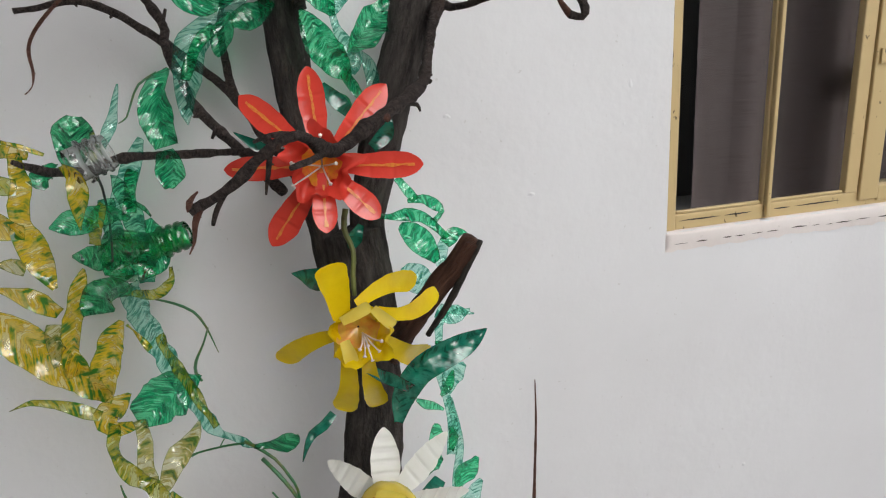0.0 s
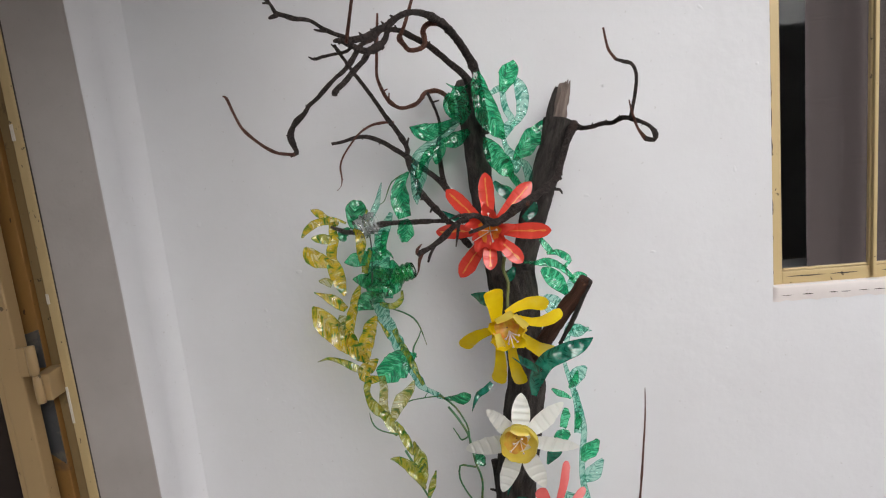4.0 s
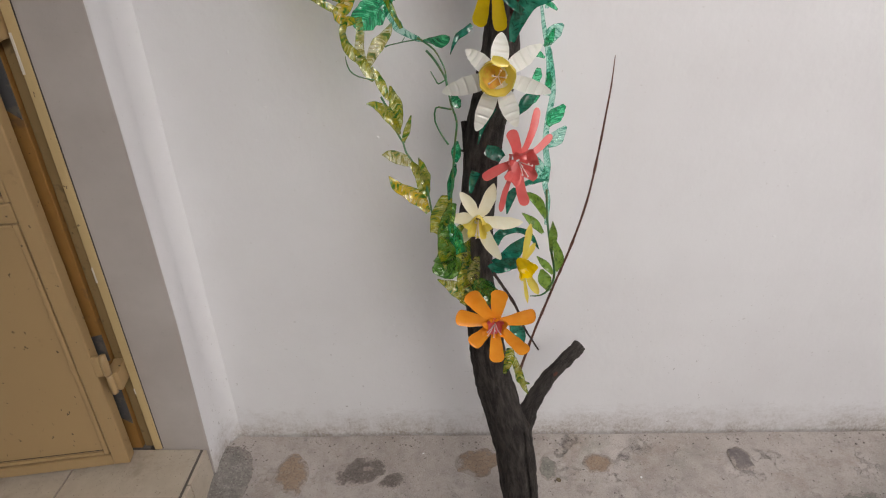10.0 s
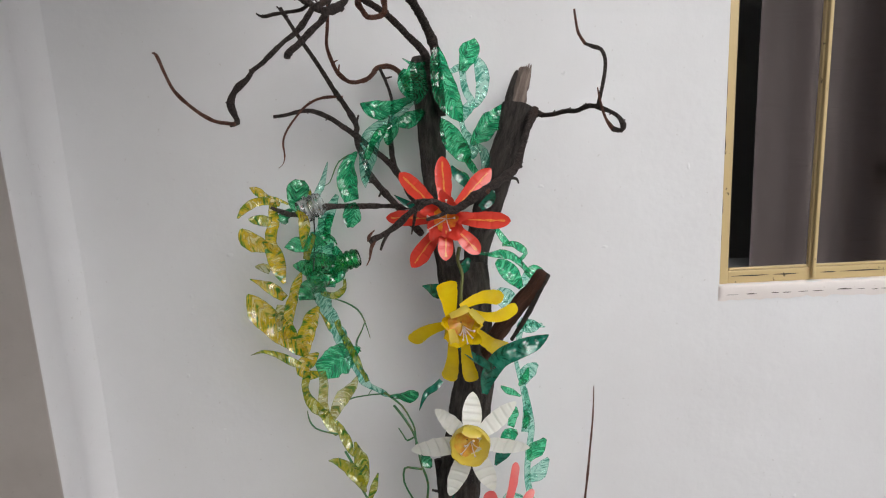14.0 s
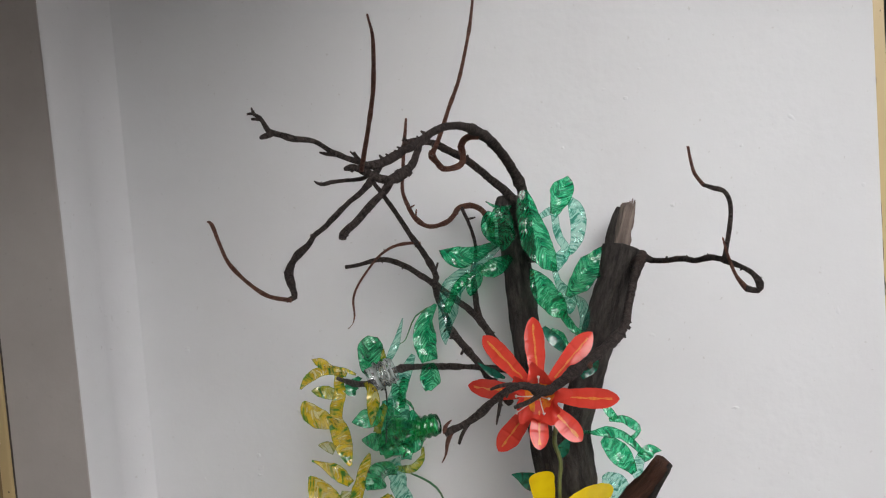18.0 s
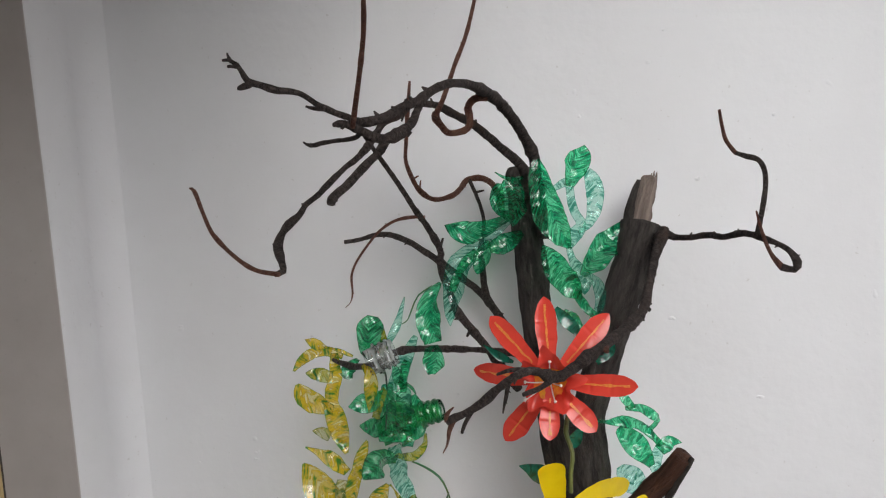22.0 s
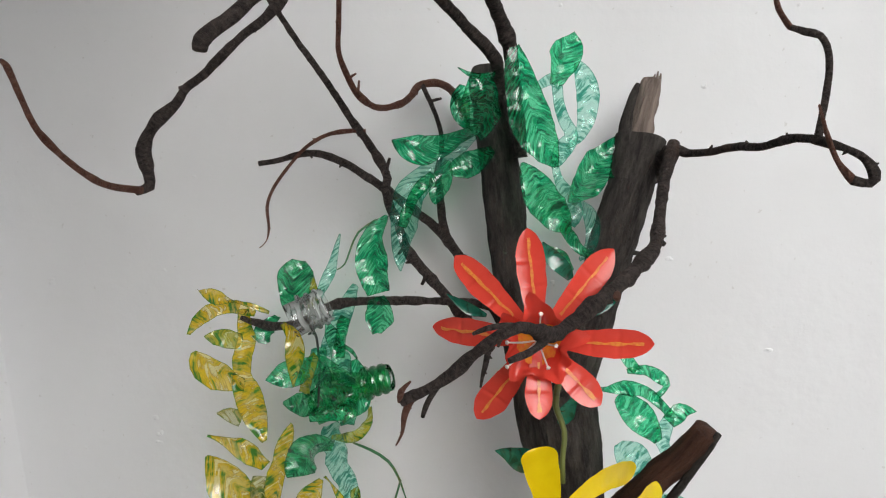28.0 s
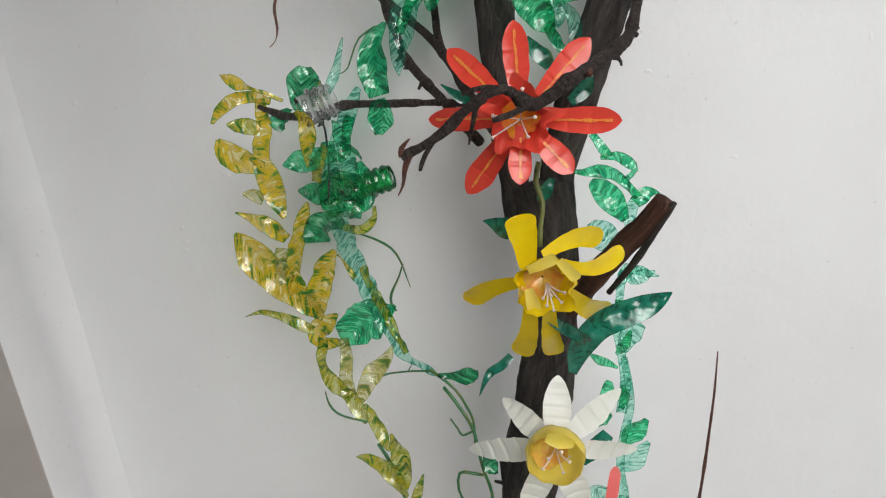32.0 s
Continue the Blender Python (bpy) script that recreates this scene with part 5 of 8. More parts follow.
VEIN = petal_material("orange_yellow_brushed_paint", (0.80, 0.30, 0.04), (0.70, 0.09, 0.04), 0.35, 0.1, 400)
YELLOW_PETAL = petal_material("yellow_painted_plastic", (0.87, 0.65, 0.008), (0.76, 0.51, 0.004), 0.20, 0.32)
PALE_YELLOW = petal_material("pale_yellow_plastic", (0.87, 0.74, 0.17), (0.80, 0.62, 0.07), 0.16, 0.4)
AMBER = petal_material("amber_stained_plastic", (0.80, 0.62, 0.11), (0.78, 0.30, 0.09), 0.18, 0.4, 75)
ORANGE_THROAT = petal_material("orange_streaked_plastic", (0.80, 0.34, 0.03), (0.78, 0.09, 0.05), 0.22, 0.25, 140)
WHITE_PETAL = petal_material("frosted_white_plastic", (0.89, 0.89, 0.845), (0.84, 0.835, 0.76), 0.16, 0.42)
CREAM_PETAL = petal_material("cream_frosted_plastic", (0.86, 0.83, 0.66), (0.80, 0.74, 0.50), 0.18, 0.35)
CORAL_PETAL = petal_material("coral_painted_plastic", (0.80, 0.17, 0.155), (0.70, 0.11, 0.105), 0.28, 0.3)
ORANGE_PETAL = petal_material("orange_painted_plastic", (0.92, 0.36, 0.035), (0.84, 0.26, 0.016), 0.24, 0.25)
STAMEN = petal_material("white_wire_stamen", (0.82, 0.76, 0.72), (0.74, 0.58, 0.52), 0.4, 0.1)
GREEN_STEM = painted("green_plastic_stem", (0.03, 0.14, 0.05), (0.11, 0.13, 0.02), 0.3, 0.5, 60)
BLACK_WIRE = painted("black_wire", (0.01, 0.01, 0.01), (0.03, 0.03, 0.03), 0.4)
CLEAR_NECK = pet("clear_bottle_plastic", (0.86, 0.88, 0.88), (0.50, 0.51, 0.51), (0.72, 0.74, 0.74), 0.6, 0.8, 90, 0.10, swell=0.05, solid=0.55)
BOTTLE_GREEN = pet("green_bottle_wall", (0.18, 0.84, 0.36), (0.006, 0.28, 0.075), (0.02, 0.52, 0.16), 0.45, 0.7, 90, 0.05, swell=0.05, solid=0.30)
leaf_random = random.Random(7)


def blade(name, points, material, parent, label="", cup=0.28, twist=None, step=0.005, ribs=0.0, face=(-0.05, -1.0, 0.1), across=8, wavy=0.0, creases=(), ragged=0.0, crease_depth=0.0022):
    """A thin cut sheet along points (x, y, z, half width): hollowed across, turned a little about its own line."""
    line = spline(points, step)
    pos, half = [Vector(p[:3]) for p in line], [max(float(p[3]), 0.0003) for p in line]
    turn = leaf_random.uniform(-0.18, 0.18) if twist is None else twist
    roll = leaf_random.uniform(-0.3, 0.3) if twist is None else 0.0
    phase = leaf_random.uniform(0, 6)
    verts, faces, flat, rim = [], [], [], []
    n = len(pos)
    whole = max(sum((b - a).length for a, b in zip(pos, pos[1:])), 1e-5)
    gone = 0.0
    for i, p in enumerate(pos):
        way = (pos[min(i + 1, n - 1)] - pos[max(i - 1, 0)]).normalized()
        gone += (p - pos[i - 1]).length if i else 0.0
        side = way.cross(Vector(face))
        side = side.normalized() if side.length > 1e-4 else way.orthogonal()
        out = side.cross(way).normalized()
        a = turn + roll * (i / max(n - 1, 1) - 0.5)
        side, out = side * math.cos(a) + out * math.sin(a), out * math.cos(a) - side * math.sin(a)
        fold = sum(max(0.0, 1 - abs(gone - f * whole) / 0.0026) for f in creases)
        for k in range(across + 1):
            s = 2 * k / across - 1
            h = half[i]
            if ragged:
                h *= 1 + ragged * noise.noise(Vector((gone * 95.0, 3.0 * (s > 0), phase * 9)))
            lift = -cup * h * (1 - s * s) + ribs * math.sin(i * 1.15 + phase) * (1 - 0.4 * s * s) + wavy * abs(s) * math.sin(i * 0.9 + phase + s)
            if wavy:
                lift += 0.9 * wavy * noise.noise(Vector((gone * 60, s * h * 60, phase * 7)))
            verts.append(p + side * (s * h) + out * (lift - crease_depth * fold * (1 - 0.5 * s * s)))
            flat.append((gone, s * h))
            rim.append((100 * min((1 - abs(s)) * h, gone + 0.0003, whole - gone + 0.0003), 0.0))
    w = across + 1
    for i in range(n - 1):
        faces += [(i * w + k, i * w + k + 1, (i + 1) * w + k + 1, (i + 1) * w + k) for k in range(across)]
    me = mesh_of(name, verts, faces, material)
    lay_uv(me, "UVMap", flat)
    lay_uv(me, "Rim", rim)
    ob = put_part(name, me, parent, label)
    ob.matrix_parent_inverse = Matrix.Translation(parent.location).inverted()
    return ob


def stalk(name, points, material, parent, label="", sides=6, bark=0.05):
    ob = limb(name, points, material, parent, label, bark=bark, sides=sides, step=0.008)
    ob.matrix_parent_inverse = Matrix.Translation(parent.location).inverted()
    return ob


def lathe(name, origin, axis, profile, material, parent, label="", sides=36, wave=0.0, lobes=6, crumple=0.0):
    """A turned shell: profile of (distance along the axis, radius); wave ruffles it towards its end."""
    axis = Vector(axis).normalized()
    side = axis.orthogonal().normalized()
    up = axis.cross(side)
    verts, faces, flat = [], [], []
    for j, (d, r) in enumerate(profile):
        for k in range(sides):
            a = 2 * math.pi * k / sides
            f = j / (len(profile) - 1)
            rr = r * (1 + wave * f * math.sin(lobes * a + 1.0) + 0.5 * wave * f * math.sin((2 * lobes + 1) * a))
            dd = d + wave * f * r * 0.7 * math.cos(lobes * a + 2.0)
            if crumple:
                q = Vector((math.cos(a) * 2.2, math.sin(a) * 2.2, d * 90.0)) + Vector(origin) * 31
                rr *= 1 + crumple * f * noise.noise(q)
                dd += crumple * f * r * 1.2 * noise.noise(q * 1.4 + Vector((5, 0, 0)))
            verts.append(Vector(origin) + axis * dd + side * (rr * math.cos(a)) + up * (rr * math.sin(a)))
            flat.append((d, 0.5 * r * math.sin(a * 2)))
    for j in range(len(profile) - 1):
        faces += [(j * sides + k, j * sides + (k + 1) % sides, (j + 1) * sides + (k + 1) % sides, (j + 1) * sides + k) for k in range(sides)]
    me = mesh_of(name, verts, faces, material)
    lay_uv(me, "UVMap", flat)
    lay_uv(me, "Rim", [(1.0, 0.0)] * len(verts))
    ob = put_part(name, me, parent, label)
    ob.matrix_parent_inverse = Matrix.Translation(parent.location).inverted()
    return ob


SHAPES = {
    "lance": [(0.0, 0.42), (0.2, 0.62), (0.42, 0.86), (0.62, 1.0), (0.78, 0.94), (0.90, 0.66), (0.965, 0.34), (1.0, 0.04)],
    "spoon": [(0.0, 0.38), (0.25, 0.58), (0.5, 0.86), (0.75, 1.0), (0.9, 0.86), (0.97, 0.58), (1.0, 0.12)],
    "paddle": [(0.0, 0.50), (0.25, 0.66), (0.5, 0.82), (0.72, 0.97), (0.86, 1.0), (0.94, 0.84), (0.985, 0.52), (1.0, 0.12)],
    "strap": [(0.0, 0.7), (0.3, 0.8), (0.6, 0.95), (0.85, 1.0), (0.95, 0.8), (1.0, 0.3)],
    "star": [(0.0, 0.50), (0.22, 0.86), (0.45, 1.0), (0.65, 0.92), (0.84, 0.62), (0.95, 0.32), (1.0, 0.08)],
}


def petal(flower, c, tip, half, shape, material, arch=0.10, start=0.10, ribs=0.0, cup=0.3, vein=None, hang=0.0, creases=(), bend=0.0):
    """One flower petal from the centre c to its tip; creases are cross folds pressed into the plastic."""
    c, tip = Vector(c), Vector(tip)
    out = Vector((-0.05, -1.0, 0.12)).normalized()
    long = (tip - c).length
    sway = (tip - c).cross(out).normalized() * (bend * long)
    rows, thin = [], []
    for u, w in SHAPES[shape]:
        v = start + (1 - start) * u
        q = c + (tip - c) * v + out * (arch * long * math.sin(math.pi * min(1.0, v)) - hang * long * (1 - v)) + sway * math.sin(math.pi * u)
        rows.append((*q, half * w * leaf_random.uniform(0.95, 1.05)))
        thin.append((*(q + out * (0.0012 - half * w * cup)), 0.0008 + 0.0006 * leaf_random.random()))
    turn = leaf_random.uniform(-0.22, 0.22)
    ob = blade("petal", rows, material, flower, cup=cup, twist=turn, step=0.0013 if creases else 0.0024, ribs=ribs, across=10, creases=creases, ragged=0.06, crease_depth=0.0011 if vein else 0.0028)
    if vein:
        b = blade("painted_vein", thin[1:6], vein, flower, cup=0.0, twist=turn, step=0.0012, across=4, ragged=1.5)
        b.parent = ob
        b.matrix_parent_inverse = Matrix.Identity(4)
    return ob


def stamens(flower, c, n, long, spread, way=(-0.1, -1.0, 0.1)):
    way = Vector(way).normalized()
    side = way.orthogonal().normalized()
    up = way.cross(side)
    for k in range(n):
        a = 2 * math.pi * k / n + leaf_random.uniform(-0.3, 0.3)
        tip = Vector(c) + way * long + (side * math.cos(a) + up * math.sin(a)) * spread * leaf_random.uniform(0.6, 1.2)
        mid = Vector(c) + (tip - Vector(c)) * 0.55 + way * long * 0.12
        stalk("stamen", [(*c, 0.0007), (*mid, 0.0008), (*tip, 0.0007), (*(tip + (tip - mid) * 0.06), 0.0017), (*(tip + (tip - mid) * 0.14), 0.0019)], STAMEN, flower, sides=5)


# red flower
c = (-0.065, -0.262, 1.399)
red = thing("artificial_flower", "large red eight-petalled flower cut from bottle plastic, fixed to the trunk", "flower", "flowers on the tree", c)
for tip, half in zip([(-0.067, -0.220, 1.486), (0.004, -0.228, 1.465), (0.027, -0.264, 1.392), (-0.020, -0.282, 1.350), (-0.069, -0.291, 1.344), (-0.119, -0.247, 1.327), (-0.157, -0.191, 1.395), (-0.131, -0.212, 1.464)], (.0128, .0130, .0128, .0120, .0115, .0135, .0120, .0125)):
    petal(red, c, tip, half, "lance", RED_PETAL, arch=0.05, cup=0.10, vein=VEIN, hang=0.02, creases=(0.40, 0.66))
lathe("corolla", c, (-0.1, -1, 0.15), [(-0.006, 0.008), (0.0, 0.013), (0.004, 0.0165), (0.008, 0.0195), (0.012, 0.022), (0.015, 0.0245), (0.017, 0.0275), (0.0175, 0.030)], RED_PETAL, red, "ruffled red inner cup", sides=64, wave=0.17, lobes=5, crumple=0.45)
lathe("throat", c, (-0.1, -1, 0.15), [(-0.002, 0.001), (0.0, 0.007), (0.004, 0.0125), (0.009, 0.0165)], ORANGE_THROAT, red, "orange streaked throat", crumple=0.4)
stamens(red, c, 5, 0.034, 0.022)

# yellow flower
c = (-0.049, -0.31, 1.254)
yellow = thing("artificial_flower", "bright yellow flower with spoon-shaped plastic petals and an amber throat", "flower", "flowers on the tree", c)
for base, tip, half, bend in zip([(-0.066, -0.318, 1.272), (-0.051, -0.31, 1.281), (-0.034, -0.312, 1.273), (-0.034, -0.32, 1.25), (-0.047, -0.318, 1.232), (-0.065, -0.318, 1.234), (-0.07, -0.315, 1.258)], [(-0.070, -0.263, 1.307), (0.015, -0.240, 1.270), (0.035, -0.246, 1.260), (0.020, -0.245, 1.190), (-0.036, -0.255, 1.147), (-0.074, -0.272, 1.158), (-0.124, -0.270, 1.219)], (.0150, .0105, .0095, .0130, .0115, .0120, .0112), (0.02, -0.10, 0.10, 0.03, 0.02, -0.04, 0.08)):
    petal(yellow, base, tip, half, "paddle", YELLOW_PETAL, arch=0.07, cup=0.14, start=0.0, bend=bend)
lathe("corolla", c, (-0.15, -1, 0.1), [(-0.014, 0.011), (-0.008, 0.017), (-0.002, 0.021), (0.004, 0.0235), (0.009, 0.025), (0.014, 0.026), (0.018, 0.0255)], YELLOW_PETAL, yellow, "crumpled yellow cup", wave=0.06, lobes=5, crumple=0.42)
lathe("throat", (c[0] - 0.004, c[1] - 0.002, c[2] + 0.004), (-0.15, -1, 0.1), [(-0.010, 0.001), (-0.007, 0.008), (-0.002, 0.014), (0.004, 0.0175)], AMBER, yellow, "amber stained throat", crumple=0.35)
for a, b, w in (((-0.067, -0.33, 1.275), (-0.041, -0.33, 1.286), .0060), ((-0.039, -0.33, 1.283), (-0.022, -0.328, 1.263), .0055), ((-0.066, -0.328, 1.256), (-0.061, -0.325, 1.232), .0065)):
    petal(yellow, a, b, w, "strap", PALE_YELLOW, arch=0.05, start=0.0, cup=0.25)
stamens(yellow, c, 6, 0.026, 0.010, (0.2, -1, -0.3))
blade("leaf", [(-0.02, -0.27, 1.132, 0.0044), (-0.013, -0.275, 1.163, 0.0117), (0.004, -0.285, 1.193, 0.0133), (0.029, -0.282, 1.204, 0.0137), (0.053, -0.278, 1.211, 0.0117), (0.068, -0.276, 1.218, 0.0061), (0.077, -0.275, 1.223, 0.0005)], TEAL_LEAF, yellow, "large teal leaf", cup=0.35, twist=0.2, ribs=0.0008)
blade("leaf", [(-0.006, -0.29, 1.179, 0.0051), (-0.028, -0.3, 1.199, 0.0065), (-0.044, -0.306, 1.213, 0.0045), (-0.057, -0.31, 1.225, 0.0015)], TEAL_LEAF, yellow)
blade("leaf", [(-0.061, -0.255, 1.289, 0.0052), (-0.081, -0.252, 1.29, 0.0116), (-0.095, -0.25, 1.296, 0.0058), (-0.105, -0.25, 1.299, 0.0005)], TEAL_LEAF, yellow)
blade("leaf", [(-0.083, -0.28, 1.162, 0.0043), (-0.094, -0.285, 1.153, 0.0054), (-0.105, -0.286, 1.147, 0.0049), (-0.112, -0.286, 1.135, 0.0027), (-0.118, -0.286, 1.119, 0.0005)], TEAL_LEAF, yellow, twist=0.1)
blade("leaf", [(-0.106, -0.225, 1.412, 0.0016), (-0.121, -0.222, 1.418, 0.0053), (-0.14, -0.22, 1.432, 0.0005)], TEAL_LEAF, red)
blade("leaf", [(0.009, -0.2, 1.43, 0.0026), (0.003, -0.2, 1.416, 0.0085), (-0.012, -0.2, 1.404, 0.0053)], TEAL_LEAF, red)
blade("leaf", [(-0.033, -0.225, 1.332, 0.0032), (-0.041, -0.225, 1.318, 0.0075), (-0.046, -0.225, 1.309, 0.0027)], TEAL_LEAF, red)
blade("leaf", [(-0.054, -0.2, 1.469, 0.0028), (-0.044, -0.2, 1.455, 0.0076), (-0.034, -0.2, 1.444, 0.0066), (-0.029, -0.2, 1.435, 0.0028)], TEAL_LEAF, red)

# white flower
c = (-0.046, -0.345, 1.097)
white = thing("artificial_flower", "frosted white star flower with a round yellow cup", "flower", "flowers on the tree", c)
for tip, half in zip([(-0.039, -0.31, 1.155), (0.023, -0.305, 1.134), (0.042, -0.3, 1.058), (-0.015, -0.335, 1.014), (-0.079, -0.335, 1.009), (-0.132, -0.3, 1.063), (-0.094, -0.31, 1.131)], (.0145, .0130, .0125, .0140, .0140, .0140, .0125)):
    petal(white, c, tip, half, "star", WHITE_PETAL, arch=0.05, cup=0.12, hang=0.04, creases=(0.32, 0.50, 0.68, 0.84))
lathe("cup", c, (-0.12, -1, 0.1), [(-0.012, 0.010), (-0.006, 0.019), (0.002, 0.025), (0.010, 0.0275), (0.017, 0.028), (0.022, 0.0265)], PALE_YELLOW, white, "rounded pale yellow cup", sides=48, wave=0.02, lobes=5, crumple=0.12)
lathe("throat", (c[0] - 0.006, c[1] - 0.004, c[2] + 0.002), (-0.12, -1, 0.1), [(-0.008, 0.001), (-0.005, 0.008), (0.002, 0.014), (0.007, 0.017)], AMBER, white, "amber stained throat", crumple=0.25)
blade("flap", [(-0.057, -0.372, 1.129, 0.005), (-0.045, -0.374, 1.125, 0.0075), (-0.032, -0.372, 1.12, 0.0034)], PALE_YELLOW, white, twist=0)
stamens(white, c, 5, 0.026, 0.012)
blade("leaf", [(-0.075, -0.275, 0.966, 0.0009), (-0.065, -0.275, 1.001, 0.0052), (-0.05, -0.28, 1.031, 0.0068)], TEAL_LEAF, white)
blade("leaf", [(-0.007, -0.265, 1.012, 0.0017), (0.005, -0.265, 1.032, 0.0104), (0.02, -0.26, 1.049, 0.0069)], TEAL_LEAF, white)

# coral flower
c = (-0.01, -0.325, 0.953)
coral = thing("artificial_flower", "coral red flower with long narrow straps, turned sideways", "flower", "flowers on the tree", c)
for tip, half in zip([(0.022, -0.295, 1.033), (0.047, -0.295, 0.987), (-0.024, -0.325, 1.006), (-0.068, -0.33, 0.925), (0.004, -0.335, 0.877), (-0.038, -0.33, 0.864), (0.017, -0.335, 0.947), (-0.017, -0.34, 0.923)], (.0068, .0062, .0095, .0085, .0090, .0050, .0085, .0085)):
    petal(coral, c, tip, half, "strap", CORAL_PETAL, arch=0.05, start=0.05, cup=0.08, bend=0.05)
lathe("corolla", c, (0.25, -1, -0.1), [(-0.010, 0.008), (0.0, 0.016), (0.012, 0.022), (0.020, 0.026)], CORAL_PETAL, coral, "crumpled coral cup", wave=0.12, lobes=4, crumple=0.7)
stamens(coral, c, 5, 0.030, 0.012, (0.35, -1, -0.1))
blade("leaf", [(-0.033, -0.28, 0.941, 0.0081), (-0.046, -0.28, 0.951, 0.0125), (-0.062, -0.28, 0.958, 0.008)], TEAL_LEAF, coral)
blade("leaf", [(-0.001, -0.29, 0.894, 0.0028), (0.018, -0.285, 0.899, 0.0055), (0.05, -0.27, 0.896, 0.0009)], TEAL_LEAF, coral)
blade("leaf", [(-0.025, -0.295, 0.842, 0.0009), (-0.019, -0.295, 0.875, 0.0083), (-0.01, -0.295, 0.891, 0.0046)], TEAL_LEAF, coral)
blade("leaf", [(-0.089, -0.297, 0.885, 0.0027), (-0.084, -0.297, 0.91, 0.0072), (-0.079, -0.297, 0.924, 0.0081)], TEAL_LEAF, coral)

# cream flower with a trumpet
c = (-0.076, -0.318, 0.844)
cream = thing("artificial_flower", "cream plastic star flower with a yellow toothed trumpet", "flower", "flowers on the tree", c)
for tip, half in zip([(-0.107, -0.31, 0.893), (-0.049, -0.31, 0.908), (0.002, -0.315, 0.836), (-0.036, -0.325, 0.767), (-0.125, -0.31, 0.842), (-0.106, -0.32, 0.799)], (.0105, .0115, .0115, .0120, .0110, .0105)):
    petal(cream, c, tip, half, "star", CREAM_PETAL, arch=0.04, cup=0.15, hang=0.03, bend=0.04)
lathe("trumpet", c, (-0.1, -1, -0.25), [(-0.006, 0.006), (0.004, 0.010), (0.016, 0.014), (0.026, 0.021)], PALE_YELLOW, cream, "yellow toothed trumpet", wave=0.22, lobes=5)
stamens(cream, c, 4, 0.034, 0.008, (-0.1, -1, -0.6))

# small yellow flower seen from the side
c = (0.003, -0.318, 0.753)
small = thing("artificial_flower", "small yellow trumpet flower facing down beside the trunk", "flower", "flowers on the tree", c)
for tip, half in zip([(0.016, -0.315, 0.833), (0.034, -0.32, 0.688), (0.014, -0.33, 0.676), (0.024, -0.32, 0.797), (0.002, -0.335, 0.727)], (.0065, .0080, .0035, .0050, .0060)):
    petal(small, c, tip, half, "lance", PALE_YELLOW, arch=0.05)
lathe("trumpet", c, (0.5, -1, -0.2), [(-0.012, 0.006), (0.0, 0.012), (0.014, 0.014), (0.022, 0.017)], YELLOW_PETAL, small, "yellow trumpet", wave=0.18, lobes=5)
blade("leaf", [(-0.047, -0.305, 0.787, 0.0077), (-0.035, -0.308, 0.811, 0.0085), (-0.007, -0.31, 0.818, 0.0057), (0.015, -0.315, 0.81, 0.0057), (0.032, -0.315, 0.781, 0.001)], TEAL_LEAF, small)
blade("leaf", [(-0.047, -0.3, 0.739, 0.0119), (-0.027, -0.302, 0.751, 0.0158), (-0.008, -0.305, 0.777, 0.0136), (0.008, -0.31, 0.803, 0.0029)], TEAL_LEAF, small)
blade("leaf", [(-0.055, -0.3, 0.731, 0.009), (-0.039, -0.304, 0.74, 0.0129), (-0.022, -0.308, 0.748, 0.0138), (-0.008, -0.312, 0.752, 0.0088)], TEAL_LEAF, small, wavy=0.002, ragged=0.3)

# orange flower
c = (-0.047, -0.352, 0.648)
orange = thing("artificial_flower", "orange flower with seven rounded plastic petals low on the trunk", "flower", "flowers on the tree", c)
for tip, half in zip([(-0.095, -0.345, 0.71), (-0.038, -0.345, 0.715), (0.028, -0.345, 0.659), (0.012, -0.365, 0.587), (-0.044, -0.37, 0.57), (-0.092, -0.365, 0.608), (-0.119, -0.35, 0.662)], (.0160, .0152, .0185, .0142, .0136, .0146, .0156)):
    petal(orange, c, tip, half, "paddle", ORANGE_PETAL, arch=0.04, cup=0.2, hang=0.03)
lathe("corolla", c, (-0.1, -1, -0.05), [(-0.006, 0.006), (0.0, 0.012), (0.008, 0.016), (0.014, 0.019), (0.018, 0.0215)], ORANGE_PETAL, orange, "curled orange cup", sides=56, wave=0.20, lobes=4, crumple=0.5)
lathe("throat", c, (-0.1, -1, -0.05), [(-0.002, 0.001), (0.002, 0.008), (0.008, 0.0135), (0.013, 0.0165)], CORAL_PETAL, orange, "reddish throat", crumple=0.5)
stamens(orange, c, 5, 0.024, 0.014, (-0.3, -1, -0.4))
blade("leaf", [(-0.014, -0.33, 0.636, 0.0062), (-0.002, -0.33, 0.604, 0.0146), (0.003, -0.33, 0.567, 0.0042)], TEAL_LEAF, orange)
blade("leaf", [(-0.083, -0.325, 0.721, 0.0118), (-0.064, -0.328, 0.705, 0.0198), (-0.049, -0.33, 0.691, 0.01)], DEEP_PET, orange)
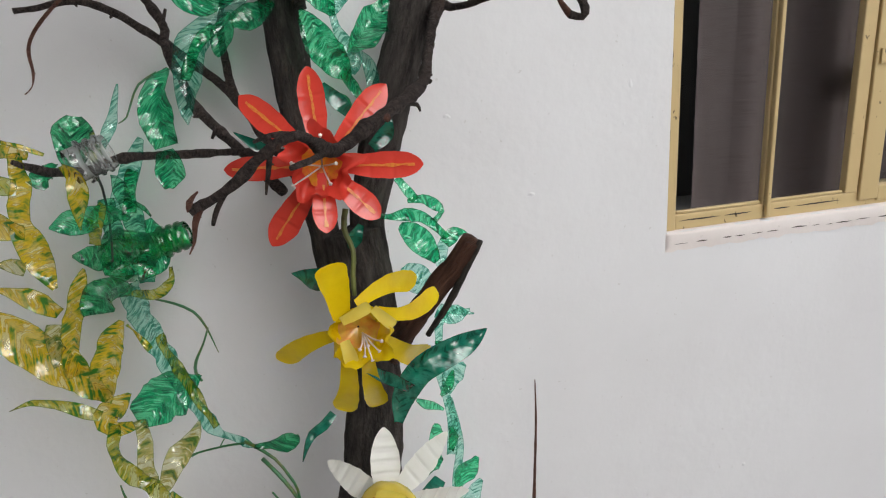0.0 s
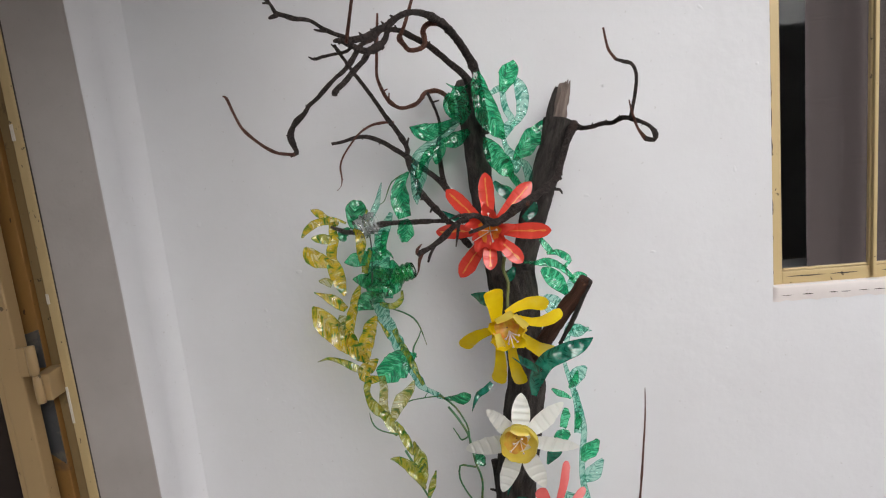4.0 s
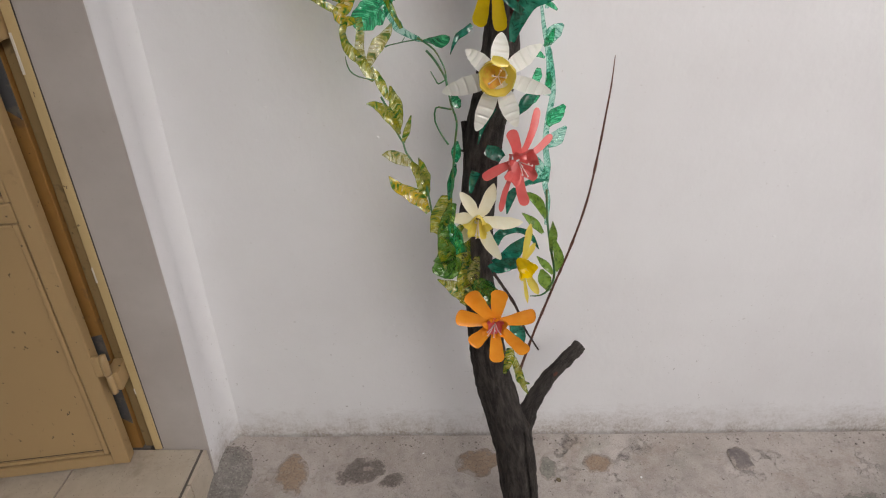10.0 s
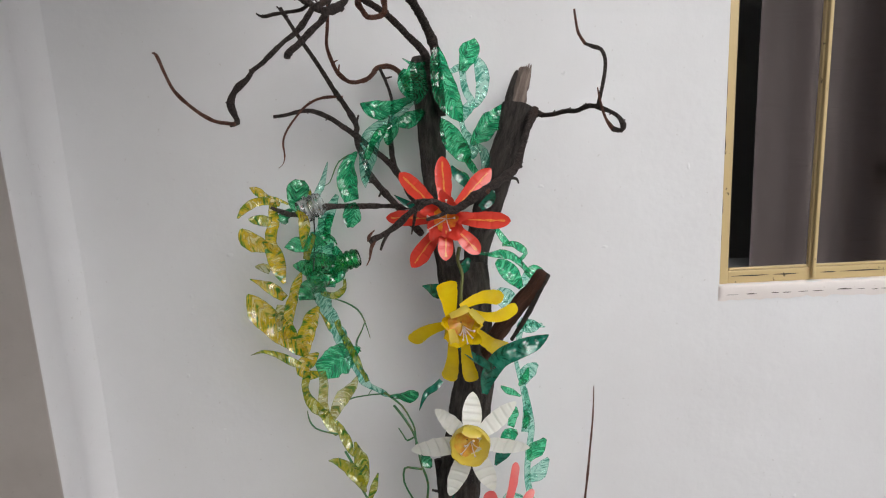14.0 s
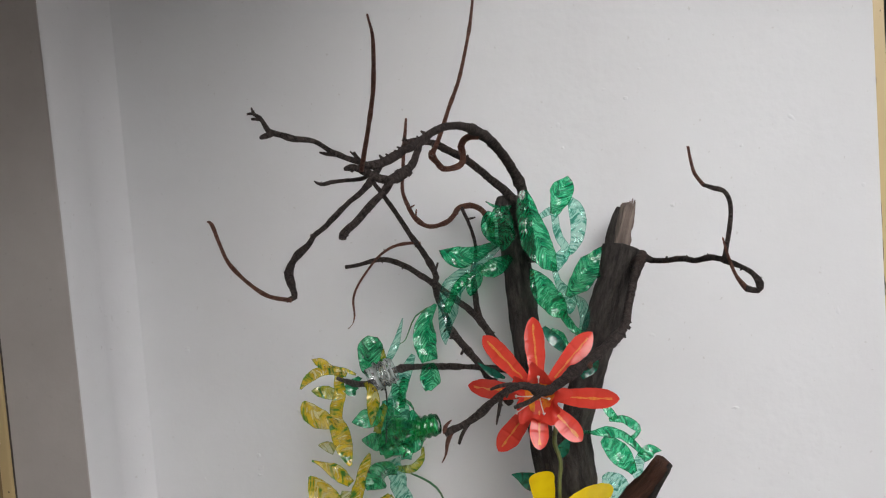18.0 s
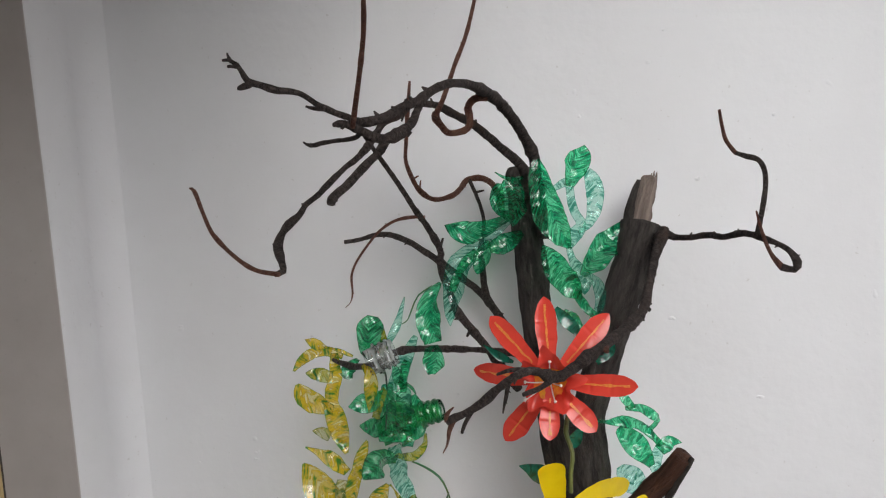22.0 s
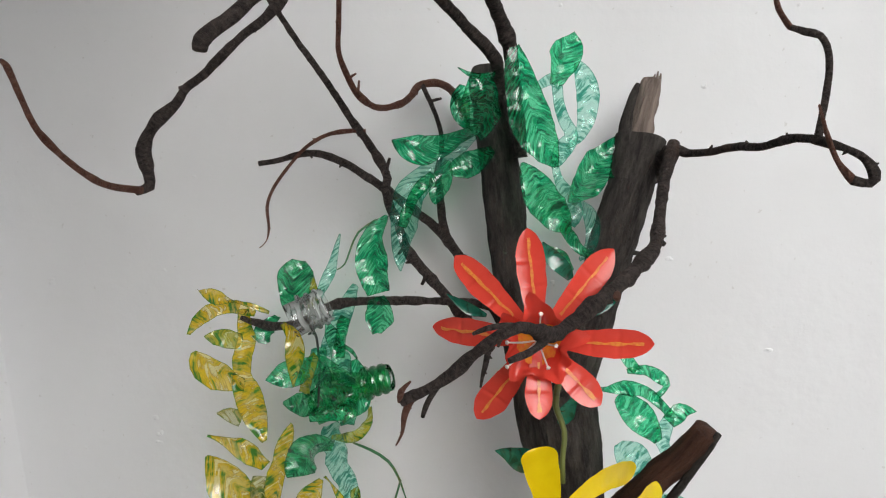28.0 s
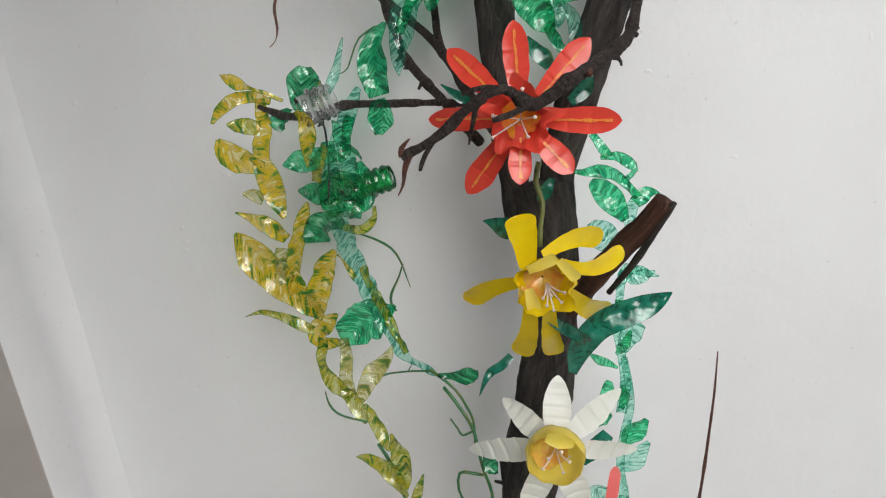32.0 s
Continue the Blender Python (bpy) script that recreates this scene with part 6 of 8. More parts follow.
for row in ([(-0.015, -0.32, 0.563, 0.0075), (-0.017, -0.32, 0.535, 0.0098), (-0.026, -0.32, 0.5, 0.0033)], [(-0.009, -0.318, 0.54, 0.0054), (0.003, -0.315, 0.501, 0.0078), (0.015, -0.312, 0.461, 0.0057), (0.025, -0.31, 0.437, 0.0011)], [(-0.0, -0.315, 0.494, 0.0044), (0.008, -0.314, 0.475, 0.0067), (0.027, -0.31, 0.465, 0.0023)], [(-0.028, -0.322, 0.552, 0.0054), (-0.037, -0.322, 0.559, 0.0086)]):
    blade("leaf", row, OLIVE_PET, orange)

# emerald sprig at the left top
sprig = thing("artificial_vine", "emerald bottle-plastic sprig cut into leaves, tied round the trunk's top", "vine", "vines on the tree", (-0.048, -0.155, 1.557))
# pale aqua stems also put the plastic's bright sheen into colour
for row, m in (([(-0.068, -0.165, 1.646, 0.0042), (-0.067, -0.17, 1.63, 0.0114), (-0.063, -0.172, 1.606, 0.0155), (-0.057, -0.17, 1.581, 0.0186), (-0.046, -0.162, 1.557, 0.0164), (-0.033, -0.15, 1.533, 0.0025)], GREEN_PET),
               ([(-0.049, -0.16, 1.609, 0.003), (-0.034, -0.15, 1.616, 0.0055), (-0.024, -0.142, 1.611, 0.0056)], AQUA_PET),
               ([(-0.029, -0.15, 1.61, 0.0055), (-0.028, -0.15, 1.595, 0.0049), (-0.024, -0.15, 1.579, 0.0055), (-0.017, -0.148, 1.563, 0.0068), (-0.027, -0.15, 1.548, 0.0086), (-0.034, -0.15, 1.536, 0.0049)], AQUA_PET),
               ([(-0.029, -0.142, 1.611, 0.0056), (-0.022, -0.135, 1.627, 0.0119), (-0.015, -0.125, 1.642, 0.0165), (-0.008, -0.118, 1.653, 0.0109), (-0.005, -0.115, 1.662, 0.0013)], GREEN_PET),
               ([(-0.006, -0.13, 1.632, 0.0031), (0.001, -0.125, 1.617, 0.0101), (0.004, -0.122, 1.594, 0.0108), (-0.001, -0.126, 1.573, 0.0083), (-0.011, -0.132, 1.558, 0.0044), (-0.02, -0.138, 1.552, 0.0019)], AQUA_PET),
               ([(-0.065, -0.16, 1.541, 0.0018), (-0.058, -0.158, 1.527, 0.0116), (-0.047, -0.156, 1.505, 0.0172), (-0.034, -0.152, 1.486, 0.0142), (-0.022, -0.148, 1.47, 0.0031)], GREEN_PET),
               ([(-0.017, -0.135, 1.498, 0.0044), (-0.003, -0.12, 1.51, 0.0135), (0.016, -0.098, 1.53, 0.0185), (0.031, -0.085, 1.545, 0.0134), (0.041, -0.078, 1.559, 0.002)], GREEN_PET),
               ([(-0.033, -0.15, 1.535, 0.0037), (-0.03, -0.148, 1.52, 0.005), (-0.022, -0.143, 1.506, 0.0081), (-0.016, -0.14, 1.491, 0.0106), (-0.024, -0.145, 1.481, 0.0093)], AQUA_PET),
               ([(-0.007, -0.13, 1.499, 0.0025), (0.001, -0.128, 1.485, 0.007), (0.004, -0.128, 1.467, 0.007), (-0.001, -0.13, 1.45, 0.0051), (-0.011, -0.135, 1.441, 0.0025)], AQUA_PET),
               ([(-0.028, -0.146, 1.478, 0.005), (-0.019, -0.145, 1.463, 0.0056), (-0.009, -0.14, 1.45, 0.005), (0.004, -0.132, 1.442, 0.0025)], GREEN_PET),
               ([(-0.044, -0.165, 1.459, 0.0024), (-0.036, -0.165, 1.45, 0.0085), (-0.024, -0.165, 1.434, 0.0055)], GREEN_PET)):
    blade("leaf", row, m, sprig, wavy=0.003, ragged=0.12)
drape = thing("artificial_vine", "emerald plastic vine hanging from the trunk's top to the bottle neck", "vine", "vines on the tree", (-0.182, -0.11, 1.512))
# as above, the aqua pieces carry some of the sheen in their colour
for row, m in (([(-0.121, -0.125, 1.636, 0.0006), (-0.107, -0.13, 1.627, 0.0025), (-0.085, -0.14, 1.625, 0.0031)], GREEN_PET),
               ([(-0.118, -0.1, 1.622, 0.0033), (-0.122, -0.1, 1.607, 0.01), (-0.121, -0.1, 1.591, 0.0087), (-0.116, -0.102, 1.578, 0.0033)], GREEN_PET),
               ([(-0.101, -0.15, 1.626, 0.0087), (-0.1, -0.152, 1.607, 0.0173), (-0.103, -0.14, 1.588, 0.0201), (-0.111, -0.12, 1.571, 0.0104)], GREEN_PET),
               ([(-0.194, -0.108, 1.571, 0.0009), (-0.182, -0.106, 1.564, 0.0107), (-0.164, -0.104, 1.559, 0.0155), (-0.144, -0.103, 1.562, 0.0118), (-0.126, -0.102, 1.569, 0.0071), (-0.104, -0.1, 1.577, 0.0047)], GREEN_PET),
               ([(-0.091, -0.103, 1.555, 0.0041), (-0.106, -0.103, 1.546, 0.0117), (-0.122, -0.104, 1.539, 0.013), (-0.136, -0.105, 1.535, 0.0059)], GREEN_PET),
               ([(-0.138, -0.104, 1.547, 0.0035), (-0.142, -0.105, 1.534, 0.0089), (-0.148, -0.106, 1.522, 0.0119), (-0.153, -0.106, 1.508, 0.0072), (-0.154, -0.106, 1.502, 0.0006)], GREEN_PET),
               ([(-0.108, -0.102, 1.57, 0.0035), (-0.127, -0.104, 1.556, 0.0065), (-0.146, -0.106, 1.542, 0.0089), (-0.164, -0.107, 1.531, 0.0119), (-0.179, -0.109, 1.514, 0.0156), (-0.185, -0.112, 1.494, 0.0156), (-0.19, -0.115, 1.472, 0.012), (-0.193, -0.118, 1.452, 0.0072), (-0.193, -0.12, 1.436, 0.0006)], AQUA_PET),
               ([(-0.154, -0.109, 1.534, 0.0053), (-0.169, -0.11, 1.519, 0.0065), (-0.181, -0.112, 1.502, 0.006), (-0.189, -0.114, 1.481, 0.0054)], GREEN_PET),
               ([(-0.204, -0.116, 1.495, 0.003), (-0.216, -0.124, 1.48, 0.0089), (-0.221, -0.133, 1.461, 0.0159), (-0.219, -0.138, 1.438, 0.0159), (-0.215, -0.138, 1.417, 0.0118)], GREEN_PET),
               ([(-0.218, -0.136, 1.413, 0.0083), (-0.216, -0.133, 1.399, 0.0149), (-0.219, -0.13, 1.384, 0.0138), (-0.222, -0.127, 1.372, 0.0042)], GREEN_PET),
               ([(-0.237, -0.14, 1.428, 0.0035), (-0.249, -0.138, 1.407, 0.0083), (-0.263, -0.136, 1.379, 0.0103), (-0.274, -0.135, 1.351, 0.011)], AQUA_PET),
               ([(-0.247, -0.149, 1.482, 0.0006), (-0.253, -0.15, 1.463, 0.0035), (-0.262, -0.15, 1.441, 0.0053), (-0.275, -0.152, 1.418, 0.0041)], AQUA_PET)):
    blade("leaf", row, m, drape, wavy=0.003, ragged=0.12)
stalk("tendril", [(-0.215, -0.118, 1.491, 0.0012), (-0.233, -0.125, 1.48, 0.0012), (-0.242, -0.13, 1.463, 0.0011), (-0.248, -0.135, 1.449, 0.0009), (-0.256, -0.137, 1.444, 0.0006)], GREEN_STEM, drape)

# bottle necks and the leafy cluster round them
necks = thing("plastic_bottle", "green bottle shoulder and neck cut into leaves, hung on a twig", "bottle", at=(-0.25, -0.1, 1.304))
NECK = [(0.0, 0.0118), (0.0, 0.0130), (0.003, 0.0135), (0.004, 0.0150), (0.006, 0.0150), (0.007, 0.0132), (0.009, 0.0132), (0.010, 0.0150), (0.012, 0.0150), (0.013, 0.0132), (0.016, 0.0132), (0.0165, 0.0165), (0.0185, 0.0165), (0.019, 0.0130), (0.024, 0.0132), (0.034, 0.022), (0.046, 0.034), (0.058, 0.040), (0.066, 0.041)]
NECK = [(1.55 * d, 1.12 * r) for d, r in NECK[:15]]
SHOULDER = [(0.0372, 0.0148), (0.043, 0.0168), (0.050, 0.0205), (0.058, 0.0250), (0.067, 0.0290), (0.077, 0.0305), (0.086, 0.0290)]
lathe("threaded_neck", (-0.215, -0.110, 1.318), (-1.0, 0.10, -0.27), NECK, BOTTLE_GREEN, necks, "green threaded neck")
lathe("shoulder", (-0.215, -0.110, 1.318), (-1.0, 0.10, -0.27), SHOULDER, BOTTLE_GREEN, necks, "green cut shoulder", wave=0.10, crumple=0.25)
for row, m in (([(-0.255, -0.17, 1.351, 0.004), (-0.266, -0.19, 1.362, 0.0088), (-0.279, -0.212, 1.365, 0.0117), (-0.294, -0.225, 1.364, 0.0104), (-0.306, -0.232, 1.364, 0.001)], GREEN_PET),
               ([(-0.25, -0.14, 1.315, 0.0042), (-0.268, -0.155, 1.317, 0.0129), (-0.283, -0.175, 1.319, 0.0154), (-0.295, -0.19, 1.324, 0.0095), (-0.305, -0.198, 1.328, 0.0011)], DEEP_PET),
               ([(-0.257, -0.15, 1.294, 0.0048), (-0.272, -0.165, 1.301, 0.0081), (-0.287, -0.18, 1.306, 0.0046)], GREEN_PET),
               ([(-0.263, -0.165, 1.395, 0.0045), (-0.261, -0.15, 1.368, 0.0082), (-0.258, -0.14, 1.334, 0.0102), (-0.258, -0.13, 1.299, 0.0104), (-0.262, -0.13, 1.273, 0.0074)], CLEAR_PET),
               ([(-0.269, -0.185, 1.377, 0.0066), (-0.271, -0.18, 1.355, 0.009), (-0.27, -0.17, 1.332, 0.0069)], CLEAR_PET),
               ([(-0.268, -0.2, 1.375, 0.0043), (-0.278, -0.2, 1.359, 0.0076), (-0.284, -0.195, 1.335, 0.0066)], OLIVE_PET),
               ([(-0.254, -0.11, 1.338, 0.0037), (-0.248, -0.105, 1.313, 0.0139), (-0.259, -0.105, 1.29, 0.0172), (-0.272, -0.11, 1.276, 0.0063)], GREEN_PET),
               ([(-0.254, -0.215, 1.29, 0.0043), (-0.263, -0.235, 1.299, 0.0135), (-0.271, -0.255, 1.301, 0.0156), (-0.278, -0.268, 1.296, 0.0089), (-0.282, -0.272, 1.292, 0.0015)], DEEP_PET),
               ([(-0.244, -0.09, 1.277, 0.0026), (-0.245, -0.1, 1.264, 0.0045), (-0.253, -0.115, 1.256, 0.0057), (-0.264, -0.13, 1.259, 0.0056), (-0.273, -0.15, 1.27, 0.0048)], OLIVE_PET),
               ([(-0.294, -0.165, 1.404, 0.004), (-0.299, -0.15, 1.416, 0.0139), (-0.301, -0.138, 1.432, 0.0176), (-0.3, -0.13, 1.446, 0.0166), (-0.298, -0.126, 1.455, 0.0071)], DEEP_PET),
               ([(-0.278, -0.16, 1.409, 0.0057), (-0.279, -0.15, 1.422, 0.0052), (-0.281, -0.14, 1.438, 0.0035)], OLIVE_PET),
               ([(-0.299, -0.235, 1.399, 0.003), (-0.303, -0.235, 1.407, 0.0086), (-0.301, -0.225, 1.414, 0.0067), (-0.295, -0.215, 1.418, 0.0031)], DEEP_PET),
               ([(-0.251, -0.135, 1.313, 0.0048), (-0.263, -0.14, 1.301, 0.0084), (-0.258, -0.135, 1.282, 0.0061)], GREEN_PET),
               ([(-0.248, -0.155, 1.398, 0.0057), (-0.255, -0.15, 1.379, 0.007), (-0.26, -0.15, 1.355, 0.0059)], GREEN_PET),
               ([(-0.259, -0.13, 1.362, 0.003), (-0.252, -0.125, 1.354, 0.003), (-0.247, -0.12, 1.343, 0.0006)], DEEP_PET)):
    blade("leaf", row, m, necks, wavy=0.003, ragged=0.15)
stalk("wire", [(-0.271, -0.205, 1.397, 0.0013), (-0.266, -0.208, 1.399, 0.0013), (-0.267, -0.195, 1.39, 0.0013), (-0.276, -0.165, 1.349, 0.0013), (-0.282, -0.165, 1.303, 0.0013)], BLACK_WIRE, necks, "black tie wire")
clear = thing("plastic_bottle", "clear threaded bottle neck slid over the twig", "bottle", at=(-0.276, -0.216, 1.42))
lathe("threaded_neck", (-0.252, -0.203, 1.424), (-0.80, -0.42, -0.28), [(0.82 * d, 1.08 * r) for d, r in NECK] + [(0.036, 0.0160)], CLEAR_NECK, clear, "clear threaded neck")

# gold vine: a chain of cut leaves
gold = thing("artificial_vine", "gold and green striped plastic vine hanging from the bottle twig", "vine", "vines on the tree", (-0.315, -0.236, 1.349))
for row, m in (([(-0.335, -0.28, 1.459, 0.0008), (-0.33, -0.275, 1.454, 0.0046), (-0.324, -0.268, 1.449, 0.0057), (-0.317, -0.26, 1.444, 0.0026), (-0.306, -0.25, 1.437, 0.0022), (-0.292, -0.243, 1.429, 0.0016)], GOLD_PET),
               ([(-0.37, -0.236, 1.41, 0.0011), (-0.361, -0.236, 1.421, 0.005), (-0.348, -0.237, 1.43, 0.0067), (-0.333, -0.238, 1.434, 0.0061), (-0.318, -0.24, 1.433, 0.0055), (-0.305, -0.24, 1.428, 0.0033)], GOLD_PET),
               ([(-0.316, -0.24, 1.432, 0.005), (-0.316, -0.24, 1.418, 0.0072), (-0.317, -0.24, 1.403, 0.0078), (-0.322, -0.24, 1.387, 0.0085), (-0.324, -0.24, 1.368, 0.0097), (-0.319, -0.241, 1.349, 0.0121), (-0.315, -0.242, 1.33, 0.0104), (-0.309, -0.243, 1.311, 0.0023)], GOLD_PET),
               ([(-0.353, -0.24, 1.408, 0.0008), (-0.345, -0.24, 1.408, 0.0062), (-0.333, -0.24, 1.406, 0.0084), (-0.32, -0.24, 1.403, 0.0073)], OLIVE_PET),
               ([(-0.366, -0.238, 1.395, 0.0017), (-0.362, -0.238, 1.386, 0.0114), (-0.352, -0.239, 1.375, 0.0143), (-0.337, -0.24, 1.369, 0.0103), (-0.322, -0.241, 1.364, 0.0068)], GOLD_PET),
               ([(-0.35, -0.242, 1.338, 0.0009), (-0.34, -0.242, 1.337, 0.0058), (-0.328, -0.242, 1.332, 0.0064)], PALE_PET),
               ([(-0.358, -0.248, 1.321, 0.0009), (-0.345, -0.247, 1.315, 0.0041), (-0.334, -0.246, 1.308, 0.0082), (-0.321, -0.245, 1.299, 0.0088), (-0.31, -0.244, 1.288, 0.0059)], GOLD_PET),
               ([(-0.283, -0.242, 1.326, 0.0017), (-0.29, -0.242, 1.31, 0.0064), (-0.298, -0.243, 1.29, 0.0077), (-0.305, -0.243, 1.268, 0.0083), (-0.31, -0.243, 1.246, 0.0084), (-0.306, -0.243, 1.226, 0.011)], GOLD_PET),
               ([(-0.369, -0.232, 1.294, 0.0018), (-0.362, -0.233, 1.283, 0.0120), (-0.352, -0.235, 1.267, 0.0178), (-0.336, -0.238, 1.248, 0.0182), (-0.318, -0.24, 1.23, 0.0160), (-0.299, -0.243, 1.212, 0.0115), (-0.286, -0.245, 1.199, 0.0074)], GOLD_PET),
               ([(-0.262, -0.243, 1.273, 0.0024), (-0.272, -0.243, 1.258, 0.0107), (-0.281, -0.243, 1.238, 0.0121), (-0.289, -0.244, 1.215, 0.0134), (-0.295, -0.245, 1.196, 0.0098)], GOLD_PET),
               ([(-0.317, -0.243, 1.278, 0.0059), (-0.321, -0.243, 1.259, 0.0072), (-0.317, -0.243, 1.239, 0.0085)], PALE_PET),
               ([(-0.368, -0.25, 1.204, 0.0006), (-0.348, -0.25, 1.209, 0.0024), (-0.33, -0.249, 1.203, 0.0049), (-0.313, -0.248, 1.193, 0.0061), (-0.296, -0.247, 1.183, 0.0049)], OLIVE_PET),
               ([(-0.281, -0.243, 1.418, 0.0022), (-0.272, -0.25, 1.408, 0.0076), (-0.27, -0.253, 1.392, 0.0082), (-0.274, -0.252, 1.376, 0.005), (-0.276, -0.25, 1.362, 0.0006)], GOLD_PET),
               ([(-0.267, -0.249, 1.203, 0.0018), (-0.279, -0.248, 1.192, 0.0104), (-0.293, -0.247, 1.181, 0.0117), (-0.287, -0.248, 1.169, 0.0093), (-0.269, -0.25, 1.169, 0.0062)], GOLD_PET),
               ([(-0.286, -0.249, 1.173, 0.0062), (-0.29, -0.251, 1.154, 0.0056), (-0.288, -0.254, 1.134, 0.0075), (-0.275, -0.257, 1.118, 0.0088), (-0.261, -0.26, 1.104, 0.0082)], OLIVE_PET),
               ([(-0.263, -0.25, 1.174, 0.0062), (-0.262, -0.253, 1.15, 0.0068), (-0.265, -0.256, 1.129, 0.0075), (-0.264, -0.26, 1.108, 0.0081)], PALE_PET),
               ([(-0.21, -0.254, 1.165, 0.0009), (-0.218, -0.255, 1.15, 0.0068), (-0.233, -0.257, 1.134, 0.0105), (-0.246, -0.259, 1.114, 0.0081), (-0.254, -0.26, 1.099, 0.005)], PALE_PET),
               ([(-0.263, -0.26, 1.108, 0.0075), (-0.254, -0.263, 1.091, 0.0082), (-0.245, -0.266, 1.076, 0.0044)], OLIVE_PET),
               ([(-0.247, -0.263, 1.098, 0.0025), (-0.238, -0.268, 1.082, 0.0069), (-0.23, -0.272, 1.064, 0.0069), (-0.221, -0.278, 1.046, 0.0019)], OLIVE_PET),
               ([(-0.217, -0.28, 1.071, 0.0019), (-0.212, -0.28, 1.048, 0.01), (-0.208, -0.28, 1.026, 0.0113), (-0.207, -0.28, 0.996, 0.0026)], OLIVE_PET),
               ([(-0.259, -0.283, 1.043, 0.0009), (-0.245, -0.284, 1.042, 0.0056), (-0.227, -0.285, 1.029, 0.0106), (-0.215, -0.286, 1.011, 0.0082), (-0.206, -0.287, 0.991, 0.0025)], OLIVE_PET),
               ([(-0.201, -0.29, 0.978, 0.0029), (-0.193, -0.29, 0.999, 0.0057), (-0.185, -0.29, 1.024, 0.0009)], OLIVE_PET),
               ([(-0.238, -0.3, 0.959, 0.001), (-0.222, -0.3, 0.959, 0.0096), (-0.203, -0.3, 0.951, 0.0116), (-0.188, -0.3, 0.943, 0.0048)], PALE_PET),
               ([(-0.189, -0.305, 0.947, 0.0039), (-0.176, -0.31, 0.93, 0.0097), (-0.168, -0.314, 0.906, 0.0107), (-0.17, -0.318, 0.886, 0.0059)], OLIVE_PET),
               ([(-0.175, -0.315, 0.959, 0.001), (-0.166, -0.315, 0.932, 0.0087), (-0.163, -0.315, 0.901, 0.0059)], OLIVE_PET),
               ([(-0.225, -0.326, 0.932, 0.001), (-0.213, -0.326, 0.914, 0.0087), (-0.195, -0.326, 0.902, 0.0116), (-0.176, -0.325, 0.887, 0.0127), (-0.162, -0.325, 0.863, 0.0039)], GOLD_PET)):
    blade("leaf", row, m, gold, wavy=0.0022, ragged=0.2, cup=0.18)
stalk("stem", [(-0.235, -0.27, 1.051, 0.0021), (-0.222, -0.275, 1.026, 0.0021), (-0.21, -0.285, 0.992, 0.0019), (-0.201, -0.29, 0.978, 0.0019), (-0.197, -0.295, 0.963, 0.0019), (-0.184, -0.3, 0.943, 0.0019), (-0.165, -0.312, 0.911, 0.0019), (-0.156, -0.324, 0.862, 0.002)], GREEN_STEM, gold)
stalk("tendril", [(-0.244, -0.266, 1.078, 0.0014), (-0.261, -0.265, 1.081, 0.0013), (-0.278, -0.264, 1.088, 0.0013), (-0.286, -0.264, 1.101, 0.0013), (-0.288, -0.264, 1.117, 0.0007)], GREEN_STEM, gold)
low = thing("artificial_vine", "olive green crumpled plastic leaves bunched at the trunk", "vine", "vines on the tree", (-0.124, -0.33, 0.783))
for row, m in (([(-0.129, -0.325, 0.893, 0.0096), (-0.141, -0.328, 0.855, 0.0175), (-0.153, -0.33, 0.824, 0.0079)], OLIVE_PET),
               ([(-0.12, -0.33, 0.881, 0.0077), (-0.133, -0.33, 0.83, 0.0137), (-0.132, -0.33, 0.783, 0.0159), (-0.144, -0.328, 0.753, 0.0192), (-0.16, -0.328, 0.747, 0.0051)], MOSS_PET),
               ([(-0.099, -0.318, 0.833, 0.0118), (-0.112, -0.318, 0.786, 0.0221), (-0.104, -0.32, 0.736, 0.0183)], OLIVE_PET),
               ([(-0.087, -0.322, 0.764, 0.008), (-0.1, -0.33, 0.734, 0.0162), (-0.092, -0.332, 0.698, 0.0184), (-0.107, -0.332, 0.675, 0.0062)], OLIVE_PET),
               ([(-0.099, -0.335, 0.69, 0.0123), (-0.122, -0.335, 0.716, 0.0122), (-0.151, -0.335, 0.734, 0.001)], OLIVE_PET),
               ([(-0.116, -0.332, 0.775, 0.012), (-0.13, -0.332, 0.751, 0.0181), (-0.151, -0.33, 0.758, 0.0101)], MOSS_PET),
               ([(-0.124, -0.332, 0.843, 0.0078), (-0.116, -0.334, 0.821, 0.0117), (-0.106, -0.335, 0.786, 0.0099)], GREEN_PET),
               ([(-0.079, -0.335, 0.779, 0.0049), (-0.086, -0.338, 0.745, 0.012), (-0.08, -0.336, 0.719, 0.005)], PALE_PET),
               ([(-0.077, -0.34, 0.734, 0.01), (-0.063, -0.342, 0.707, 0.0222), (-0.048, -0.34, 0.684, 0.0102)], MOSS_PET),
               ([(-0.141, -0.328, 0.818, 0.0059), (-0.136, -0.326, 0.781, 0.012), (-0.126, -0.325, 0.743, 0.0081)], OLIVE_PET)):
    blade("leaf", row, m, low, cup=0.5, wavy=0.003)

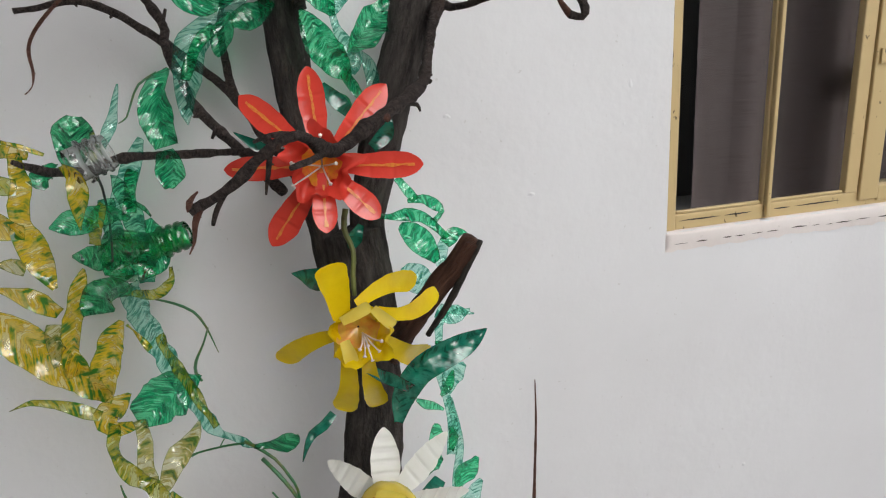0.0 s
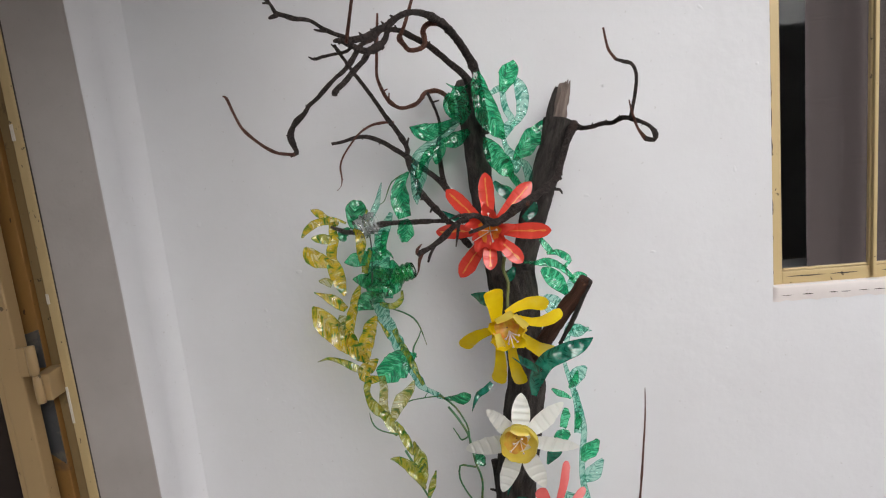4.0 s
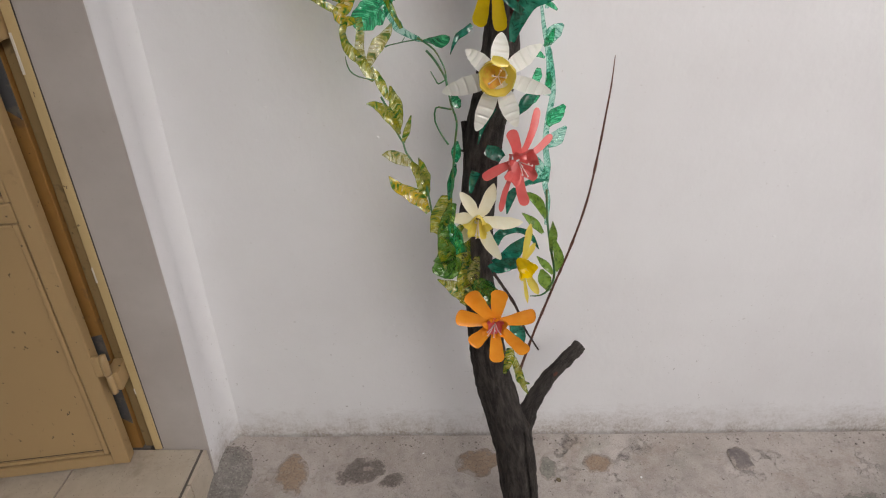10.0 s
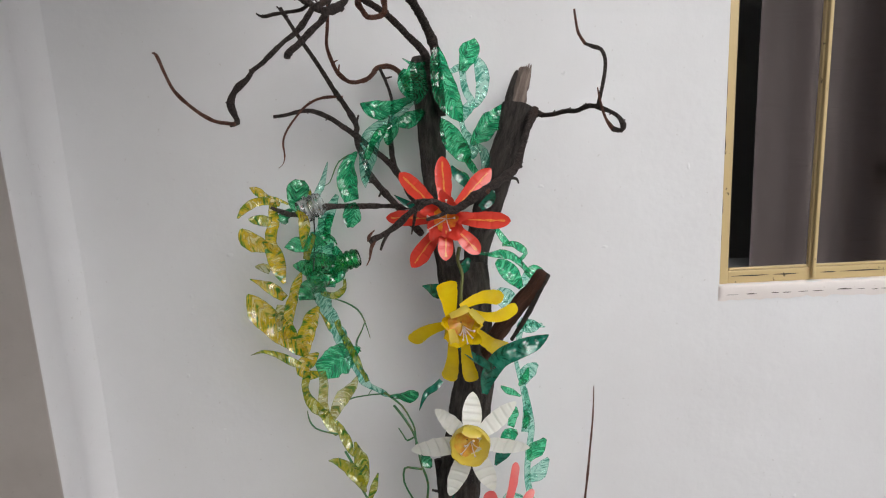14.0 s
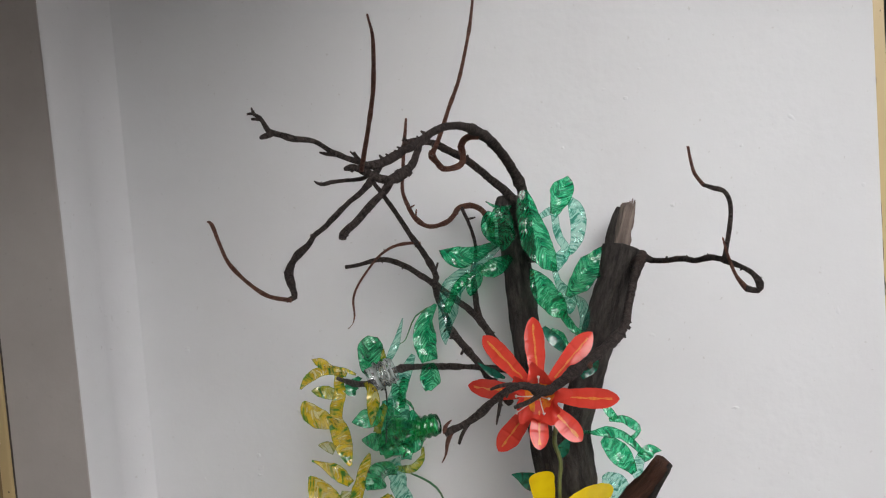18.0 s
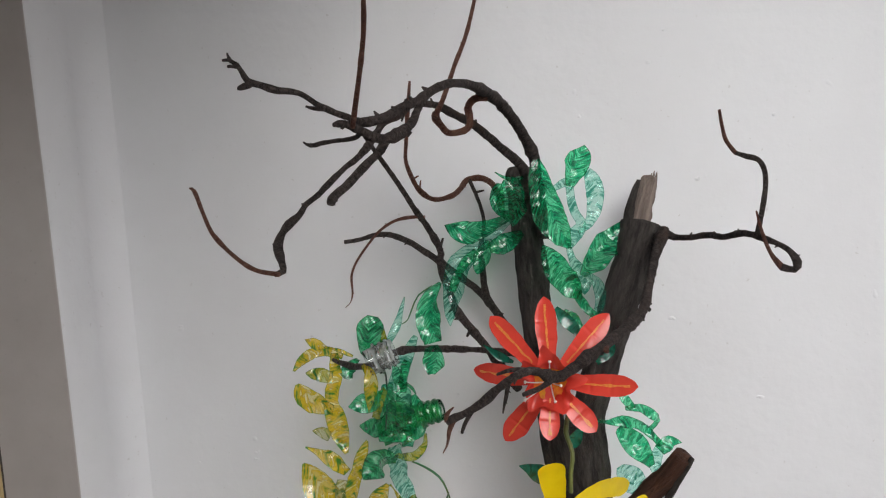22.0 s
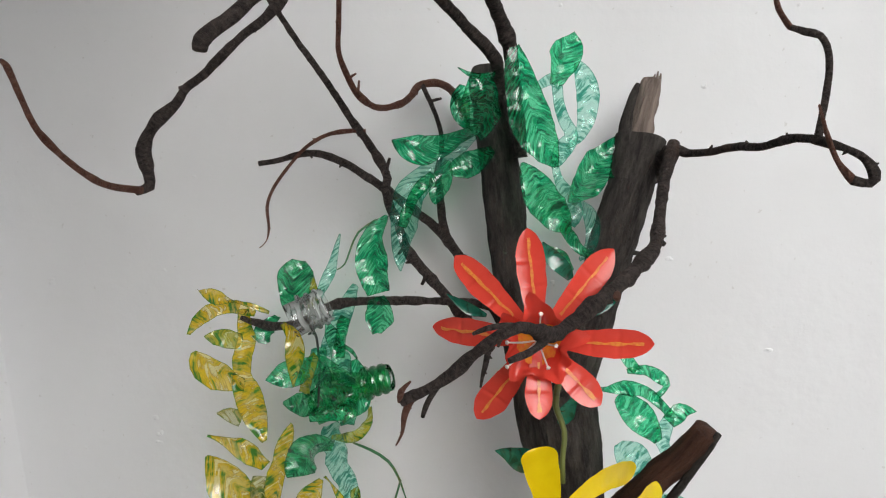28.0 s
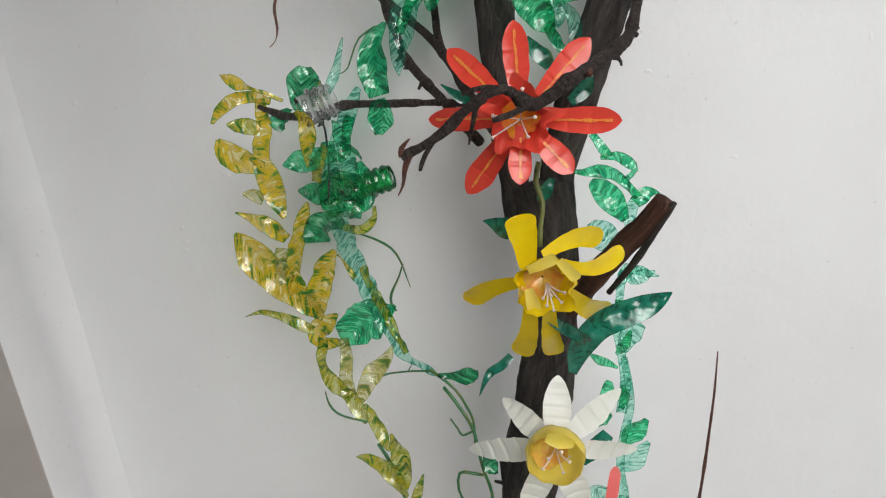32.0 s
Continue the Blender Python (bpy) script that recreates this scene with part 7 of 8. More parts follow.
# middle vine from the bottle down to the trunk
middle = thing("artificial_vine", "green plastic vine running from the cut bottle to the trunk", "vine", "vines on the tree", (-0.235, -0.16, 1.169))
for row, m in (([(-0.282, -0.125, 1.275, 0.009), (-0.276, -0.145, 1.261, 0.0129), (-0.262, -0.17, 1.242, 0.0126), (-0.243, -0.205, 1.22, 0.0121), (-0.228, -0.228, 1.202, 0.0112), (-0.214, -0.243, 1.178, 0.0092), (-0.202, -0.253, 1.16, 0.0074), (-0.186, -0.262, 1.148, 0.0061), (-0.17, -0.27, 1.142, 0.0036), (-0.161, -0.275, 1.139, 0.0018)], AQUA_PET),
               ([(-0.247, -0.19, 1.235, 0.0045), (-0.236, -0.21, 1.218, 0.0051), (-0.218, -0.235, 1.198, 0.0056), (-0.207, -0.245, 1.175, 0.0043), (-0.195, -0.256, 1.156, 0.0031)], OLIVE_PET),
               ([(-0.207, -0.232, 1.203, 0.0031), (-0.223, -0.225, 1.192, 0.0157), (-0.243, -0.218, 1.178, 0.0237), (-0.263, -0.214, 1.163, 0.0195), (-0.276, -0.212, 1.149, 0.0052)], GREEN_PET),
               ([(-0.27, -0.2, 1.254, 0.0013), (-0.263, -0.2, 1.24, 0.0032), (-0.254, -0.2, 1.224, 0.0026)], GOLD_PET),
               ([(-0.161, -0.277, 1.14, 0.0009), (-0.146, -0.28, 1.14, 0.0059), (-0.133, -0.28, 1.138, 0.0101), (-0.122, -0.28, 1.143, 0.0059), (-0.119, -0.28, 1.146, 0.0012)], DEEP_PET),
               ([(-0.115, -0.307, 1.065, 0.0024), (-0.11, -0.31, 1.049, 0.0083), (-0.104, -0.312, 1.041, 0.003)], DEEP_PET),
               ([(-0.111, -0.32, 0.988, 0.0028), (-0.112, -0.32, 0.969, 0.0085), (-0.114, -0.32, 0.951, 0.0038)], GREEN_PET),
               ([(-0.118, -0.324, 0.94, 0.0029), (-0.122, -0.325, 0.916, 0.0058), (-0.125, -0.326, 0.885, 0.0029)], DEEP_PET),
               ([(-0.114, -0.322, 0.95, 0.0028), (-0.117, -0.323, 0.934, 0.0048), (-0.122, -0.323, 0.915, 0.0019)], DEEP_PET)):
    blade("leaf", row, m, middle, wavy=0.003, ragged=0.2)
stalk("tendril", [(-0.257, -0.13, 1.253, 0.0012), (-0.238, -0.135, 1.247, 0.0016), (-0.219, -0.14, 1.236, 0.0016), (-0.209, -0.143, 1.219, 0.0013), (-0.202, -0.145, 1.194, 0.0007), (-0.2, -0.145, 1.186, 0.0005)], GREEN_STEM, middle)
stalk("tendril", [(-0.207, -0.143, 1.216, 0.0012), (-0.21, -0.165, 1.208, 0.0012), (-0.216, -0.19, 1.199, 0.0017), (-0.214, -0.21, 1.195, 0.0017), (-0.206, -0.23, 1.195, 0.0013)], GREEN_STEM, middle)
stalk("tendril", [(-0.224, -0.252, 1.127, 0.0016), (-0.216, -0.253, 1.13, 0.0011), (-0.19, -0.26, 1.136, 0.0011), (-0.167, -0.27, 1.141, 0.0013)], GREEN_STEM, middle)
stalk("tendril", [(-0.195, -0.26, 1.136, 0.0007), (-0.19, -0.258, 1.143, 0.0006)], GREEN_STEM, middle)
stalk("stem", [(-0.17, -0.27, 1.143, 0.0018), (-0.161, -0.275, 1.139, 0.0018), (-0.143, -0.285, 1.127, 0.0014), (-0.132, -0.29, 1.109, 0.0014), (-0.126, -0.293, 1.094, 0.0014), (-0.125, -0.298, 1.069, 0.0014)], GREEN_STEM, middle)
stalk("stem", [(-0.156, -0.275, 1.124, 0.002), (-0.143, -0.285, 1.111, 0.002), (-0.128, -0.293, 1.087, 0.0018), (-0.123, -0.3, 1.07, 0.0018), (-0.118, -0.31, 1.046, 0.0018), (-0.11, -0.317, 1.02, 0.0018), (-0.113, -0.32, 0.988, 0.0019), (-0.117, -0.324, 0.946, 0.0019), (-0.122, -0.326, 0.89, 0.0019)], GREEN_STEM, middle)
stalk("tendril", [(-0.118, -0.31, 1.038, 0.0017), (-0.132, -0.31, 1.041, 0.0017), (-0.143, -0.31, 1.041, 0.0017), (-0.145, -0.312, 1.021, 0.0014), (-0.135, -0.315, 0.998, 0.0014), (-0.124, -0.318, 0.982, 0.0017)], GREEN_STEM, middle)
stalk("tendril", [(-0.15, -0.29, 1.095, 0.0009), (-0.143, -0.29, 1.082, 0.0011), (-0.138, -0.292, 1.075, 0.0014), (-0.128, -0.294, 1.081, 0.0011)], GREEN_STEM, middle)

# right-hand vine
right = thing("artificial_vine", "pale emerald plastic vine that climbs behind the trunk", "vine", "vines on the tree", (0.058, -0.165, 0.974))
for row, m in (([(0.012, -0.19, 1.369, 0.0039), (0.022, -0.19, 1.354, 0.0054), (0.03, -0.19, 1.343, 0.0044)], GREEN_PET),
               ([(0.021, -0.19, 1.343, 0.002), (0.037, -0.19, 1.344, 0.0049), (0.051, -0.19, 1.336, 0.0063), (0.057, -0.19, 1.328, 0.0039), (0.048, -0.19, 1.318, 0.0034)], GREEN_PET),
               ([(-0.017, -0.212, 1.337, 0.0029), (0.003, -0.202, 1.331, 0.0044), (0.022, -0.2, 1.331, 0.0077), (0.038, -0.196, 1.323, 0.0058), (0.053, -0.192, 1.308, 0.0039), (0.062, -0.19, 1.297, 0.0049)], GREEN_PET),
               ([(0.049, -0.19, 1.272, 0.004), (0.034, -0.19, 1.295, 0.0139), (0.021, -0.19, 1.31, 0.0114), (0.011, -0.19, 1.318, 0.004)], GREEN_PET),
               ([(0.058, -0.19, 1.292, 0.0069), (0.068, -0.19, 1.301, 0.0088), (0.075, -0.19, 1.303, 0.0049), (0.084, -0.19, 1.301, 0.0004)], GREEN_PET),
               ([(0.059, -0.19, 1.298, 0.0049), (0.053, -0.19, 1.277, 0.0069), (0.054, -0.195, 1.261, 0.0049)], AQUA_PET),
               ([(0.042, -0.19, 1.237, 0.004), (0.03, -0.19, 1.25, 0.0151), (0.019, -0.19, 1.263, 0.0141), (0.012, -0.19, 1.272, 0.005)], AQUA_PET),
               ([(0.049, -0.2, 1.221, 0.005), (0.064, -0.2, 1.216, 0.0064), (0.078, -0.2, 1.211, 0.0015), (0.084, -0.2, 1.21, 0.0007)], AQUA_PET),
               ([(0.052, -0.2, 1.218, 0.005), (0.043, -0.2, 1.201, 0.005), (0.042, -0.2, 1.171, 0.003)], AQUA_PET),
               ([(0.037, -0.2, 1.182, 0.0009), (0.048, -0.2, 1.177, 0.0047), (0.06, -0.2, 1.168, 0.0017)], GREEN_PET),
               ([(0.044, -0.19, 1.089, 0.0018), (0.028, -0.19, 1.099, 0.0068), (0.012, -0.19, 1.108, 0.0009)], GREEN_PET),
               ([(0.058, -0.19, 1.139, 0.0009), (0.051, -0.19, 1.118, 0.0067), (0.041, -0.19, 1.109, 0.0018)], GREEN_PET),
               ([(0.026, -0.19, 1.037, 0.005), (0.032, -0.19, 1.057, 0.0081), (0.035, -0.19, 1.072, 0.0037)], GREEN_PET),
               ([(0.05, -0.185, 1.03, 0.0032), (0.054, -0.185, 1.047, 0.0056), (0.052, -0.185, 1.063, 0.0019)], GREEN_PET),
               ([(0.012, -0.19, 1.003, 0.0064), (0.024, -0.19, 1.022, 0.0121), (0.037, -0.19, 1.028, 0.005)], GREEN_PET),
               ([(0.058, -0.166, 0.96, 0.0042), (0.07, -0.165, 0.977, 0.0147), (0.087, -0.163, 0.998, 0.0042)], GREEN_PET),
               ([(0.06, -0.16, 0.92, 0.0065), (0.078, -0.155, 0.933, 0.014), (0.095, -0.149, 0.953, 0.0021)], AQUA_PET),
               ([(0.018, -0.18, 0.907, 0.0107), (0.037, -0.176, 0.881, 0.0183), (0.046, -0.172, 0.852, 0.0054)], AQUA_PET),
               ([(0.062, -0.165, 0.879, 0.0065), (0.055, -0.166, 0.849, 0.0099)], AQUA_PET),
               ([(0.047, -0.19, 1.113, 0.0059), (0.059, -0.188, 1.132, 0.0127), (0.073, -0.186, 1.143, 0.0029)], AQUA_PET),
               ([(0.043, -0.2, 1.219, 0.0094), (0.062, -0.2, 1.211, 0.0094), (0.08, -0.2, 1.215, 0.0019)], AQUA_PET)):
    blade("leaf", row, m, right, wavy=0.0028, ragged=0.15)
blade("stem", [(0.033, -0.2, 1.178, 0.0023), (0.039, -0.196, 1.143, 0.0036), (0.048, -0.19, 1.106, 0.0049), (0.054, -0.186, 1.068, 0.0062), (0.051, -0.182, 1.021, 0.0064)], AQUA_PET, right)
blade("stem", [(0.051, -0.19, 1.103, 0.004), (0.059, -0.185, 1.058, 0.005), (0.063, -0.175, 1.022, 0.0051), (0.058, -0.166, 0.974, 0.0053), (0.056, -0.161, 0.925, 0.0054), (0.062, -0.161, 0.877, 0.0065), (0.058, -0.166, 0.845, 0.0055), (0.064, -0.18, 0.813, 0.0044), (0.059, -0.2, 0.772, 0.0033)], AQUA_PET, right)
lime = thing("artificial_vine", "lime green painted plastic tendril curling beside the trunk", "vine", "vines on the tree", (0.066, -0.24, 0.724))
stalk("stem", [(0.06, -0.18, 0.838, 0.0022), (0.061, -0.2, 0.787, 0.0022), (0.065, -0.23, 0.743, 0.0024), (0.074, -0.245, 0.689, 0.0024), (0.065, -0.25, 0.656, 0.0022), (0.048, -0.254, 0.643, 0.0017), (0.027, -0.256, 0.643, 0.0009)], GREEN_STEM, lime)
for row in ([(0.059, -0.2, 0.785, 0.0033), (0.043, -0.2, 0.819, 0.0097), (0.024, -0.2, 0.836, 0.0064), (0.01, -0.2, 0.839, 0.0011)], [(0.053, -0.21, 0.758, 0.0033), (0.034, -0.21, 0.782, 0.0087), (0.011, -0.21, 0.803, 0.0011)], [(0.067, -0.235, 0.731, 0.0032), (0.068, -0.24, 0.768, 0.0085), (0.065, -0.245, 0.801, 0.001)], [(0.077, -0.245, 0.691, 0.0032), (0.081, -0.246, 0.721, 0.0096), (0.069, -0.246, 0.764, 0.0032)], [(0.072, -0.245, 0.686, 0.0033), (0.055, -0.247, 0.709, 0.0075), (0.038, -0.247, 0.728, 0.0011)], [(0.065, -0.25, 0.65, 0.0033), (0.055, -0.25, 0.677, 0.013), (0.048, -0.25, 0.7, 0.0032)]):
    blade("leaf", row, LIME_LEAF, lime)

# ---- floor stones, litter, iron stand ----
def stone_material(name, base, dark, pale):
    m, nodes, links, p = material(name)
    geo = nodes.new("ShaderNodeNewGeometry").outputs["Position"]
    a = tex(nodes, links, "noise", 34, 6, 0.7, geo)
    c = mixed(nodes, links, ramp(nodes, links, a.outputs["Fac"], [(0.38, (0, 0, 0)), (0.66, (1, 1, 1))]).outputs["Color"], base, dark)
    b = ramp(nodes, links, tex(nodes, links, "noise", 130, 4, 0.65, geo).outputs["Fac"], [(0.55, (0, 0, 0)), (0.66, (1, 1, 1))])
    c = mixed(nodes, links, maths(nodes, links, "MULTIPLY", b.outputs["Color"], 0.7), c, pale)
    rim = nodes.new("ShaderNodeAttribute")
    rim.attribute_name = "rim"
    ragged = maths(nodes, links, "ADD", rim.outputs["Fac"], maths(nodes, links, "MULTIPLY", maths(nodes, links, "SUBTRACT", tex(nodes, links, "noise", 26, 5, 0.7, geo).outputs["Fac"], 0.5), 1.5))
    c = mixed(nodes, links, ramp(nodes, links, ragged, [(0.66, (0, 0, 0)), (0.90, (1, 1, 1))]).outputs["Color"], c, mixed(nodes, links, a.outputs["Fac"], (0.33, 0.29, 0.258), (0.42, 0.375, 0.34)))
    seam = ramp(nodes, links, ragged, [(0.70, (0, 0, 0)), (0.775, (1, 1, 1)), (0.85, (0, 0, 0))])
    c = mixed(nodes, links, maths(nodes, links, "MULTIPLY", seam.outputs["Color"], 0.42), c, (0.13, 0.11, 0.10))
    links.new(c, p.inputs["Base Color"])
    p.inputs["Roughness"].default_value = 0.9
    grain = tex(nodes, links, "noise", 220, 4, 0.75, geo)
    c = mixed(nodes, links, maths(nodes, links, "MULTIPLY", ramp(nodes, links, grain.outputs["Fac"], [(0.52, (0, 0, 0)), (0.62, (1, 1, 1))]).outputs["Color"], 0.55), c, tuple(0.45 * v for v in dark))
    links.new(c, p.inputs["Base Color"])
    links.new(bump(nodes, links, grain.outputs["Fac"], 0.5, 0.002, bump(nodes, links, a.outputs["Fac"], 0.5, 0.004)), p.inputs["Normal"])
    return m


TAN_STONE = stone_material("tan_stone", (0.34, 0.25, 0.18), (0.27, 0.20, 0.15), (0.34, 0.30, 0.26))
DARK_STONE = stone_material("dark_worn_stone", (0.19, 0.165, 0.15), (0.135, 0.112, 0.10), (0.29, 0.26, 0.235))
PALE_STONE = stone_material("pale_speckled_stone", (0.56, 0.50, 0.41), (0.46, 0.40, 0.31), (0.22, 0.185, 0.16))
PINK_STONE = stone_material("pinkish_stone", (0.31, 0.262, 0.232), (0.28, 0.235, 0.21), (0.37, 0.33, 0.30))
PURPLE_STONE = stone_material("purple_grey_stone", (0.15, 0.13, 0.132), (0.23, 0.205, 0.195), (0.29, 0.265, 0.245))
RED_STONE = stone_material("reddish_worn_stone", (0.30, 0.205, 0.172), (0.235, 0.16, 0.138), (0.36, 0.30, 0.265))
GREEN_STONE = stone_material("greenish_grey_stone", (0.275, 0.27, 0.232), (0.205, 0.20, 0.178), (0.37, 0.355, 0.315))
stone_random = random.Random(11)


def stone(at, rx, ry, turn, mat, high=0.006):
    """A worn cobble sunk in the concrete: an uneven low cap with a rim of mortar round it."""
    verts, faces = [], []
    n, rings = 22, 6
    seed = stone_random.uniform(0, 50)
    for j in range(rings + 1):
        f = j / rings
        for k in range(n):
            a = 2 * math.pi * k / n
            w = 1 + 0.34 * noise.noise(Vector((math.cos(a) * 1.3, math.sin(a) * 1.3, seed))) + 0.16 * noise.noise(Vector((math.cos(a) * 3.5, math.sin(a) * 3.5, seed)))
            x, y = rx * w * f * math.cos(a), ry * w * f * math.sin(a)
            z = 0.45 * high * (1 - f ** 2) + 0.0015 * noise.noise(Vector((x * 60, y * 60, seed))) - 0.003 * (f > 0.99)
            verts.append((x, y, z))
    for j in range(rings):
        faces += [(j * n + k, j * n + (k + 1) % n, (j + 1) * n + (k + 1) % n, (j + 1) * n + k) for k in range(n)]
    me = mesh_of("stone", verts, faces, mat)
    worn = me.attributes.new("rim", "FLOAT", "POINT")
    worn.data.foreach_set("value", [0.45 * (j / rings) ** 2 if high > 0.01 else j / rings for j in range(rings + 1) for k in range(n)])
    ob = put_part("stone", me, GROUND)
    ob.matrix_world = pose(at[0], at[1], ground_height(at[0], at[1]) + 0.002, 0, 0, turn)
    return ob


stone((-0.577, -0.130), 0.050, 0.072, 12, TAN_STONE, 0.005)
stone((-0.385, -0.118), 0.072, 0.050, 14, DARK_STONE, 0.004)
stone((-0.300, -0.150), 0.040, 0.024, 18, DARK_STONE, 0.003)
stone((-0.372, -0.112), 0.020, 0.014, 0, PINK_STONE, 0.007)
stone((-0.453, -0.283), 0.050, 0.046, 20, RED_STONE, 0.006)
stone((-0.665, -0.33), 0.030, 0.026, 0, PALE_STONE, 0.004)
stone((-0.300, -0.268), 0.052, 0.050, 0, GREEN_STONE, 0.003)
stone((-0.140, -0.285), 0.062, 0.062, 5, PINK_STONE, 0.005)
stone((-0.075, -0.090), 0.072, 0.060, 0, TAN_STONE, 0.004)
stone((0.098, -0.299), 0.046, 0.054, 0, PALE_STONE, 0.02)
stone((0.467, -0.285), 0.048, 0.058, -10, PALE_STONE, 0.012)
stone((0.255, -0.272), 0.050, 0.052, 20, PURPLE_STONE, 0.004)
stone((0.345, -0.300), 0.045, 0.040, 60, GREEN_STONE, 0.003)
stone((0.713, -0.292), 0.060, 0.040, 10, PURPLE_STONE, 0.003)
stone((0.554, -0.454), 0.045, 0.04, 0, TAN_STONE, 0.005)
stone((0.112, -0.112), 0.026, 0.046, 0, GREEN_STONE, 0.003)
stone((0.245, -0.095), 0.045, 0.036, 0, TAN_STONE, 0.003)
stone((0.629, -0.090), 0.030, 0.044, 0, PURPLE_STONE, 0.003)
stone((0.868, -0.245), 0.064, 0.062, 30, GREEN_STONE, 0.003)
stone((0.724, -0.412), 0.055, 0.05, 0, PINK_STONE, 0.003)

# rough dark mortar patch in the corner of step and wall
MORTAR = stone_material("rough_grey_mortar", (0.27, 0.25, 0.23), (0.17, 0.157, 0.145), (0.40, 0.375, 0.345))


def mortar_patch():
    verts, faces, worn = [], [], []
    n, rings = 44, 14
    for j in range(rings + 1):
        f = j / rings
        for k in range(n):
            a = 2 * math.pi * k / n
            w = 1 + 0.22 * noise.noise(Vector((math.cos(a) * 2.2, math.sin(a) * 2.2, 7.3)))
            u, v = 0.066 * w * f * math.cos(a), 0.145 * w * f * math.sin(a)
            x, y = max(-0.784, -0.742 + u + 0.16 * min(v, 0.0)), min(-0.012, -0.165 + v)
            lump = 0.004 * noise.noise(Vector((x * 70, y * 70, 2))) + 0.003 * noise.noise(Vector((x * 160, y * 160, 5)))
            verts.append((x, y, ground_height(x, y) + 0.0035 * (1 - f ** 3) + lump * (1 - f ** 4) - 0.002 * (j == rings)))
            worn.append(0.95 * f ** 2)
    for j in range(rings):
        faces += [(j * n + k, j * n + (k + 1) % n, (j + 1) * n + (k + 1) % n, (j + 1) * n + k) for k in range(n)]
    me = mesh_of("mortar_patch", verts, faces, MORTAR)
    me.attributes.new("rim", "FLOAT", "POINT").data.foreach_set("value", worn)
    return put_part("mortar_patch", me, GROUND)


mortar_patch()

# loose crumbs and gravel along the step
crumb_verts, crumb_faces = [], []
for k in range(900):
    if k < 470:
        x, y = -0.782 + abs(stone_random.gauss(0, 0.045)), stone_random.uniform(-0.36, -0.03)
    elif k < 640:
        x, y = stone_random.uniform(-0.75, 1.4), -abs(stone_random.gauss(0, 0.02)) - 0.006
    else:
        x, y = stone_random.uniform(-0.75, 1.4), stone_random.uniform(-0.6, -0.02)
    r = stone_random.uniform(0.0012, 0.0042) if k < 640 else stone_random.uniform(0.001, 0.0024)
    o = len(crumb_verts)
    h = ground_height(x, y)
    for dx, dy, dz in ((1, 0, 0), (-0.4, 0.9, 0), (-0.5, -0.8, 0.1), (0, 0.1, 1), (0, 0, -0.6)):
        crumb_verts.append((x + r * dx * stone_random.uniform(0.7, 1.3), y + r * dy * stone_random.uniform(0.7, 1.3), h + 0.001 + r * dz * 0.8))
    crumb_faces += [(o, o + 1, o + 3), (o + 1, o + 2, o + 3), (o + 2, o, o + 3), (o + 1, o, o + 4), (o + 2, o + 1, o + 4), (o, o + 2, o + 4)]
debris_random = random.Random(23)
for k in range(420):
    if k < 230:
        x, y = debris_random.uniform(-0.20, 0.06), -0.385 + debris_random.gauss(0, 0.014)
    else:
        x, y = debris_random.uniform(-0.70, 1.1), debris_random.uniform(-0.55, -0.03)
    r, turn = debris_random.uniform(0.0012, 0.0030), debris_random.uniform(0, 6.3)
    o, h, long = len(crumb_verts), ground_height(x, y), debris_random.uniform(1.0, 2.6)
    for dx, dy, dz in ((long, 0, 0), (-0.5 * long, 0.8, 0), (-0.6 * long, -0.7, 0.1), (0, 0.1, 0.8), (0, 0, -0.6)):
        crumb_verts.append((x + r * (dx * math.cos(turn) - dy * math.sin(turn)), y + r * (dx * math.sin(turn) + dy * math.cos(turn)), h + 0.001 + r * dz * 0.8))
    crumb_faces += [(o, o + 1, o + 3), (o + 1, o + 2, o + 3), (o + 2, o, o + 3), (o + 1, o, o + 4), (o + 2, o + 1, o + 4), (o, o + 2, o + 4)]
tagged(put_part("grit", mesh_of("grit", crumb_verts, crumb_faces, DARK_STONE, False)), "loose dark grit scattered on the concrete", "grit", kind="stuff")


def scrap(at, size, colour, name, label):
    m, nodes, links, p = material(name.replace("fallen_", "") + "_scrap")
    p.inputs["Base Color"].default_value = (*colour, 1)
    p.inputs["Roughness"].default_value = 0.6
    verts, faces = [], []
    for j in range(4):
        for i in range(4):
            u, v = i / 3 - 0.5, j / 3 - 0.5
            verts.append((at[0] + size * u * (1 - abs(v)), at[1] + size * 0.7 * v, 0.006 + size * 0.35 * (u * u + 0.5 * v) + 0.3 * size * noise.noise(Vector((u * 3, v * 3, at[0] * 40)))))
    faces = [(j * 4 + i, j * 4 + i + 1, (j + 1) * 4 + i + 1, (j + 1) * 4 + i) for j in range(3) for i in range(3)]
    return tagged(put_part(name, mesh_of(name, verts, faces, m)), label, "litter", "scraps on the floor")


scrap((0.889, -0.337), 0.012, (0.75, 0.10, 0.03), "fallen_petal", "small orange-red petal lying on the concrete")
scrap((0.938, -0.249), 0.014, (0.45, 0.06, 0.25), "fallen_petal", "small magenta petal lying on the concrete")
scrap((1.133, -0.023), 0.014, (0.35, 0.05, 0.05), "fallen_petal", "dark red petal lying by the wall")
scrap((0.661, -0.27), 0.026, (0.14, 0.06, 0.04), "dry_leaf", "curled brown dry leaf lying on the concrete")
scrap((0.543, -0.23), 0.012, (0.75, 0.75, 0.75), "paint_flake", "white paint flake lying on the concrete")
scrap((0.538, -0.277), 0.010, (0.75, 0.75, 0.75), "paint_flake", "white paint flake lying on the concrete")
scrap((0.348, -0.15), 0.007, (0.75, 0.75, 0.75), "paint_flake", "white paint flake lying on the concrete")
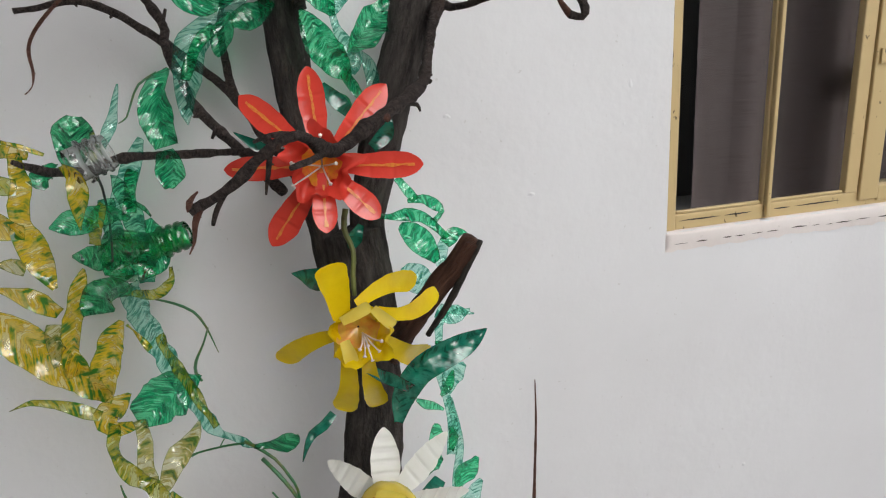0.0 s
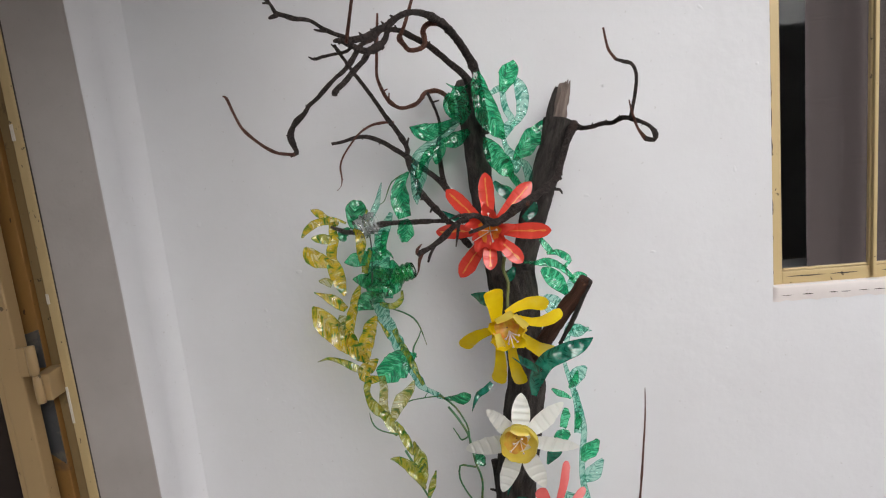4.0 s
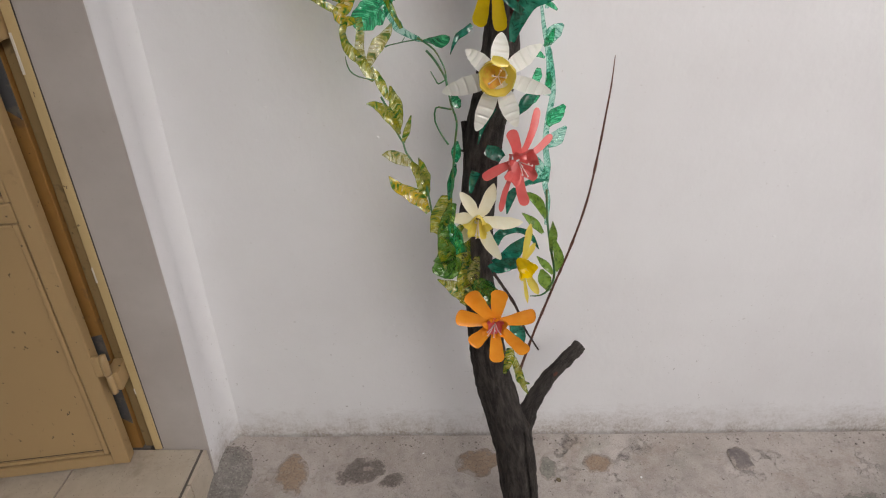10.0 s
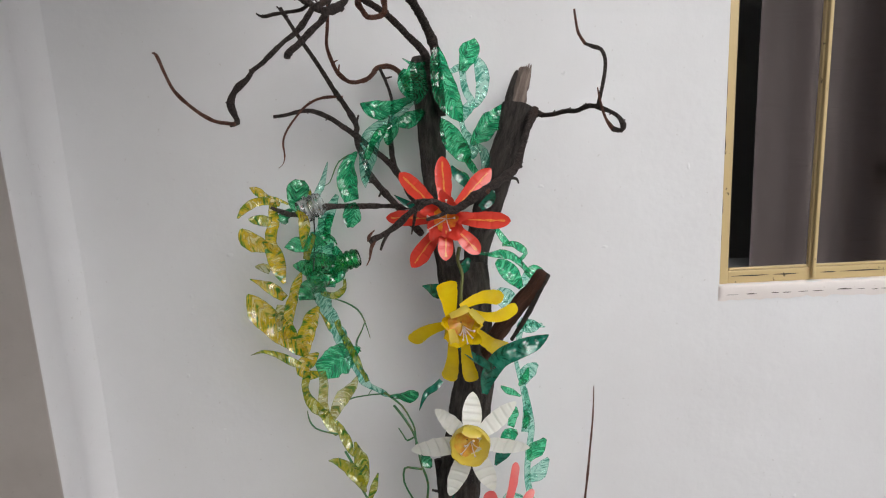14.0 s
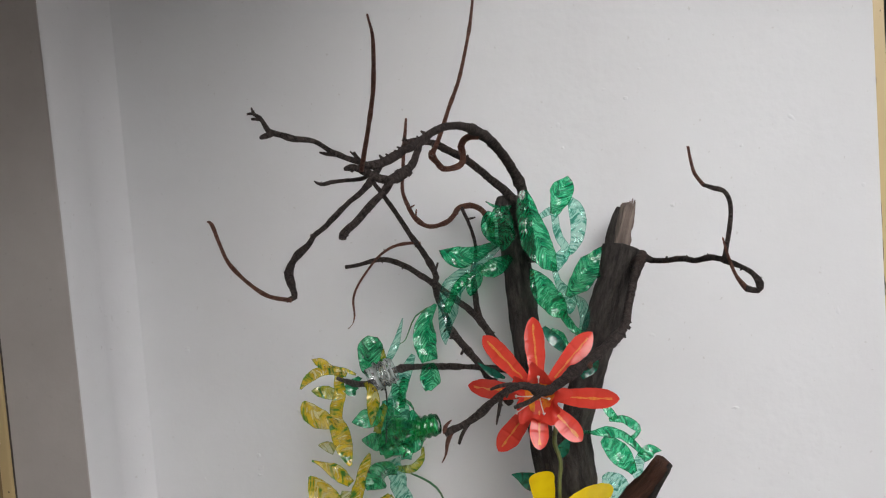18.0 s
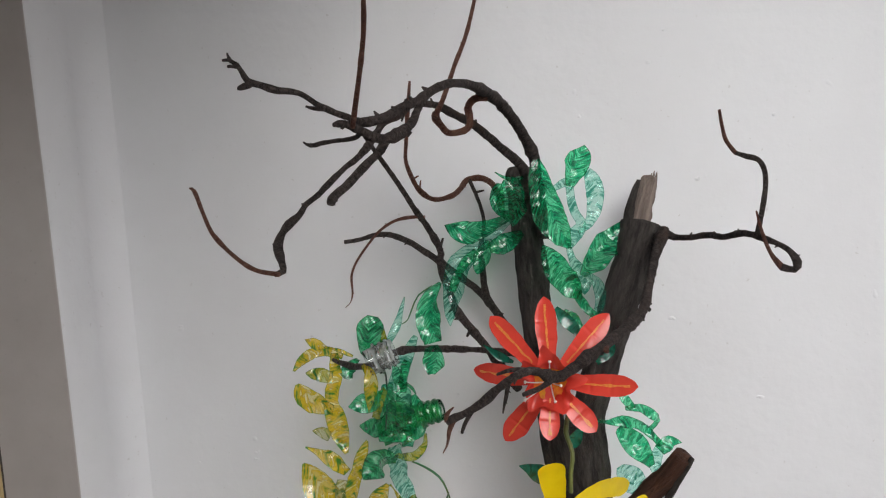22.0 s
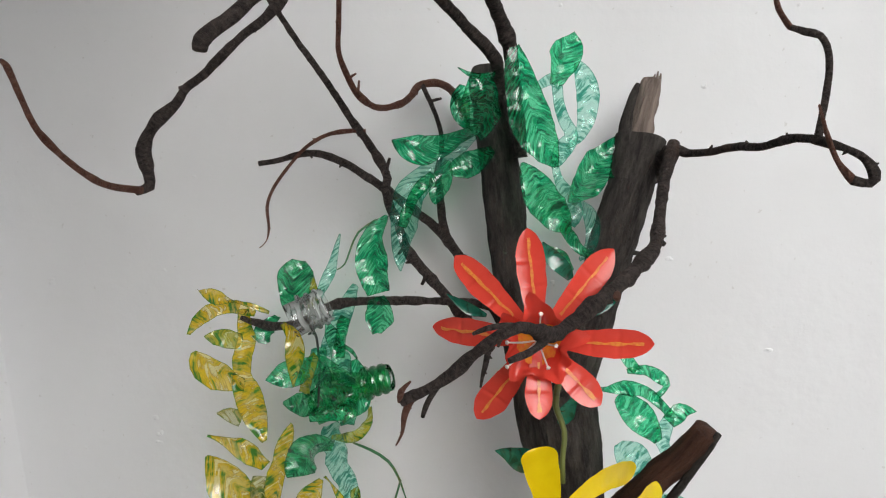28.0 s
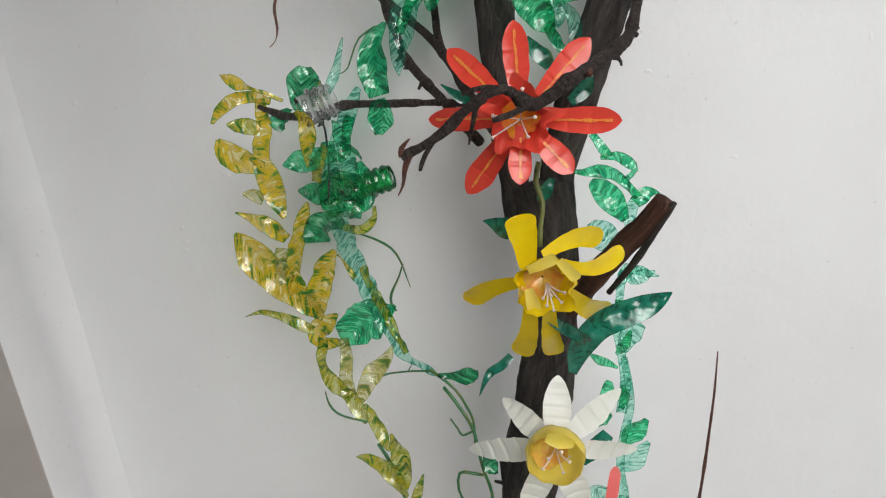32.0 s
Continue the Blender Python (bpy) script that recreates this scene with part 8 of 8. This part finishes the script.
scrap((-0.223, -0.063), 0.007, (0.75, 0.75, 0.75), "paint_flake", "white paint flake lying on the concrete")
scrap((0.133, -0.157), 0.016, (0.12, 0.09, 0.05), "dry_leaf", "curled brown dry leaf lying on the concrete")

IRON = painted("black_wrought_iron", (0.012, 0.012, 0.013), (0.03, 0.025, 0.022), 0.45)
stand = thing("plant_stand", "black wrought-iron stand with a scrolled foot on the concrete", "plant stand", at=(1.06, -0.2, 0))
scroll = [(0.987, -0.247, 0.029, 0.0051), (0.995, -0.247, 0.045, 0.0054), (0.97, -0.247, 0.066, 0.0056), (0.948, -0.247, 0.066, 0.0056), (0.941, -0.247, 0.045, 0.0057), (0.965, -0.247, 0.017, 0.0057), (0.995, -0.247, 0.008, 0.006), (1.019, -0.247, 0.026, 0.0064), (1.025, -0.247, 0.067, 0.0063), (1.035, -0.247, 0.103, 0.0063), (1.059, -0.247, 0.114, 0.0062)]
ob = limb("scroll_leg", scroll, IRON, stand, sides=8, step=0.004, bark=0.08)
ob.matrix_parent_inverse = Matrix.Translation(stand.location).inverted()
leg = [(1.053, -0.247, 0.256, 0.0065), (1.008, -0.247, 0.237, 0.0066), (0.983, -0.247, 0.197, 0.0067), (0.972, -0.247, 0.159, 0.0068), (0.983, -0.247, 0.107, 0.0069), (1.016, -0.247, 0.052, 0.0071), (1.062, -0.247, 0.001, 0.0072), (1.113, -0.247, -0.013, 0.0073), (1.134, -0.247, 0.023, 0.0072), (1.103, -0.247, 0.078, 0.007), (1.059, -0.247, 0.114, 0.0069)]
ob = limb("scroll_leg", leg, IRON, stand, sides=8, step=0.005, bark=0.08)
ob.matrix_parent_inverse = Matrix.Translation(stand.location).inverted()

# cord in front of the window
cord = [(0.499, -0.006, 1.808, 0.0013), (0.519, -0.006, 1.792, 0.0013), (0.552, -0.006, 1.775, 0.0014), (0.595, -0.006, 1.765, 0.0013), (0.635, -0.006, 1.764, 0.0013), (0.703, -0.006, 1.779, 0.0013), (0.749, -0.006, 1.811, 0.0013)]
cord = [(cord[0][0] - 0.03, -0.0015, 2.29, 0.0012), (cord[0][0] - 0.02, -0.004, cord[0][2] + 0.04, 0.0012)] + cord + [(cord[-1][0] + 0.04, -0.0015, 2.29, 0.0012)]
verts, faces = tube(cord, sides=6, step=0.01)
tagged(put_part("hanging_cord", mesh_of("hanging_cord", verts, faces, painted("grey_cord", (0.30, 0.28, 0.27), (0.22, 0.2, 0.19), 0.6))), "thin grey cord hanging in a bow before the window", "cord")

# small dents and lumps in the plaster
def scar(at, wide, high):
    verts, faces = [], []
    n, rings = 12, 4
    seed = stone_random.uniform(0, 40)
    for j in range(rings + 1):
        g = j / rings
        for k in range(n):
            a = 2 * math.pi * k / n
            w = 1 + 0.7 * noise.noise(Vector((math.cos(a) * 1.8, math.sin(a) * 1.8, seed)))
            lift = 0.0017 * (1 - g * g) * (0.6 + noise.noise(Vector((g * 3 * math.cos(a), g * 3 * math.sin(a), seed + 9))))
            verts.append((at[0] + wide * w * g * math.cos(a), -lift + 0.0004 * (g > 0.95), at[2] + high * w * g * math.sin(a)))
    for j in range(rings):
        faces += [(j * n + k, j * n + (k + 1) % n, (j + 1) * n + (k + 1) % n, (j + 1) * n + k) for k in range(n)]
    return put_part("plaster_lump", mesh_of("plaster_lump", verts, faces, WHITE_WALL), WALL_BACK)


WALL_BACK = bpy.data.objects["wall_back"]
for at in ((-0.662, 0.0, 1.423), (-0.544, 0.0, 1.214), (-0.467, 0.0, 1.311), (0.616, 0.0, 0.629), (-0.661, 0.0, 1.422), (-0.55, -0.0, 1.202), (0.096, -0.0, 1.78), (0.114, 0.0, 1.412), (-0.661, 0.0, 1.427), (-0.549, 0.0, 1.236), (-0.548, 0.0, 1.212), (-0.574, 0.0, 1.077), (0.156, 0.0, 1.611), (0.231, 0.0, 1.293), (0.044, 0.0, 1.55), (0.094, 0.0, 1.604), (0.621, 0.0, 0.756), (0.089, 0.0, 0.05)):
    scar(at, stone_random.uniform(0.003, 0.007), stone_random.uniform(0.002, 0.005))
for k in range(26):
    scar((stone_random.uniform(-0.7, 0.42), 0, stone_random.uniform(0.12, 2.0)), stone_random.uniform(0.0015, 0.004), stone_random.uniform(0.0012, 0.003))


# flaked gaps between the window frame and the plaster round it
def flakes():
    verts, faces = [], []
    def dash(x0, x1, z0, z1, y):
        o = len(verts)
        n = 6
        for i in range(n + 1):
            u = i / n
            wob = 0.35 * noise.noise(Vector((x0 * 90 + u * 4, z0 * 70 + u * 3, 1.7)))
            if x1 - x0 > z1 - z0:
                x, mid, half = x0 + (x1 - x0) * u, (z0 + z1) / 2 + wob * (z1 - z0), (z1 - z0) * (0.12 + 0.5 * math.sin(math.pi * u))
                verts.extend([(x, y, mid - half), (x, y, mid + half)])
            else:
                z, mid, half = z0 + (z1 - z0) * u, (x0 + x1) / 2 + wob * (x1 - x0), (x1 - x0) * (0.12 + 0.5 * math.sin(math.pi * u))
                verts.extend([(mid + half, y, z), (mid - half, y, z)])
        faces.extend([(o + 2 * i, o + 2 * i + 2, o + 2 * i + 3, o + 2 * i + 1) for i in range(n)])
    x = 0.462
    while x < 1.3:
        long = stone_random.uniform(0.008, 0.030)
        mid = 1.1885 + 0.004 * noise.noise(Vector((x * 14, 3, 0)))
        dash(x, x + long, mid, mid + stone_random.uniform(0.0006, 0.0020), -0.0042)
        x += long + stone_random.uniform(0.004, 0.028)
    for a, b in ((0.476, 0.548), (0.556, 0.604), (0.646, 0.676), (0.684, 0.772)):
        dash(a, b, 1.2212, 1.2232, 0.0074)
    z = 1.23
    while z < 2.2:
        long = stone_random.uniform(0.006, 0.05)
        dash(0.4515, 0.4515 + stone_random.uniform(0.001, 0.0022), z, z + long, 0.0050)
        z += long + stone_random.uniform(0.01, 0.09)
    return put_part("flaked_gap", mesh_of("flaked_gap", verts, faces, DARK_GAP, False), window)


flakes()
